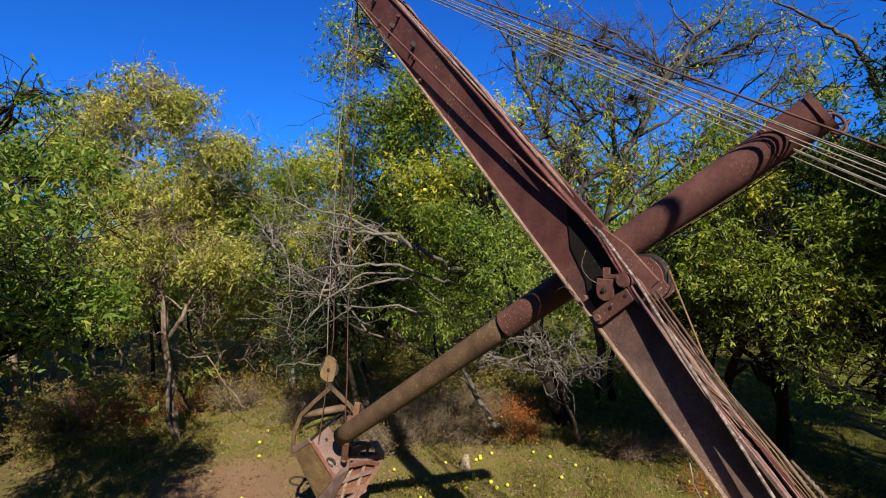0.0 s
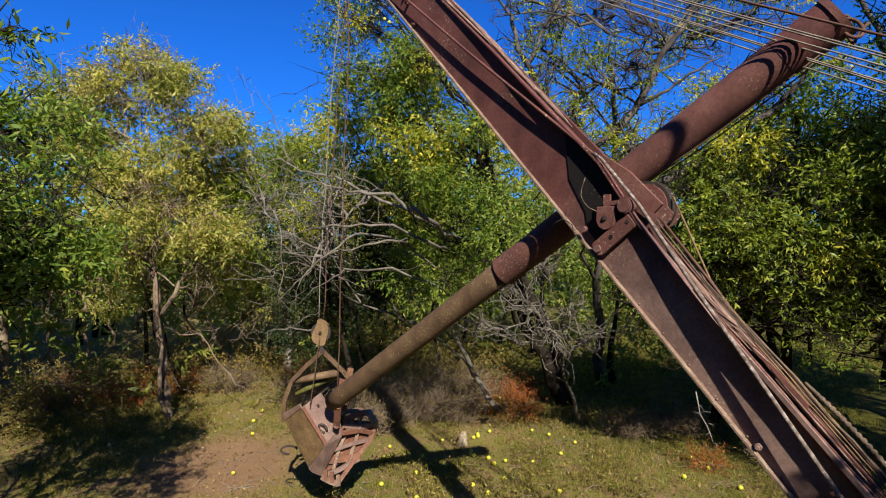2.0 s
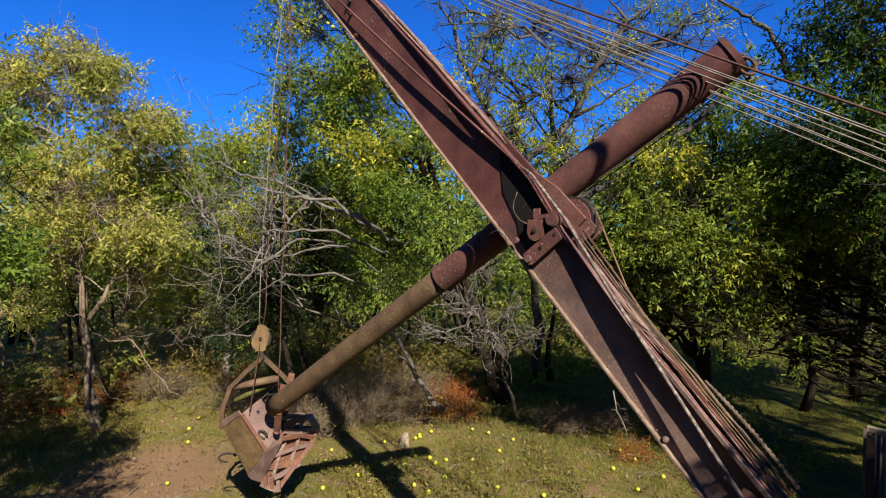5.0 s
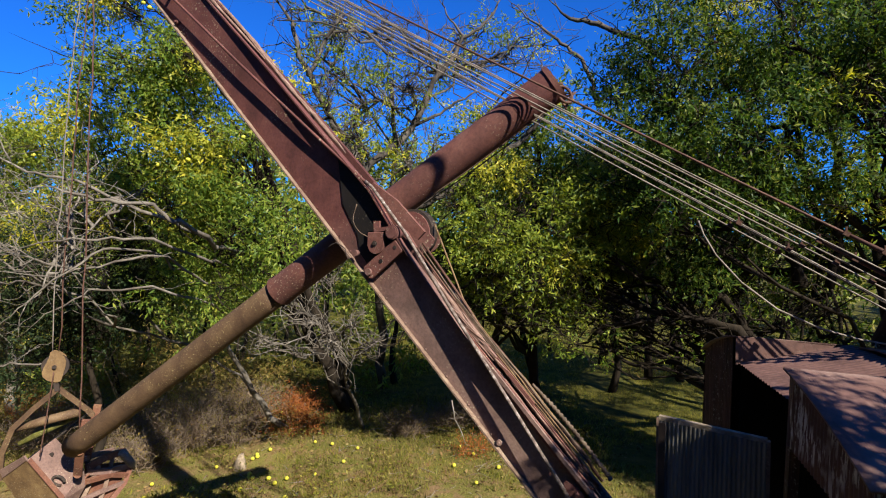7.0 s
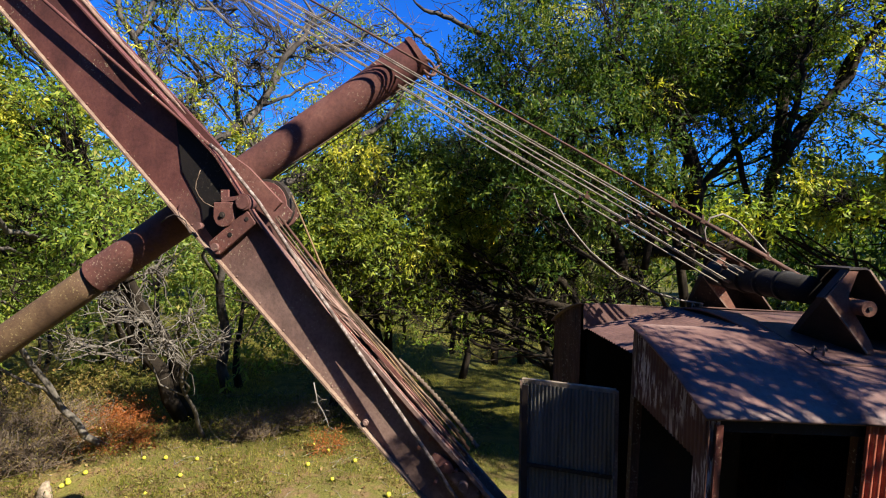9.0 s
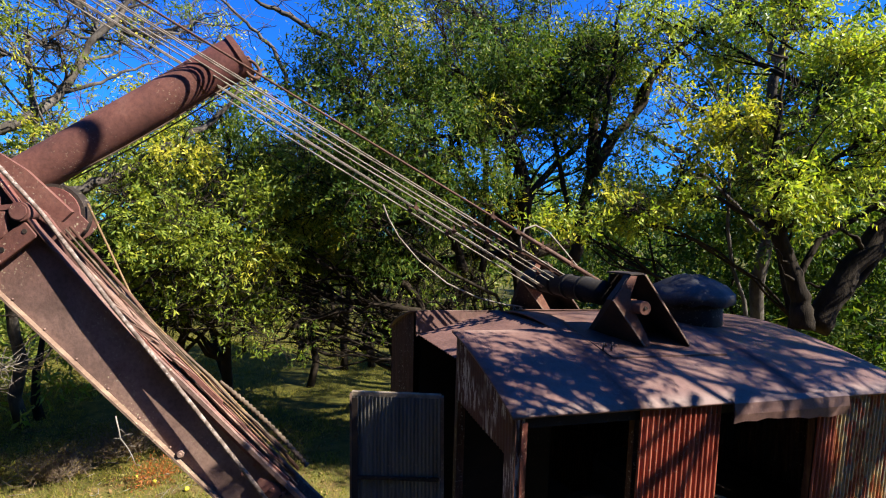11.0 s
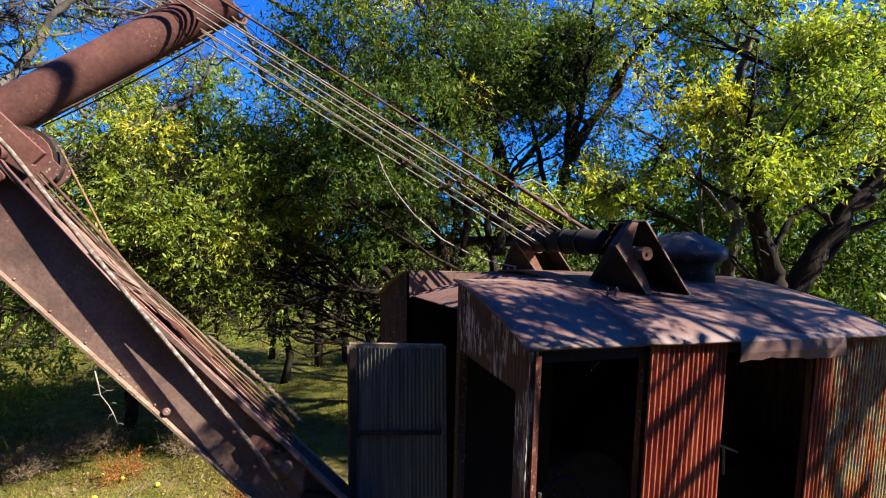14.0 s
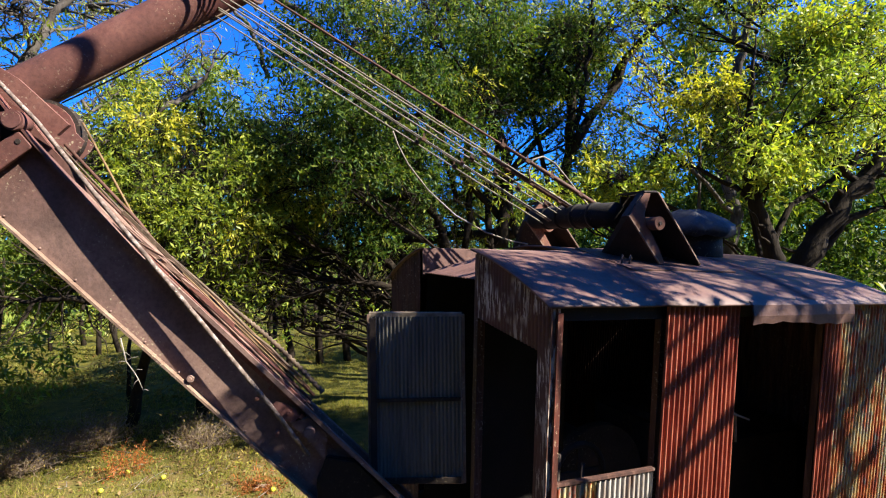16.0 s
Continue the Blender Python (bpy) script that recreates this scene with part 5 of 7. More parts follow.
def tree(name, base, clumps, leafmat, barkmat, seed, label, trunk=0.16, stems=1, density=1.0, leaf=0.085, twigs=26, bare=0.0, fruit=(), shootn=3, extra=(), spread=0.34, gold=0.0, limbs=(), tufts=6, thick=1.0):
    """A tree: stems from the base, a limb to each clump, branches and twigs in the clump, leaves on shoots."""
    rng = np.random.default_rng(seed)
    base = Vector((base[0], base[1], height(base[0], base[1]) - 0.05))
    root = anchor(name, base, label, "tree")
    cs = [Vector(c[:3]) for c in clumps]
    mean = sum(cs, Vector()) / len(cs)
    bm = bmesh.new()
    forks = []
    for pts, r0, r1 in limbs:
        n = len(pts) * 5
        way = [Vector(pts[0])]
        for a, b in zip(pts, pts[1:]):
            a, b = Vector(a), Vector(b)
            for i in range(1, 6):
                way.append(a.lerp(b, i / 5) + Vector(rng.normal(0, 1, 3)) * (b - a).length * 0.022)
        tube(bm, way, [(r0 + (r1 - r0) * i / (len(way) - 1)) * (1 - 0.88 * max(0.0, (i / (len(way) - 1) - 0.65) / 0.35)) * rng.uniform(0.9, 1.1) for i in range(len(way))], 9)
        forks += [(q, r0 + (r1 - r0) * i / (len(way) - 1)) for i, q in enumerate(way)][4:]
        for q in way[5::2]:                              # side branches, thin and crooked
            d = Vector(rng.normal(0, 1, 3)).normalized() * rng.uniform(0.3, 0.9)
            d.z = abs(d.z) * 0.6
            limb(bm, q, q + d, r1 * 0.5, 0.004, rng, 0.3, 5, 6)
    for k in range(stems):
        lean = 0.25 * (stems > 1) + 0.08
        aim = base.lerp(mean, 0.75) + Vector((rng.normal(0, lean), rng.normal(0, lean), 0))
        aim.z = base.z + (mean.z - base.z) * (0.9 + 0.2 * rng.random())
        pts = limb(bm, base + Vector((0.14 * k, -0.1 * k, 0)), aim, trunk, trunk * 0.3, rng, 0.13, 10, 11)
        forks += [(q, trunk * (1 - 0.06 * i)) for i, q in enumerate(pts)][3:]
    for a, b, r in extra:
        limb(bm, a, b, r, r * 0.6, rng, 0.05, 7, 6)
    part("trunk", bm, barkmat, root, "", True)
    bm = bmesh.new()
    starts, ends, lv = [], [], []
    for c, full in zip(cs, clumps):
        r = full[3]
        f, fr = min(forks, key=lambda q: abs(q[0].z - (c.z - 0.7 * Vector((q[0].x - c.x, q[0].y - c.y)).length)) + 0.3 * rng.random())
        pts = limb(bm, f, c, fr * 0.45, 0.016, rng, 0.22, 7, 9, 0.06)
        kids = []
        for k in range(7):
            s = pts[int(rng.integers(4, 10))]
            e = c + Vector(rng.normal(0, 0.5, 3)) * r
            p2 = limb(bm, s, e, 0.02 * thick, 0.006 * thick, rng, 0.25, 5, 5)
            kids += p2[1:]
            for j in range(shootn):
                q = p2[int(rng.integers(1, 6))]
                g = q + (e - s).normalized() * min((e - s).length, 1.1 * r) * rng.uniform(0.2, 0.7) + Vector(rng.normal(0, 0.32, 3)) * r
                p3 = limb(bm, q, g, 0.008 * thick, 0.003 * thick, rng, 0.3, 4, 4)
                kids += p3[2:]
        kk = np.array([tuple(q) for q in kids])
        n = int(twigs * 10 * r)
        a = kk[rng.integers(0, len(kk), n)]
        u = rng.normal(0, 1, (n, 3))
        u /= np.linalg.norm(u, axis=1)[:, None]
        b = a + u * (0.15 + 0.55 * r * rng.random((n, 1)))
        starts.append(a)
        ends.append(b)
        cnt = int(4300 * density * r ** 2 * (1 - bare))
        if cnt > 20:
            # uneven: each clump is a handful of smaller tufts with gaps between
            for j in range(tufts):
                u = rng.normal(0, 1, 3)
                u *= r * rng.uniform(0.35, 1.1) / np.linalg.norm(u)
                rr = r * rng.uniform(0.24, 0.52)
                pts3, dirs, sz, sb, sd = sprigs(np.array(c) + u, rr, int(cnt * (rr / r) ** 2 * 1.25) + 26, rng, flat=0.62, leaf=leaf, spread=spread)
                lv.append(leaves_mesh(pts3, dirs, sz, rng))
    part("branchwork", bm, barkmat, root, "", True)["kind"] = "stuff"
    v, f = thin_twigs(np.concatenate(starts), np.concatenate(ends), 0.0055, rng)
    tw = mesh_from("twig_mass", v, f, barkmat, root)
    tw["kind"] = "stuff"
    if lv:
        groups = [(lv, leafmat)]
        if gold > 0 and len(lv) > 2:
            turned = rng.random(len(lv)) < gold
            groups = [([q for q, g in zip(lv, turned) if not g], leafmat), ([q for q, g in zip(lv, turned) if g], LEAF_GOLD)]
        for some, mat in groups:
            if not some:
                continue
            off, vs, fs = 0, [], []
            for a, b in some:
                vs.append(a)
                fs.append(b + off)
                off += len(a)
            cr = mesh_from("crown", np.concatenate(vs), np.concatenate(fs), mat, root)
            cr["kind"] = "stuff"
    for p in fruit:
        hedge_apple(p, root)
    return root


FRUIT_MESH = None


def fruit_mesh():
    global FRUIT_MESH
    if FRUIT_MESH is None:
        bm = bmesh.new()
        bmesh.ops.create_icosphere(bm, subdivisions=2, radius=0.042)
        for v in bm.verts:
            v.co *= 1 + 0.05 * noise.noise(v.co * 60)
        FRUIT_MESH = bpy.data.meshes.new("hedge_apple")
        bm.to_mesh(FRUIT_MESH)
        bm.free()
        FRUIT_MESH.polygons.foreach_set("use_smooth", [True] * len(FRUIT_MESH.polygons))
        FRUIT_MESH.materials.append(FRUIT)
    return FRUIT_MESH


def hedge_apple(p, parent=None):
    ob = new("hedge_apple", fruit_mesh())
    ob.location = p
    s = 0.74 + 0.28 * ((p[0] * 13.7 + p[1] * 7.3) % 1)
    ob.scale = (s, s, s * 0.94)
    if parent is not None:
        under(ob, parent)
    return ob


crown = [(2.9, 14.4, 6.8, 1.20), (3.6, 13.1, 7.4, 1.10), (4.1, 12.6, 6.2, 1.10), (2.6, 14.6, 5.5, 1.20), (3.6, 12.4, 4.8, 1.20), (4.8, 12.6, 5.7, 0.90), (2.2, 16.4, 7.2, 0.90), (3.0, 13.5, 3.8, 1.00), (4.2, 11.8, 3.9, 0.90), (3.5, 13.2, 8.1, 0.42), (3.2, 13.9, 8.0, 0.45), (3.9, 12.9, 7.7, 0.45), (2.8, 14.3, 7.7, 0.50)]
boughs = [([(3.67, 12.58, -0.18), (3.60, 12.71, 1.17), (3.56, 12.81, 2.72), (3.21, 13.21, 4.49), (3.27, 13.19, 5.32)], 0.1, 0.05), ([(3.57, 12.65, 2.33), (3.73, 12.52, 2.64), (4.01, 12.30, 3.30), (3.97, 12.36, 3.76)], 0.05, 0.03), ([(3.60, 12.48, 2.09), (3.85, 12.25, 1.91), (4.16, 11.97, 1.93), (4.74, 11.40, 0.81), (5.26, 10.91, 0.38)], 0.02, 0.007), ([(3.57, 12.60, 1.29), (3.85, 12.33, 0.69), (4.16, 12.04, 0.57)], 0.014, 0.006)]
tree("autumn_tree", (3.6, 12.3), crown, leafmat=LEAF_OLIVE, barkmat=BARK_TAN, seed=11, label="slender autumn tree with olive-yellow leaves and peeling bark", trunk=0.05, leaf=0.1, density=0.86, tufts=7, limbs=boughs)
crown = [(1.0, 8.4, 5.5, 0.65), (0.7, 7.8, 4.7, 0.70), (1.2, 7.1, 4.3, 0.50), (1.5, 7.0, 3.9, 0.35), (0.6, 7.6, 4.0, 0.60), (-0.0, 8.9, 5.3, 0.90), (-0.2, 8.3, 4.3, 0.90), (0.3, 7.2, 4.9, 0.90), (0.2, 10.1, 5.9, 1.00), (-0.8, 10.2, 4.8, 1.20), (-0.6, 5.5, 4.4, 0.75), (0.3, 5.3, 4.4, 0.75), (-0.1, 7.0, 4.4, 0.75), (-1.0, 7.6, 4.7, 0.75)]
# the 0.75 clumps here and above are added up-sun to shade the ground
crown += [(1.0, 6.6, 4.1, 0.75), (-1.3, 6.5, 4.4, 0.75), (0.0, 4.2, 4.6, 0.75), (-0.7, 9.2, 4.4, 0.75), (0.7, 8.5, 4.1, 0.75), (0.8, 6.4, 6.1, 0.20)]
tree("green_tree", (-1.2, 6.6), crown, leafmat=LEAF_GREEN, barkmat=BARK, seed=12, label="leafy green tree at the edge of the clearing", trunk=0.14, leaf=0.1, density=0.75, tufts=5)
crown = [(6.4, 14.6, 5.9, 1.20), (7.5, 13.6, 6.3, 1.20), (6.5, 13.1, 4.9, 1.20), (6.9, 11.4, 5.0, 1.10), (5.2, 12.9, 4.3, 1.10), (5.1, 15.6, 4.4, 1.20), (5.8, 12.3, 3.7, 1.00)]
tree("edge_tree", (7.2, 14.0), crown, leafmat=LEAF_FRUIT, barkmat=BARK_GREY, seed=13, label="low yellow-green tree with bare grey twigs", trunk=0.12, leaf=0.1, density=0.9, gold=0.15)
crown = [(5.71, 7.84, 6.90, 0.56), (6.08, 7.59, 6.27, 0.62), (5.87, 7.72, 5.08, 0.62), (6.40, 7.34, 7.32, 0.56), (6.27, 8.83, 8.42, 0.74), (6.39, 7.96, 7.18, 0.99), (6.52, 7.09, 6.18, 1.05), (6.02, 8.33, 5.69, 0.99), (6.20, 5.84, 5.39, 0.76), (6.27, 7.34, 4.70, 0.99), (6.42, 5.62, 4.52, 0.86), (7.61, 6.06, 6.36, 0.65), (6.10, 6.16, 3.88, 0.86), (6.27, 8.83, 8.91, 0.50), (6.10, 6.81, 7.12, 0.54), (6.27, 6.72, 5.56, 0.62)]
apples = [(6.11, 7.50, 7.87), (6.05, 7.56, 7.93), (6.12, 7.14, 7.04), (6.21, 7.06, 6.94), (6.38, 7.08, 7.12), (6.01, 7.08, 6.47), (5.57, 6.64, 5.29), (5.80, 6.28, 5.37), (6.04, 6.06, 5.46), (6.12, 6.00, 5.43), (6.37, 5.79, 5.75), (6.37, 5.45, 5.29), (6.27, 5.71, 5.27), (5.58, 9.73, 5.61), (5.90, 6.19, 5.33), (6.17, 7.10, 6.74)]
tree("hedge_apple_tree", (11.0, 7.2), crown, leafmat=LEAF_GREEN, barkmat=BARK, seed=14, label="hedge apple tree with turning leaves and yellow-green fruit", trunk=0.17, stems=2, leaf=0.085, density=1.1, gold=0.26, fruit=apples)
crown = [(8.33, 6.00, 6.86, 0.40), (8.70, 5.51, 6.26, 0.40), (8.51, 5.76, 5.62, 0.45), (9.26, 4.62, 7.14, 0.45), (9.3, 6.6, 7.9, 0.90), (10.2, 5.8, 7.2, 0.90), (9.2, 6.0, 6.0, 0.80), (11.0, 5.1, 8.0, 1.00), (11.3, 4.2, 6.5, 0.80), (9.1, 6.9, 8.9, 0.80), (10.2, 5.1, 5.9, 0.90), (12.6, 3.7, 8.6, 0.90), (12.3, 4.7, 9.0, 0.90), (10.5, 6.3, 9.0, 0.90), (13.4, 3.0, 7.8, 0.90)]
boughs = [([(9.90, 5.60, 4.60), (9.48, 5.78, 5.74), (9.15, 6.24, 6.51), (8.95, 6.50, 7.17), (8.74, 6.75, 7.81), (8.65, 6.86, 8.46), (8.46, 7.07, 8.86), (8.32, 7.22, 9.47)], 0.075, 0.03), ([(8.85, 6.63, 7.44), (9.09, 6.33, 8.25), (9.25, 6.11, 8.68), (9.31, 6.03, 9.12)], 0.04, 0.018), ([(9.06, 6.03, 4.69), (9.41, 5.53, 5.72), (9.67, 5.10, 6.10), (9.87, 4.76, 6.53), (9.96, 4.59, 6.98), (10.05, 4.41, 7.44), (10.19, 4.10, 7.83), (10.28, 3.90, 8.28), (10.14, 4.21, 8.73), (10.04, 4.42, 9.23)], 0.085, 0.03)]
boughs += [([(10.26, 3.95, 8.22), (10.41, 3.58, 8.44), (10.53, 3.27, 8.82), (10.60, 3.06, 9.31)], 0.035, 0.015), ([(9.87, 4.76, 6.50), (10.15, 4.20, 6.82), (10.33, 3.78, 7.10), (10.49, 3.36, 7.32)], 0.035, 0.012), ([(10.81, 1.32, 6.74), (10.79, 1.48, 7.28), (10.76, 1.64, 7.67), (10.66, 2.10, 8.08), (10.51, 2.68, 8.55), (10.37, 3.10, 9.01)], 0.045, 0.02), ([(10.32, 0.13, 7.28), (10.30, 0.59, 7.75), (10.22, 1.25, 8.05), (10.11, 1.83, 8.27), (10.01, 2.22, 8.69)], 0.06, 0.025)]
boughs += [([(8.60, 4.94, 4.05), (9.01, 4.23, 4.83), (9.33, 3.58, 5.19), (9.48, 3.20, 5.50), (9.75, 2.43, 6.06), (9.83, 2.13, 6.50), (9.88, 1.91, 7.09)], 0.085, 0.04)]
tree("bare_tree", (13.0, 7.4), crown, leafmat=LEAF_FRUIT, barkmat=BARK_TWIG, seed=15, label="half-bare grey tree with sparse yellowing leaves", trunk=0.14, leaf=0.09, density=0.3, twigs=26, shootn=6, tufts=4, thick=1.7, gold=0.2, limbs=boughs)
crown = [(9.0, 2.9, 4.9, 0.83), (8.5, 2.0, 4.4, 0.83), (8.4, 2.5, 3.7, 0.70), (9.2, 1.7, 4.9, 0.70), (9.4, 3.5, 5.2, 0.77), (8.5, 1.8, 3.6, 0.64), (9.1, 1.6, 3.1, 0.51), (9.9, 2.9, 5.7, 0.70), (9.2, 3.6, 4.0, 0.64), (9.49, 0.94, 5.3, 0.50), (9.52, 0.60, 4.6, 0.50), (9.4, 1.54, 4.6, 0.45), (10.4, 1.5, 4.4, 0.70), (10.2, 2.6, 3.7, 0.60), (11.2, 0.7, 3.9, 0.70)]
boughs = [([(8.72, 2.73, 2.32), (8.57, 3.16, 2.91), (8.34, 3.67, 3.01), (8.19, 3.97, 2.97), (7.93, 4.43, 3.20)], 0.05, 0.03), ([(8.57, 3.16, 2.94), (8.42, 3.50, 3.37), (8.27, 3.82, 3.49), (8.09, 4.15, 3.84)], 0.03, 0.012), ([(8.24, 3.88, 2.99), (8.16, 4.03, 2.68), (8.11, 4.12, 2.48), (8.03, 4.26, 2.44)], 0.02, 0.006), ([(8.37, 3.62, 2.99), (8.36, 3.63, 2.71), (8.37, 3.61, 2.34)], 0.014, 0.004), ([(8.38, 3.36, 2.92), (8.40, 3.30, 2.62), (8.46, 3.16, 2.38), (8.47, 3.14, 2.19)], 0.014, 0.004), ([(8.51, 3.54, 3.37), (8.54, 3.48, 3.67), (8.46, 3.65, 3.93)], 0.016, 0.005), ([(8.22, 4.12, 2.98), (8.12, 4.31, 2.77), (8.04, 4.44, 2.72)], 0.016, 0.005), ([(8.18, 3.78, 2.99), (8.15, 3.83, 2.75), (8.10, 3.93, 2.55), (8.11, 3.91, 2.39)], 0.01, 0.003)]
tree("lime_tree", (12.6, 4.4), crown, limbs=boughs, leafmat=LEAF_FRUIT, barkmat=BARK, seed=16, label="bright lime-green leafy tree behind the boom", trunk=0.13, leaf=0.085, density=0.95, gold=0.06)
crown = [(9.2, 0.6, 6.8, 0.85), (9.4, -0.3, 7.4, 0.95), (8.7, 0.1, 5.8, 0.85), (8.9, -0.7, 6.2, 0.85), (9.0, -1.4, 7.0, 0.90), (9.6, -2.1, 6.3, 0.80), (9.0, 0.8, 5.1, 0.50), (8.8, -0.3, 5.0, 0.75), (9.7, -2.6, 7.4, 0.90), (9.4, -1.2, 5.0, 0.75), (9.6, -2.1, 5.2, 0.65), (10.4, -3.7, 7.0, 0.80), (9.9, -0.8, 4.0, 0.70), (10.6, -2.1, 4.1, 0.70)]
crown += [(9.9, -4.1, 7.0, 0.70), (9.9, -3.5, 6.1, 0.60), (9.8, -4.5, 5.7, 0.70), (10.3, -4.0, 7.8, 0.70), (10.1, -3.1, 7.4, 0.70), (9.8, -4.8, 4.9, 0.60), (10.6, -4.6, 8.0, 0.60), (10.4, -4.9, 7.5, 0.50)]
boughs = [([(9.80, -3.83, 3.73), (9.84, -3.95, 4.28), (9.91, -4.17, 5.45), (9.97, -4.29, 6.62), (10.07, -4.68, 7.99), (10.99, -5.22, 8.96)], 0.12, 0.06), ([(9.95, -2.84, 3.56), (9.99, -2.93, 4.56), (10.02, -2.99, 5.20), (10.01, -2.81, 5.77), (9.97, -2.45, 6.33), (10.01, -2.43, 7.54)], 0.13, 0.05), ([(10.00, -2.93, 4.70), (10.07, -3.30, 5.27), (10.21, -4.07, 5.92), (10.30, -4.55, 6.35)], 0.07, 0.04), ([(9.79, -4.10, 5.30), (9.89, -4.62, 5.99), (10.02, -5.29, 6.74), (10.14, -5.84, 7.82)], 0.1, 0.05)]
boughs += [([(10.20, -1.86, 3.52), (10.20, -1.70, 4.12), (10.15, -1.33, 4.56), (10.04, -0.68, 4.41), (9.89, 0.28, 4.32)], 0.1, 0.03), ([(10.07, -2.86, 4.13), (9.96, -1.92, 5.13), (9.93, -1.56, 5.99), (9.80, -0.78, 5.77), (9.69, -0.07, 5.76)], 0.07, 0.02), ([(11.00, -4.30, 4.14), (10.84, -3.31, 3.82), (10.65, -2.08, 3.81), (10.33, -0.10, 3.48), (10.09, 1.43, 3.46)], 0.14, 0.03), ([(10.05, -2.18, 3.54), (10.10, -2.31, 4.56), (10.12, -2.23, 5.65), (10.03, -1.49, 6.51), (10.05, -1.33, 7.75)], 0.07, 0.03), ([(10.48, -5.34, 6.69), (10.38, -5.52, 7.23), (10.13, -5.97, 7.77), (9.86, -6.39, 8.10), (9.39, -7.04, 8.61)], 0.09, 0.04)]
boughs += [([(10.02, -3.00, 4.21), (10.08, -2.81, 5.46), (10.13, -2.59, 6.71), (10.18, -2.41, 7.94), (10.19, -2.34, 8.97)], 0.06, 0.025), ([(9.97, -3.79, 4.63), (10.06, -3.55, 5.89), (10.12, -3.36, 7.05), (10.10, -3.44, 8.19), (10.06, -3.53, 9.00)], 0.05, 0.02), ([(10.15, -2.06, 4.42), (10.19, -1.81, 5.45), (10.22, -1.64, 6.58), (10.24, -1.48, 7.70), (10.25, -1.41, 8.92)], 0.05, 0.02), ([(9.71, -4.18, 5.44), (9.62, -4.37, 6.45), (9.56, -4.49, 7.45), (9.53, -4.55, 8.64)], 0.06, 0.03), ([(10.38, -1.05, 5.15), (10.39, -0.95, 6.29), (10.41, -0.64, 7.31), (10.41, -0.44, 8.31)], 0.04, 0.015)]
crown += [(10.86, -3.34, 8.59, 0.60), (11.08, -2.47, 8.51, 0.60), (10.40, -1.60, 8.5, 0.60), (10.2, -0.4, 8.3, 0.50)]
tree("dark_tree", (9.92, -4.02), crown, leafmat=LEAF_DARK, barkmat=BARK, seed=17, label="tall dense dark-green tree with several black stems", trunk=0.1, stems=1, leaf=0.085, density=0.85, tufts=8, gold=0.1, limbs=boughs)
crown = [(7.9, -5.9, 6.1, 0.75), (8.1, -4.8, 5.0, 0.50), (7.4, -5.7, 5.0, 0.75), (7.3, -6.5, 5.2, 0.75), (7.7, -7.3, 6.6, 0.80), (7.6, -8.0, 7.0, 0.80), (7.1, -7.5, 5.8, 0.80), (7.4, -8.6, 5.3, 0.90), (8.5, -5.9, 7.8, 0.60), (8.3, -6.7, 7.9, 0.60)]
crown += [(9.2, -4.9, 8.0, 0.50), (8.0, -3.9, 4.55, 0.45), (8.3, -3.0, 4.45, 0.40), (8.6, -4.4, 4.6, 0.45)]
boughs = [([(7.25, -6.19, 2.92), (7.26, -6.17, 3.34), (7.31, -5.99, 3.89), (7.35, -5.82, 4.43), (7.37, -5.79, 5.46), (7.37, -5.95, 6.67)], 0.15, 0.06), ([(7.48, -6.59, 2.88), (7.43, -6.93, 3.45), (7.35, -7.40, 4.14), (7.25, -8.06, 4.89), (7.17, -8.53, 5.33)], 0.19, 0.1), ([(7.58, -7.20, 3.37), (7.52, -7.59, 3.89), (7.36, -8.49, 4.27)], 0.08, 0.05), ([(7.97, -8.00, 4.85), (8.02, -7.88, 6.36), (8.04, -7.88, 7.32)], 0.07, 0.03)]
tree("bright_tree", (7.52, -6.39), crown, leafmat=LEAF_LIME, barkmat=BARK, seed=18, label="sunlit bright-green tree with leaning dark stems", trunk=0.08, stems=1, leaf=0.095, density=1.0, gold=0.15, tufts=7, limbs=boughs)
crown = [(4.9, 7.5, 4.6, 0.60), (5.2, 6.9, 4.8, 0.50), (4.5, 7.9, 3.8, 0.60), (4.8, 7.3, 4.1, 0.50), (4.3, 9.0, 5.0, 0.60)]
boughs = [([(6.45, 5.97, 4.01), (4.90, 5.37, 4.40), (4.72, 5.54, 4.66), (4.30, 5.92, 4.69), (3.93, 6.26, 4.84), (3.60, 6.55, 4.71)], 0.033, 0.008), ([(6.33, 6.07, 3.79), (4.74, 5.37, 4.22), (4.21, 5.84, 4.25), (3.82, 6.19, 4.20), (3.31, 6.64, 3.97)], 0.023, 0.006), ([(6.21, 6.17, 3.56), (4.70, 5.53, 4.03), (4.00, 6.15, 3.85), (3.35, 6.74, 3.91)], 0.02, 0.005), ([(5.88, 6.48, 3.79), (4.37, 5.70, 4.22), (3.90, 6.10, 3.79), (3.62, 6.34, 3.42), (3.45, 6.48, 3.18)], 0.018, 0.004)]
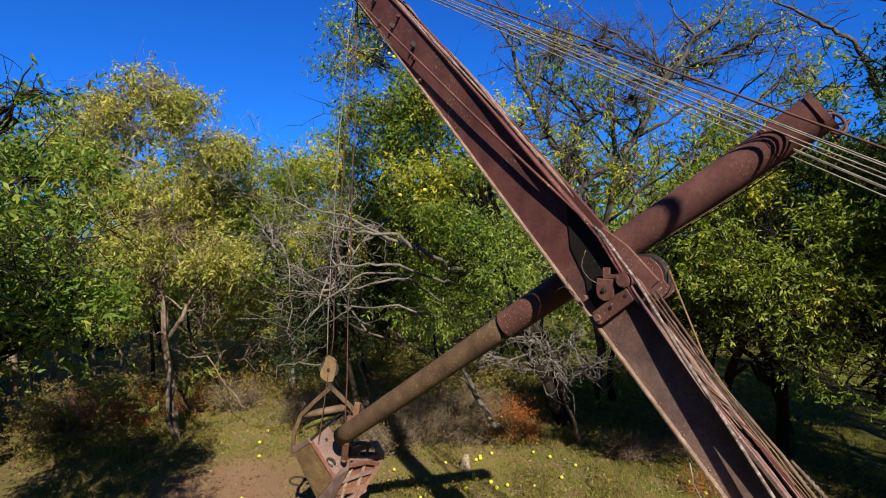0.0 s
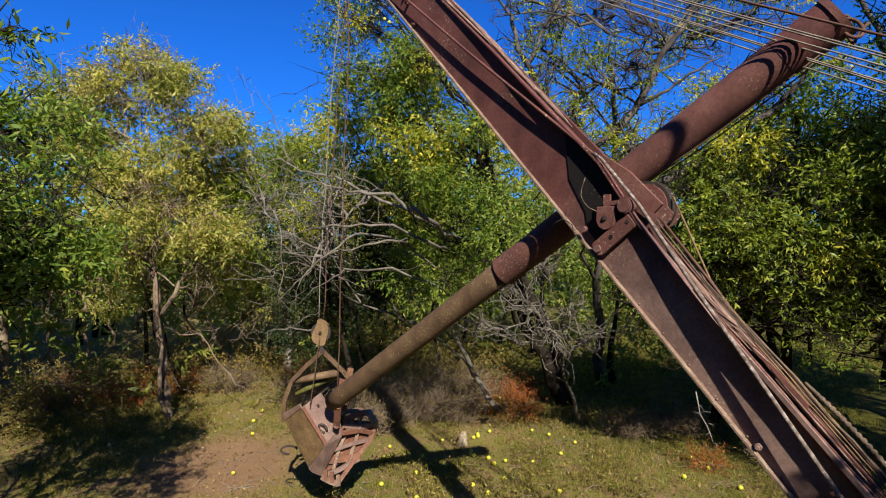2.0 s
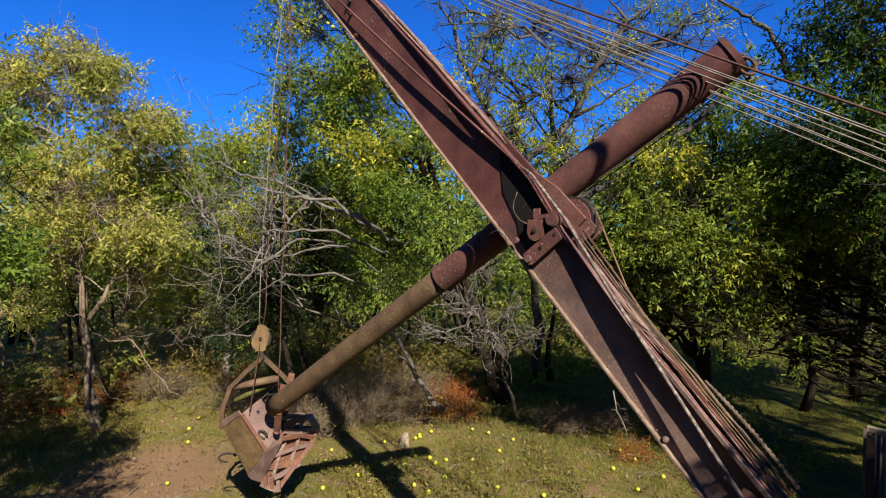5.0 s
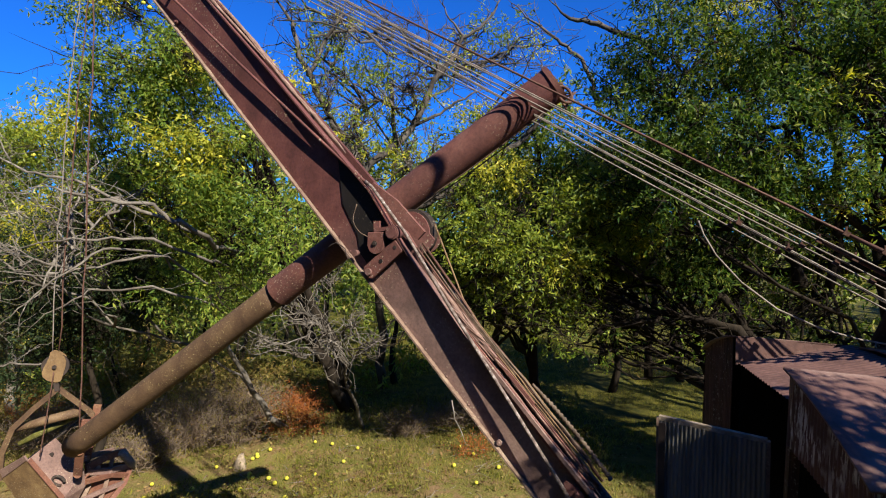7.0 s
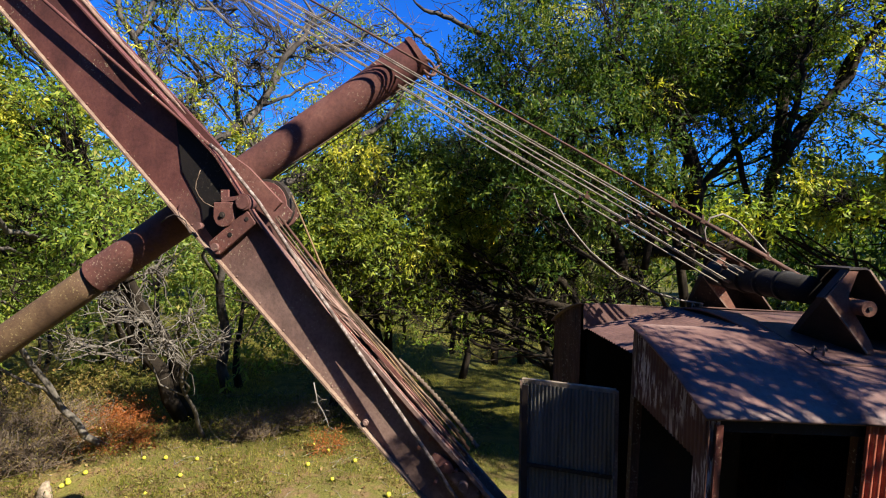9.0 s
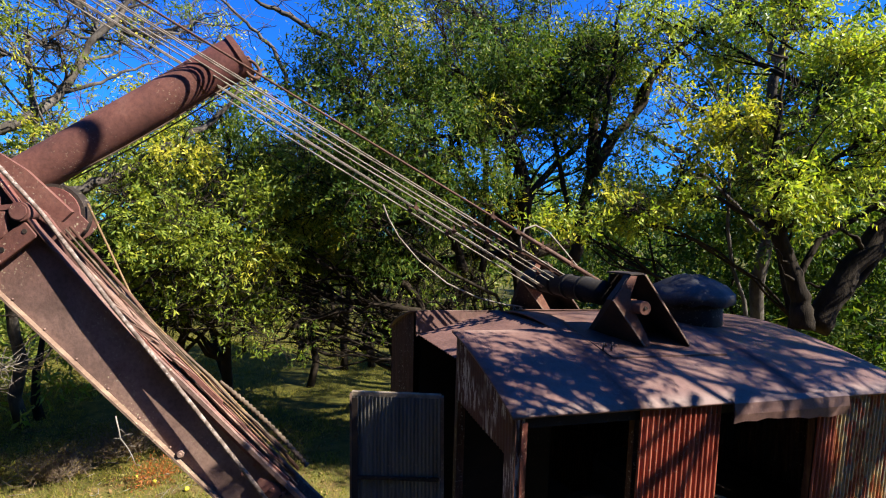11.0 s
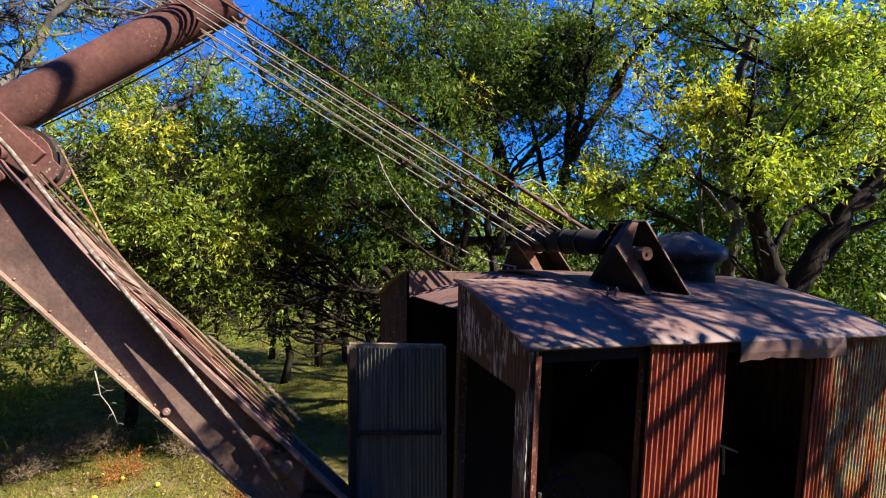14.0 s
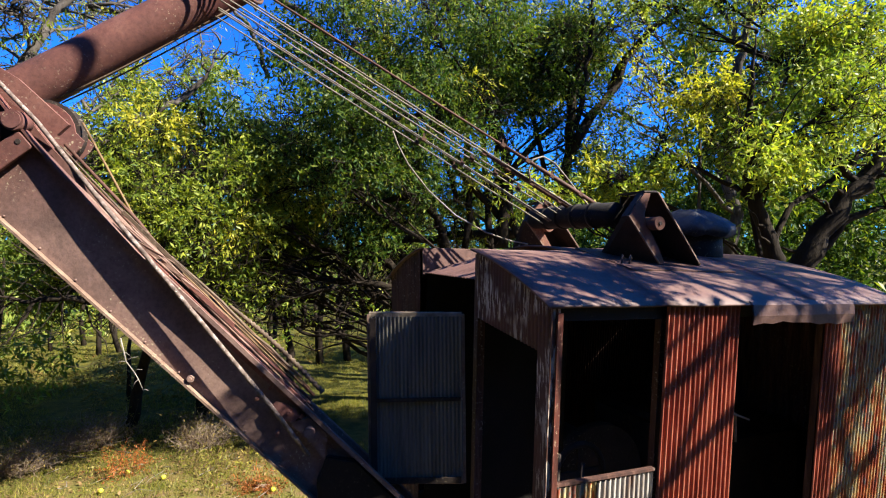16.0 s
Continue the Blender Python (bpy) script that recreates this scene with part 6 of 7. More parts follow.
boughs += [([(6.23, 6.18, 4.17), (5.02, 5.94, 4.54), (4.43, 6.49, 4.94), (4.04, 6.85, 5.04), (3.84, 7.03, 5.21), (3.44, 7.39, 5.11)], 0.026, 0.006), ([(3.98, 7.03, 5.15), (3.78, 7.25, 5.90), (3.56, 7.47, 6.37)], 0.009, 0.003), ([(3.74, 7.79, 5.19), (3.68, 7.88, 5.87), (3.46, 8.10, 6.61)], 0.008, 0.003), ([(6.26, 6.11, 3.11), (4.80, 5.56, 3.65), (4.28, 6.02, 3.65), (3.95, 6.31, 3.39), (3.70, 6.52, 3.08)], 0.018, 0.004)]
boughs += [([(4.08, 6.44, 2.78), (3.78, 6.70, 2.81), (3.55, 6.91, 2.78), (3.51, 6.93, 2.45)], 0.013, 0.004)]
tree("dead_tree", (9.4, 7.6), crown, leafmat=LEAF_FRUIT, barkmat=BARK_DEAD, seed=19, label="dead grey tree with tangled lichen-covered branches", trunk=0.07, density=0.0, twigs=7, shootn=5, thick=1.2, limbs=boughs)
crown = [(5.3, 8.6, 4.0, 0.70), (5.8, 8.2, 3.4, 0.75), (6.2, 8.0, 4.2, 0.65), (5.6, 8.8, 2.8, 0.75), (6.3, 8.3, 3.0, 0.70), (5.0, 9.0, 3.3, 0.65), (5.7, 8.6, 4.7, 0.50), (6.6, 8.2, 3.6, 0.60), (5.2, 9.0, 2.4, 0.60)]
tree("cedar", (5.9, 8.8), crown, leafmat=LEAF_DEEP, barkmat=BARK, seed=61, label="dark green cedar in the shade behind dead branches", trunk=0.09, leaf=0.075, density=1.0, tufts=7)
crown = [(7.0, 5.2, 2.9, 0.50), (7.3, 4.9, 2.6, 0.50), (6.9, 5.5, 3.3, 0.40), (6.6, 5.7, 2.7, 0.40), (7.6, 4.7, 3.0, 0.50), (7.4, 5.2, 3.6, 0.45), (8.0, 4.5, 2.5, 0.40)]
tree("fallen_branches", (10.2, 6.2), crown, leafmat=LEAF_FRUIT, barkmat=BARK_DEAD, seed=20, label="tangle of broken grey branches hanging to the ground", trunk=0.05, density=0.0, twigs=8, shootn=5, thick=1.05)
crown = [(10.2, 1.5, 3.1, 0.60), (10.1, 0.8, 2.7, 0.60), (9.9, 0.0, 3.1, 0.60), (10.0, -0.8, 2.7, 0.60), (10.0, -1.6, 2.9, 0.60), (10.5, 2.0, 3.7, 0.50), (10.1, 1.2, 2.4, 0.40), (10.1, -2.5, 2.9, 0.60), (10.4, -1.0, 3.4, 0.50), (11.0, 0.5, 3.4, 0.50), (10.9, -0.4, 2.4, 0.50), (10.5, -2.3, 3.4, 0.50)]
tree("tangle_tree", (9.97, -3.04), crown, leafmat=LEAF_GREEN, barkmat=BARK, seed=41, label="leafless tangle of low black branches under the trees", trunk=0.08, density=0.22, twigs=22, shootn=6, tufts=3, thick=1.5)
crown = [(13.2, 1.6, 3.2, 0.70), (13.3, 2.4, 2.6, 0.60), (12.1, 1.0, 3.8, 0.80), (11.9, -0.2, 4.0, 0.70), (11.4, 2.9, 3.6, 0.70), (12.5, 3.5, 2.8, 0.70), (11.7, -1.1, 3.5, 0.80), (12.1, -1.9, 3.0, 0.80), (12.0, 1.2, 3.6, 0.80), (12.8, 1.5, 3.7, 0.80), (13.6, 1.0, 4.1, 0.80), (11.8, -0.2, 4.6, 0.80), (12.8, 0.0, 4.8, 0.80), (14.5, 1.5, 4.1, 0.80)]
# the 0.90 clumps are added to shade the lawn beyond
crown += [(14.0, -0.5, 5.0, 0.80), (15.5, 0.5, 4.5, 0.80), (13.4, 2.4, 3.2, 0.70), (9.8, 0.4, 4.8, 0.60), (10.4, 0.2, 4.6, 0.70), (9.5, 1.2, 4.1, 0.50), (12.9, -1.5, 4.4, 0.90), (14.0, -1.0, 4.6, 0.90), (15.0, -1.0, 4.4, 0.90), (13.5, -2.2, 5.0, 0.90), (15.0, -2.4, 5.2, 0.90), (16.0, -1.5, 4.8, 0.90)]
boughs = [([(9.96, -1.30, 1.69), (9.90, -1.20, 2.41), (9.74, -0.99, 2.87), (9.86, -0.37, 2.97), (9.99, 0.35, 3.06), (10.09, 0.86, 3.23), (10.20, 1.45, 3.44), (10.31, 2.01, 3.53)], 0.085, 0.03), ([(9.75, 0.16, 2.94), (9.84, 0.65, 2.80), (9.92, 1.07, 2.72), (9.96, 1.33, 2.40), (10.06, 1.92, 2.08)], 0.06, 0.02), ([(10.07, -1.37, 2.48), (9.99, -0.78, 3.33), (10.07, -0.37, 3.43), (10.17, 0.16, 3.52), (10.28, 0.73, 3.67), (10.35, 1.11, 3.96)], 0.08, 0.02), ([(10.04, 0.62, 3.16), (10.17, 1.27, 3.21), (10.27, 1.87, 2.98), (10.36, 2.33, 3.02), (10.43, 2.75, 2.75)], 0.05, 0.015)]
boughs += [([(10.30, -0.21, 3.07), (10.35, -0.02, 3.91), (10.43, 0.36, 4.40), (10.54, 0.93, 4.54)], 0.05, 0.02), ([(10.01, 1.08, 2.43), (9.92, 0.62, 2.10), (9.84, 0.17, 2.10), (9.75, -0.29, 2.09)], 0.035, 0.012), ([(10.30, 0.92, 2.72), (10.29, 0.93, 2.43), (10.23, 0.64, 2.24)], 0.03, 0.01), ([(10.93, 2.25, 1.97), (10.94, 2.22, 2.77), (10.97, 2.29, 3.26)], 0.04, 0.02)]
boughs += [([(9.82, 1.55, 3.69), (9.76, 1.29, 3.24), (9.75, 1.21, 3.10), (9.70, 0.94, 3.55)], 0.016, 0.006)]
tree("low_tree", (13.0, -1.0), crown, leafmat=LEAF_GREEN, barkmat=BARK, seed=31, label="low dark tree with wide tangled black limbs", trunk=0.15, leaf=0.09, density=0.3, shootn=4, stems=1, limbs=boughs)
crown = [(11.2, 0.6, 5.4, 0.90), (11.6, 1.6, 5.6, 0.90), (12.2, 2.6, 5.4, 0.90), (11.0, -0.6, 5.6, 0.80), (12.4, 0.6, 5.8, 0.90), (12.0, -1.0, 5.6, 0.90), (10.6, 2.4, 6.0, 0.70), (13.0, 1.8, 5.4, 0.90), (11.4, 3.6, 5.8, 0.80), (9.8, 4.0, 4.2, 0.80), (10.3, 3.3, 3.1, 0.70), (10.0, 4.5, 3.3, 0.70), (11.0, 2.4, 3.5, 0.80), (12.0, 1.9, 2.6, 0.70), (11.0, 3.3, 4.8, 0.80), (11.8, 1.4, 4.1, 0.80), (9.6, 5.1, 4.2, 0.70), (10.7, 4.7, 3.2, 0.80), (10.1, 3.4, 4.3, 0.70), (11.5, 4.5, 3.6, 0.80), (11.0, 3.0, 4.6, 0.80), (12.0, 3.6, 4.2, 0.80), (12.4, 5.2, 3.2, 0.70)]
tree("back_tree", (12.5, 3.0), crown, leafmat=LEAF_GREEN, barkmat=BARK, seed=32, label="shaded green tree behind the stick", trunk=0.15, leaf=0.105, density=0.75, shootn=3)
crown = [(3.6, 15.6, 3.1, 1.00), (5.1, 14.2, 2.8, 1.00), (6.2, 13.2, 2.4, 0.90), (2.5, 16.6, 2.8, 1.00), (1.4, 16.2, 3.2, 1.00), (6.7, 11.5, 3.2, 0.90), (1.2, 17.8, 4.1, 1.20)]
boughs = [([(0.96, 16.66, 0.56), (1.00, 16.70, 2.39), (1.13, 16.67, 4.08)], 0.13, 0.09), ([(1.34, 17.66, 0.41), (1.42, 17.67, 2.23), (1.55, 17.64, 4.20)], 0.06, 0.04), ([(1.91, 17.16, 0.71), (1.90, 17.23, 2.23), (2.19, 17.05, 3.89)], 0.05, 0.03), ([(2.68, 16.47, 0.86), (2.61, 16.61, 2.53), (2.94, 16.40, 4.19)], 0.04, 0.03)]
boughs += [([(3.09, 15.44, 1.13), (3.08, 15.53, 2.89)], 0.04, 0.02)]
tree("thicket_tree", (6.0, 15.5), crown, leafmat=LEAF_OLIVE, barkmat=BARK_TAN, seed=33, label="olive thicket tree with many thin pale stems", trunk=0.08, leaf=0.085, density=0.55, shootn=5, stems=2, limbs=boughs)
# out of view: clumps set up-sun of the roof, door and boom foot to shade them
crown = [(2.31, -3.10, 5.78, 0.16), (2.27, -3.04, 5.72, 0.14), (2.20, -3.95, 5.75, 0.18), (2.05, -3.65, 5.75, 0.15), (2.08, -2.98, 5.7, 0.17), (2.02, -3.0, 5.62, 0.17), (2.10, -3.05, 5.82, 0.15), (1.75, -3.10, 5.6, 0.30), (2.00, -3.74, 5.7, 0.17), (2.12, -3.84, 5.72, 0.20), (2.10, -4.08, 5.75, 0.16), (1.95, -3.96, 5.65, 0.15), (2.24, -3.72, 5.75, 0.15)]
tree("shade_tree", (0.9, -4.7), crown, leafmat=LEAF_DARK, barkmat=BARK, seed=22, label="slender unseen tree added to shade the shovel roof, door and boom foot", trunk=0.05, leaf=0.085, density=1.15, twigs=4, shootn=2, thick=0.7, tufts=4)
# out of view; the extra limbs are added to cast bands on panels and stick
crown = [(1.86, -4.95, 6.6, 0.14), (2.48, -6.95, 6.9, 0.40), (1.58, -6.65, 6.9, 0.40), (2.38, -7.75, 6.9, 0.40), (3.08, -7.85, 6.9, 0.40), (1.72, -6.88, 6.1, 0.22), (1.50, -7.35, 6.6, 0.24), (1.67, -6.30, 6.9, 0.30), (2.30, -6.10, 6.9, 0.30), (2.25, -6.83, 7.2, 0.50), (1.71, -7.12, 7.6, 0.50)]
tree("shade_tree", (1.8, -8.4), crown, leafmat=LEAF_DARK, barkmat=BARK, seed=21, label="tall green tree whose shade dapples the shovel roof", trunk=0.17, leaf=0.085, density=1.1, tufts=4, extra=[((1.60, -6.40, 7.0), (2.60, -3.40, 6.2), 0.055), ((2.60, -3.40, 6.2), (2.79, -1.84, 6.63), 0.04), ((2.79, -1.84, 6.63), (2.93, -0.54, 8.15), 0.04), ((1.52, -6.50, 8.0), (1.48, -4.47, 4.3), 0.035), ((1.63, -7.23, 7.4), (1.59, -5.93, 5.2), 0.03), ((1.72, -7.82, 7.5), (1.70, -6.91, 5.6), 0.03), ((1.64, -5.77, 6.39), (1.61, -4.45, 5.51), 0.055), ((1.50, -5.82, 5.99), (1.53, -4.78, 5.23), 0.05), ((1.65, -5.12, 6.18), (1.74, -4.33, 5.55), 0.03), ((1.76, -7.31, 6.24), (1.74, -6.03, 5.24), 0.06), ((1.64, -7.44, 5.74), (1.67, -6.40, 5.08), 0.05)])


crown = [(10.4, -8.9, 9.3, 0.60), (11.2, -7.9, 9.2, 0.60), (9.9, -8.3, 8.7, 0.60), (10.9, -8.6, 6.6, 0.50), (10.08, -5.24, 7.56, 0.42), (10.23, -4.96, 8.23, 0.45), (9.86, -5.64, 6.71, 0.45), (10.4, -5.35, 6.3, 0.45), (9.89, -5.59, 8.04, 0.40)]
boughs = [([(10.85, -8.42, 0.2), (10.84, -8.43, 5.18), (10.82, -8.46, 6.52), (10.73, -8.57, 7.71), (10.59, -8.74, 8.50), (10.47, -8.87, 9.29)], 0.14, 0.07), ([(10.74, -8.55, 7.83), (10.90, -8.36, 8.60), (11.07, -8.14, 9.01), (11.27, -7.87, 9.20)], 0.06, 0.03), ([(10.60, -7.00, 8.0), (10.51, -7.21, 8.29), (10.09, -7.77, 8.25), (9.35, -8.61, 8.01)], 0.03, 0.015)]
tree("slender_tree", (10.85, -8.42), crown, leafmat=LEAF_LIME, barkmat=BARK_TWIG, seed=51, label="tall slender grey tree with thin yellowing crown", trunk=0.06, leaf=0.09, density=0.5, twigs=20, tufts=4, gold=0.3, limbs=boughs)


# high canopy added behind the dark tree to throw shade on the meadow
crown = [(11.6, -5.6, 7.4, 0.90), (12.8, -5.2, 8.0, 0.95), (14.0, -5.4, 7.6, 0.95), (15.2, -5.0, 7.8, 0.95), (11.4, -3.9, 7.8, 0.85), (12.6, -3.6, 7.2, 0.95), (13.8, -3.8, 8.2, 0.95), (15.0, -3.4, 7.4, 0.95), (16.2, -3.9, 7.9, 0.95), (11.8, -2.2, 7.3, 0.85), (13.0, -2.0, 8.0, 0.95), (14.3, -2.3, 7.4, 0.95), (15.6, -1.9, 8.0, 0.95), (13.7, -0.6, 6.0, 0.80), (15.0, -0.7, 6.2, 0.85), (16.4, -0.5, 6.4, 0.90)]
tree("tall_tree", (13.6, -4.2), crown, leafmat=LEAF_DARK, barkmat=BARK, seed=71, label="tall spreading green tree added to shade the meadow", trunk=0.16, leaf=0.15, density=0.36, twigs=5, shootn=2, tufts=6)


def woods():
    """The wood all round: many crowns in a wide ring, thinner where the sky shows."""
    rng = np.random.default_rng(77)
    bright, dim, evergreen = [], [], []

    def add(to, at, r, n, leaf, spread):
        pts, dirs, sz, sb, sd = sprigs(np.array(at), r, n, rng, leaf=leaf, spread=spread)
        to.append(leaves_mesh(pts, dirs, sz, rng))

    def join(name, some, mat, label):
        vs, fs, off = [], [], 0
        for v, f in some:
            vs.append(v)
            fs.append(f + off)
            off += len(v)
        tagged(mesh_from(name, np.concatenate(vs), np.concatenate(fs), mat), label, "woods", kind="stuff")

    for k in range(900):
        ang = radians(rng.uniform(-8, 150))          # clockwise from +y
        dist = rng.uniform(15, 30)
        x, y = 0.6 + dist * math.sin(ang), -0.2 + dist * math.cos(ang)
        top = 5.2 + 0.06 * dist + 1.2 * math.sin(ang * 3 + 1) + rng.normal(0, 0.5)
        deg = math.degrees(ang)
        if deg < 36:
            top = 4.4 + 0.12 * dist + (1.2 if deg < 14 else 0)
        elif deg > 44:
            top = 4.0 + (0.19 if deg < 74 else 0.29 if deg < 104 else 0.09) * dist
        z = 0.6 + (top - 0.6) * rng.random() ** 0.85
        if 66 < deg < 108 and dist < 24:                 # an open meadow lies behind the near trees
            continue
        r = rng.uniform(0.9, 1.7)
        big = 0.2 if dist < 21 else 0.3
        # crowns past 108 degrees get darker leaves, standing for the shade there
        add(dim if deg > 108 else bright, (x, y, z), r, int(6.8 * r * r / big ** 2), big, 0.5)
    for k in range(300):                                 # the far edge of the wood, closed to the ground
        ang = radians(rng.uniform(-15, 160))
        dist = rng.uniform(31, 40)
        add(dim if ang > 1.88 else bright, (dist * math.sin(ang), dist * math.cos(ang), rng.uniform(0.5, 8 if ang > 0.7 else 5)), 2.2, 110, 0.76, 0.9)
    for k in range(90):                                  # tall wood added to the south to cast shade over the far trees
        x, y = rng.uniform(9.8, 14), rng.uniform(-13.0, -8.6)
        add(dim, (x, y, 0.8 + 8.6 * rng.random() ** 0.8), rng.uniform(0.8, 1.5), 380, 0.19, 0.5)
    for k in range(680):                                 # unseen wood added behind and beside the clearing to hold back sky light
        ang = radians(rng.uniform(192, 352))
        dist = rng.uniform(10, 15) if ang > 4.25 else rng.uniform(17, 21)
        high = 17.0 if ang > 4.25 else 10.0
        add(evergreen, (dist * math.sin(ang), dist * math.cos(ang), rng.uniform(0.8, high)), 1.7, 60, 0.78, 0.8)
    for k in range(220):                                 # unseen trees added close to the south-west and west to keep the ground there in shade
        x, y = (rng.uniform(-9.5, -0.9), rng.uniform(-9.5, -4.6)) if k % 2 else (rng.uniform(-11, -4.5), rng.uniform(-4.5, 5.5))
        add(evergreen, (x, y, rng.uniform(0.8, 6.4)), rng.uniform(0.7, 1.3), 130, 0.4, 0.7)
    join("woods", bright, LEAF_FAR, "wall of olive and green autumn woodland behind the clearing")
    join("south_woods", dim, LEAF_DARK, "tall green wood past the rear of the shovel, leaves darkened for shade")
    join("unseen_woods", evergreen, LEAF_DEEP, "unseen dark wood added round the clearing to hold back light")
    bm = bmesh.new()
    for k in range(90):
        ang = radians(rng.uniform(-8, 150))
        dist = rng.uniform(14, 30)
        x, y = 0.6 + dist * math.sin(ang), -0.2 + dist * math.cos(ang)
        h = rng.uniform(3, 7)
        limb(bm, (x, y, -0.1), (x + rng.normal(0, 0.6), y + rng.normal(0, 0.6), h), rng.uniform(0.05, 0.14), 0.02, rng, 0.12, 6, 7)
    ob = part("wood_trunks", bm, BARK)
    tagged(ob, "thin dark trunks standing in the woodland", "woods", kind="stuff")


woods()


def undergrowth():
    rng = np.random.default_rng(15)
    vs, fs, off = [], [], 0
    spots = [(rng.uniform(-2, 12), rng.uniform(12.5, 17), rng.uniform(0.4, 1.1)) for k in range(46)]
    spots += [(rng.uniform(7.5, 13), rng.uniform(7.5, 13), rng.uniform(0.3, 0.8)) for k in range(26)]
    spots += [(rng.uniform(13, 18), rng.uniform(1, 9), rng.uniform(0.3, 0.7)) for k in range(14)]
    for x, y, r in spots:
        pts, dirs, sz, sb, sd = sprigs(np.array((x, y, 0.55 * r)), r, int(700 * r), rng, flat=0.85, leaf=0.09, spread=0.3)
        pts[:, 2] = np.maximum(pts[:, 2], 0.02)
        v, f = leaves_mesh(pts, dirs, sz, rng, 0.2)
        vs.append(v)
        fs.append(f + off)
        off += len(v)
    ob = mesh_from("undergrowth", np.concatenate(vs), np.concatenate(fs), BRUSH)
    tagged(ob, "dry brown and olive brush along the edge of the clearing", "brush", kind="stuff")


undergrowth()


def dry_shrub(at, r, h, seed, label):
    """A bush of thin dry stems with few leaves."""
    rng = np.random.default_rng(seed)
    z = height(*at)
    n = 220
    st = np.stack([rng.normal(at[0], 0.22 * r, n), rng.normal(at[1], 0.22 * r, n), np.full(n, z)], 1)
    en = st + np.stack([rng.normal(0, 0.5 * r, n), rng.normal(0, 0.5 * r, n), h * (0.35 + 0.65 * rng.random(n))], 1)
    v, f = thin_twigs(st, en, 0.007, rng)
    m = st + (en - st) * rng.uniform(0.4, 0.9, (n, 1))
    k = 4
    a = np.repeat(m, k, 0)
    b = a + rng.normal(0, 0.16, (n * k, 3)) + np.array([0, 0, 0.05])
    v2, f2 = thin_twigs(a, b, 0.0035, rng)
    root = anchor("dry_shrub", (at[0], at[1], z), label, "shrub", "dry shrubs")
    mesh_from("stem_mass", np.concatenate([v, v2]), np.concatenate([f, f2 + len(v)]), BARK_TAN, root)["kind"] = "stuff"
    lp = np.concatenate([b, en])
    v, f = leaves_mesh(lp, rng.normal(0, 1, lp.shape), rng.uniform(0.03, 0.07, len(lp)), rng)
    mesh_from("leafage", v, f, BRUSH, root)["kind"] = "stuff"


for at, r, h, sd in (((7.9, 8.9), 1.0, 1.1, 1), ((8.7, 9.3), 1.0, 1.2, 2), ((7.3, 9.8), 0.9, 1.0, 3), ((8.4, 8.2), 0.7, 0.7, 4), ((6.9, 8.9), 0.8, 0.8, 14), ((8.9, 8.6), 0.9, 0.8, 15), ((6.6, 11.4), 1.0, 0.9, 5), ((5.4, 13.6), 0.8, 0.8, 6), ((9.6, 8.9), 0.9, 1.0, 8), ((2.0, 15.4), 1.0, 1.0, 9), ((11.4, 4.6), 0.7, 0.5, 11), ((10.4, 5.2), 0.6, 0.45, 12), ((10.9, 2.6), 0.6, 0.5, 13)):
    dry_shrub(at, r, h, sd, "tangle of thin dry brown stems in the grass")


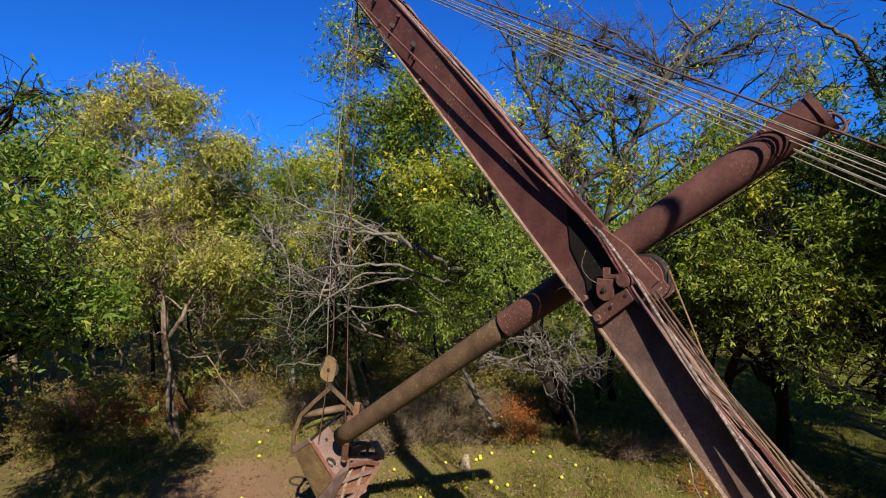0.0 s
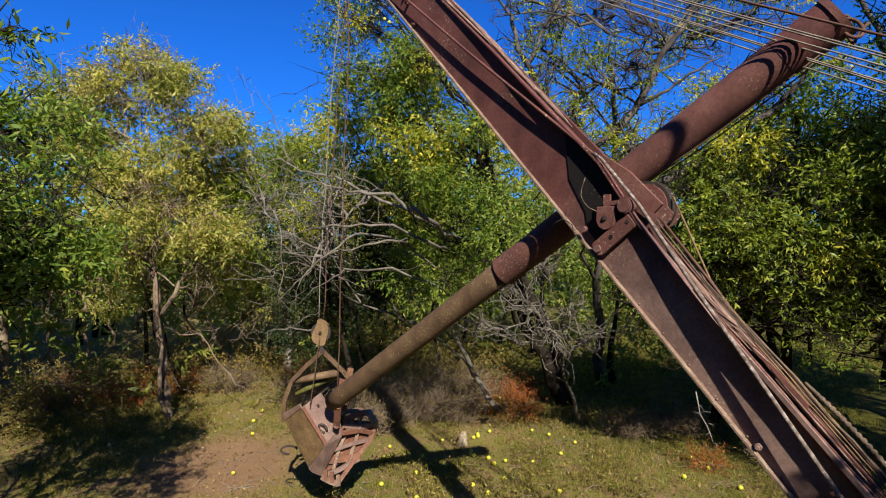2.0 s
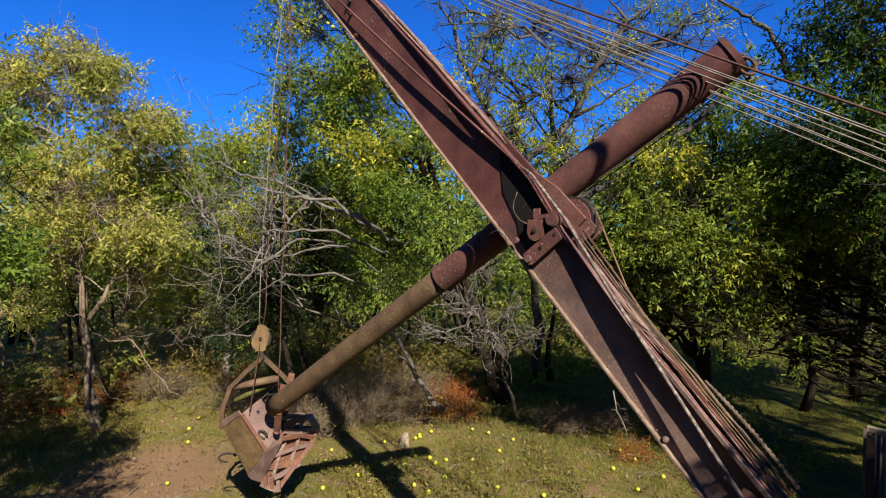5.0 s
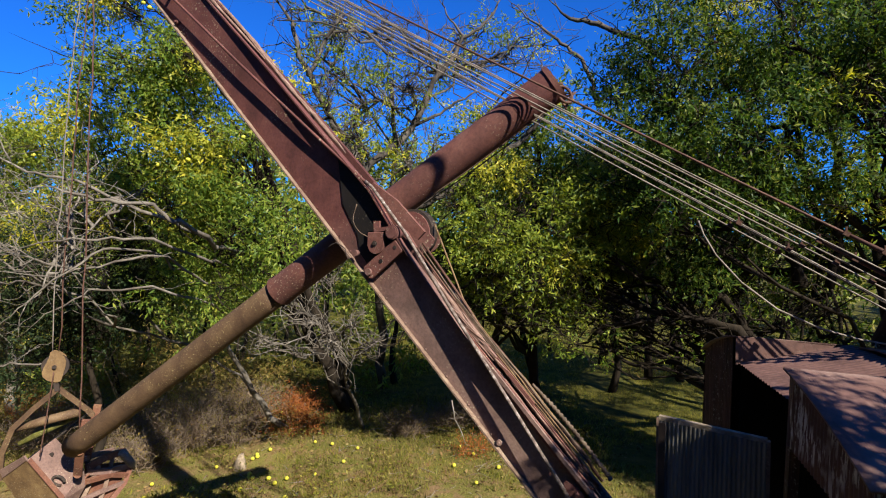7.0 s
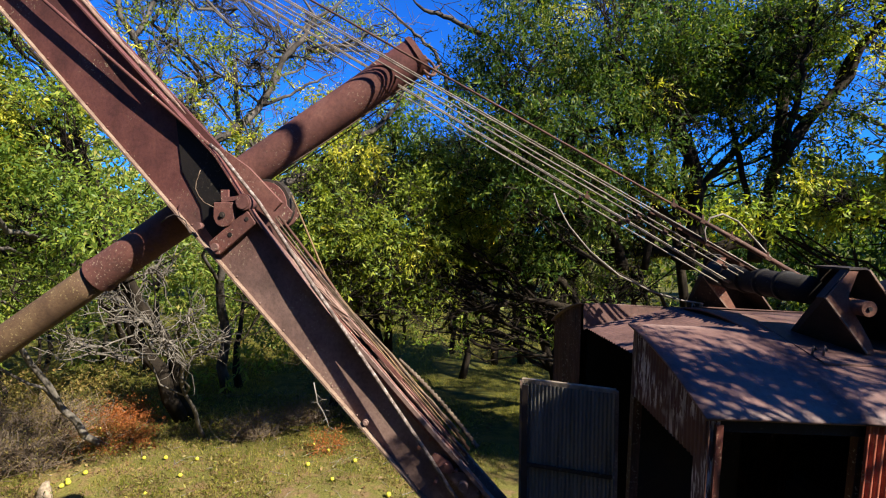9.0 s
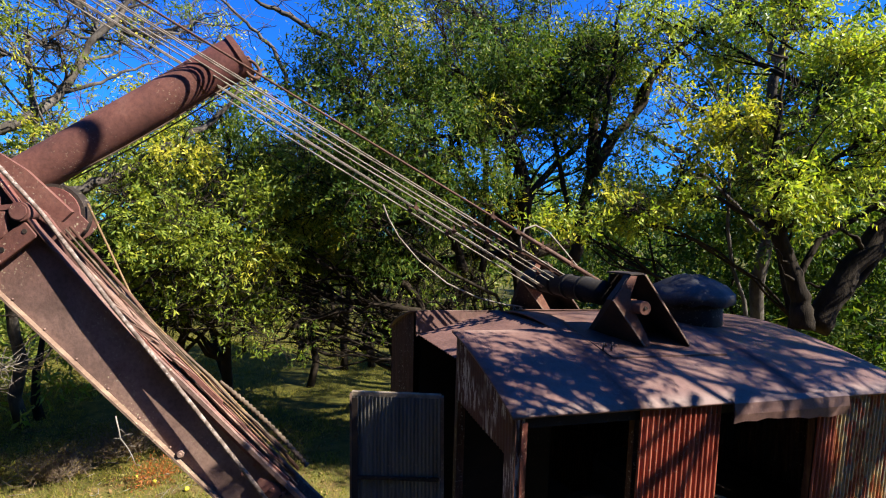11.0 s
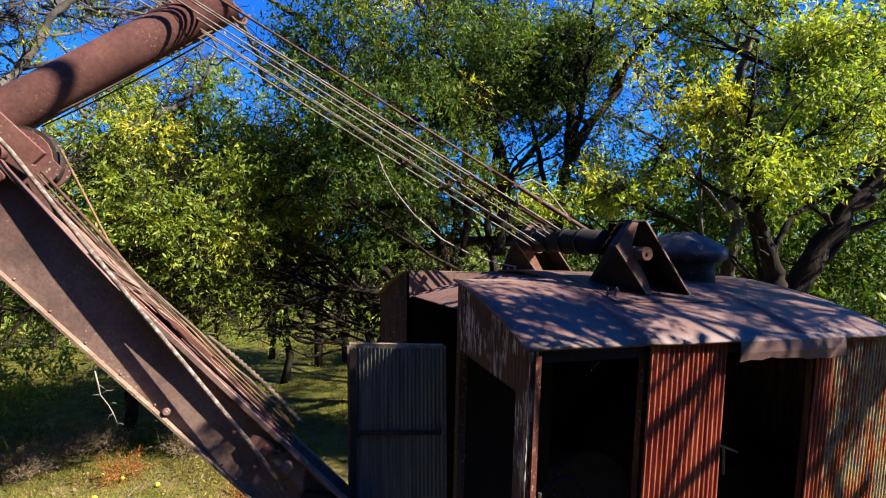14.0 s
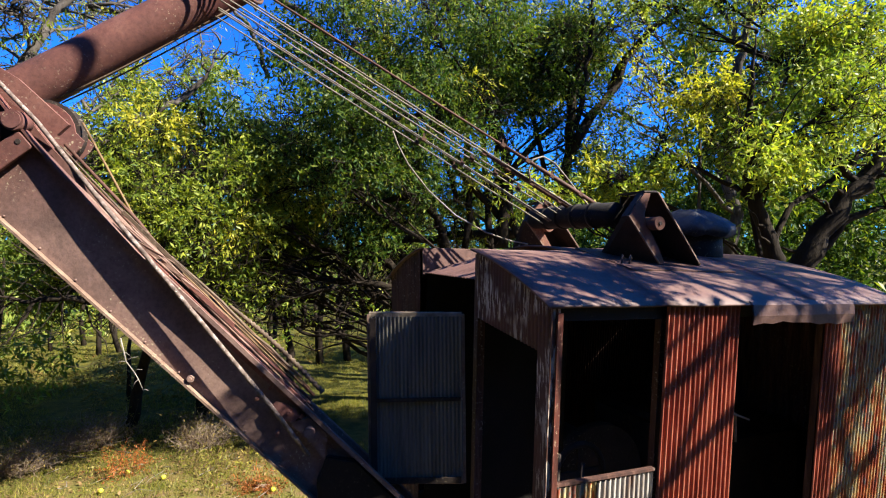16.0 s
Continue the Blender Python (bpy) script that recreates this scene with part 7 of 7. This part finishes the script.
def grass():
    rng = np.random.default_rng(9)
    n = 240000
    x, y = 1.0 + 21 * rng.random(n) ** 1.35, rng.uniform(-2.0, 14.5, n)
    keep = np.array([noise.noise(Vector((a * 0.7, b * 0.7, 0.3))) > -0.25 for a, b in zip(x, y)]) & (np.hypot(x - 3.7, y - 9.3) > 0.9 + 0.8 * rng.random(n))
    x, y = x[keep], y[keep]
    n = len(x)
    z = np.array([height(a, b) for a, b in zip(x, y)])
    h = rng.uniform(0.02, 0.09, n) * (1 + 0.9 * (rng.random(n) > 0.93)) * np.array([0.7 + 1.5 * max(0.0, noise.noise(Vector((a * 1.6, b * 1.6, 5.0)))) for a, b in zip(x, y)])
    a = rng.uniform(0, 6.283, n)
    lean = rng.normal(0, 0.5, (n, 2)) * h[:, None]
    w = 0.006
    p = np.stack([x, y, z], 1)
    s = np.stack([np.cos(a), np.sin(a), 0 * a], 1) * w
    tip = p + np.concatenate([lean, h[:, None]], 1)
    v = np.stack([p - s, p + s, tip], 1).reshape(-1, 3)
    ob = mesh_from("grass", v, np.arange(n * 3).reshape(-1, 3), BLADE)
    tagged(ob, "short dry green and straw-coloured grass", "grass", kind="stuff")
    k = 34000                                            # taller weeds and straw in patches
    wx, wy = rng.uniform(2.5, 13, k), rng.uniform(1.0, 12.5, k)
    keep = np.array([noise.noise(Vector((a * 1.1, b * 1.1, 9.3))) > 0.08 for a, b in zip(wx, wy)]) & (np.hypot(wx - 3.7, wy - 9.3) > 1.9)
    wx, wy = wx[keep], wy[keep]
    k = len(wx)
    p = np.stack([wx, wy, [height(a, b) for a, b in zip(wx, wy)]], 1)
    hh = rng.uniform(0.06, 0.24, k)
    v, f = thin_twigs(p, p + np.stack([rng.normal(0, 0.3, k) * hh, rng.normal(0, 0.3, k) * hh, hh], 1), 0.003, rng)
    lp = p + np.stack([rng.normal(0, 0.02, k), rng.normal(0, 0.02, k), hh * rng.uniform(0.3, 1.0, k)], 1)
    v2, f2 = leaves_mesh(lp, rng.normal(0, 1, (k, 3)) + np.array([0, 0, 0.6]), rng.uniform(0.035, 0.10, k), rng, 0.1, 0.3)
    ob = mesh_from("weed_stalks", v, f, LITTER)
    tagged(ob, "thin straw-coloured weed stalks in patches", "weeds", kind="stuff")
    ob = mesh_from("weed_leaves", v2, f2, BLADE)
    tagged(ob, "small green and straw weed leaves in patches", "weeds", kind="stuff")
    k = 420                                              # dead twigs on the ground
    a = np.stack([rng.uniform(2, 13, k), rng.uniform(1, 13, k), np.zeros(k)], 1)
    a[:, 2] = [height(q[0], q[1]) + 0.02 for q in a]
    ang, ln = rng.uniform(0, 6.28, k), rng.uniform(0.12, 0.6, k)
    b = a + np.stack([np.cos(ang) * ln, np.sin(ang) * ln, rng.uniform(0.0, 0.08, k)], 1)
    v, f = thin_twigs(a, b, 0.006, rng)
    ob = mesh_from("fallen_twigs", v, f, BARK_GREY)
    tagged(ob, "pale dead twigs lying in the grass", "twigs", kind="stuff")
    m = 16000
    q = np.stack([rng.uniform(0.5, 13, m), rng.uniform(0.5, 15, m), np.zeros(m)], 1)
    q[:, 2] = [height(a, b) + 0.012 for a, b in q[:, :2]]
    d = rng.normal(0, 1, (m, 3)) * np.array([1, 1, 0.25])
    v, f = leaves_mesh(q, d, rng.uniform(0.03, 0.08, m), rng, 0.0, 0.55)
    ob = mesh_from("leaf_litter", v, f, LITTER)
    tagged(ob, "scattered brown and tan fallen leaves", "leaves", kind="stuff")


grass()


def brush_pile(at, r, seed, flat=0.6):
    """A heap of dead cedar boughs gone orange."""
    rng = np.random.default_rng(seed)
    root = anchor("dead_brush_pile", (at[0], at[1], height(*at)), "heap of dead rust-orange cedar boughs on the grass", "brush pile", "dead brush piles")
    pts, dirs, sz, sb, sd = sprigs(np.array((at[0], at[1], r * 0.3)), r, int(6800 * r), rng, flat, 12, 0.06, 0.3)
    pts[:, 2] = np.maximum(pts[:, 2], 0.02)
    v, f = leaves_mesh(pts, dirs, sz, rng, 0.2, 0.2)
    mesh_from("foliage", v, f, NEEDLE_RUST, root)["kind"] = "stuff"
    bm = bmesh.new()
    for k in range(8):
        a = rng.uniform(0, 6.28)
        limb(bm, (at[0], at[1], 0.05), (at[0] + r * math.cos(a), at[1] + r * math.sin(a), rng.uniform(0.05, 0.5) * r), 0.02, 0.006, rng, 0.2, 5, 5)
    part("boughs", bm, BARK_TAN, root)


for at, r, s in (((9.6, 7.75), 0.66, 1), ((10.0, 3.5), 0.24, 2), ((9.5, 7.3), 0.35, 3), ((7.0, 13.0), 0.5, 4), ((3.3, 14.8), 0.6, 7), ((4.6, 14.5), 0.5, 8), ((2.2, 15.6), 0.6, 9), ((8.9, 1.3), 0.16, 5), ((10.6, 8.3), 0.4, 6)):
    brush_pile(at, r, s)


def pale_stump():
    bm = bmesh.new()
    rng = random.Random(2)
    c = Vector((7.55, 7.17, height(7.55, 7.17) - 0.03))
    tube(bm, [c + Vector((0, 0, 0.0)), c + Vector((0.02, 0, 0.1)), c + Vector((0.05, 0.02, 0.2)), c + Vector((0.08, 0.02, 0.27))], [0.14, 0.11, 0.08, 0.03], 9)
    for v in bm.verts:
        v.co += Vector((rng.uniform(-1, 1), rng.uniform(-1, 1), rng.uniform(-1, 1))) * 0.02
    ob = part("stump", bm, PALE)
    tagged(ob, "small pale broken stump in the grass", "stump")


pale_stump()


def fallen_apples():
    rng = random.Random(31)
    spots = [(rng.gauss(7.2, 0.7), rng.gauss(6.0, 0.9)) for k in range(16)] + [(rng.uniform(5.2, 11.5), rng.uniform(2.2, 8.5)) for k in range(40)]
    spots += [(3.71, 8.81), (4.6, 10.2), (4.9, 10.9), (3.2, 11.2), (5.3, 11.4), (8.75, 1.08), (8.4, 1.9), (7.4, 2.6)]
    for x, y in spots:
        ob = hedge_apple((x, y, height(x, y) + 0.05))
        tagged(ob, "yellow-green hedge apple fallen in the grass", "hedge apple", "fallen hedge apples")


fallen_apples()
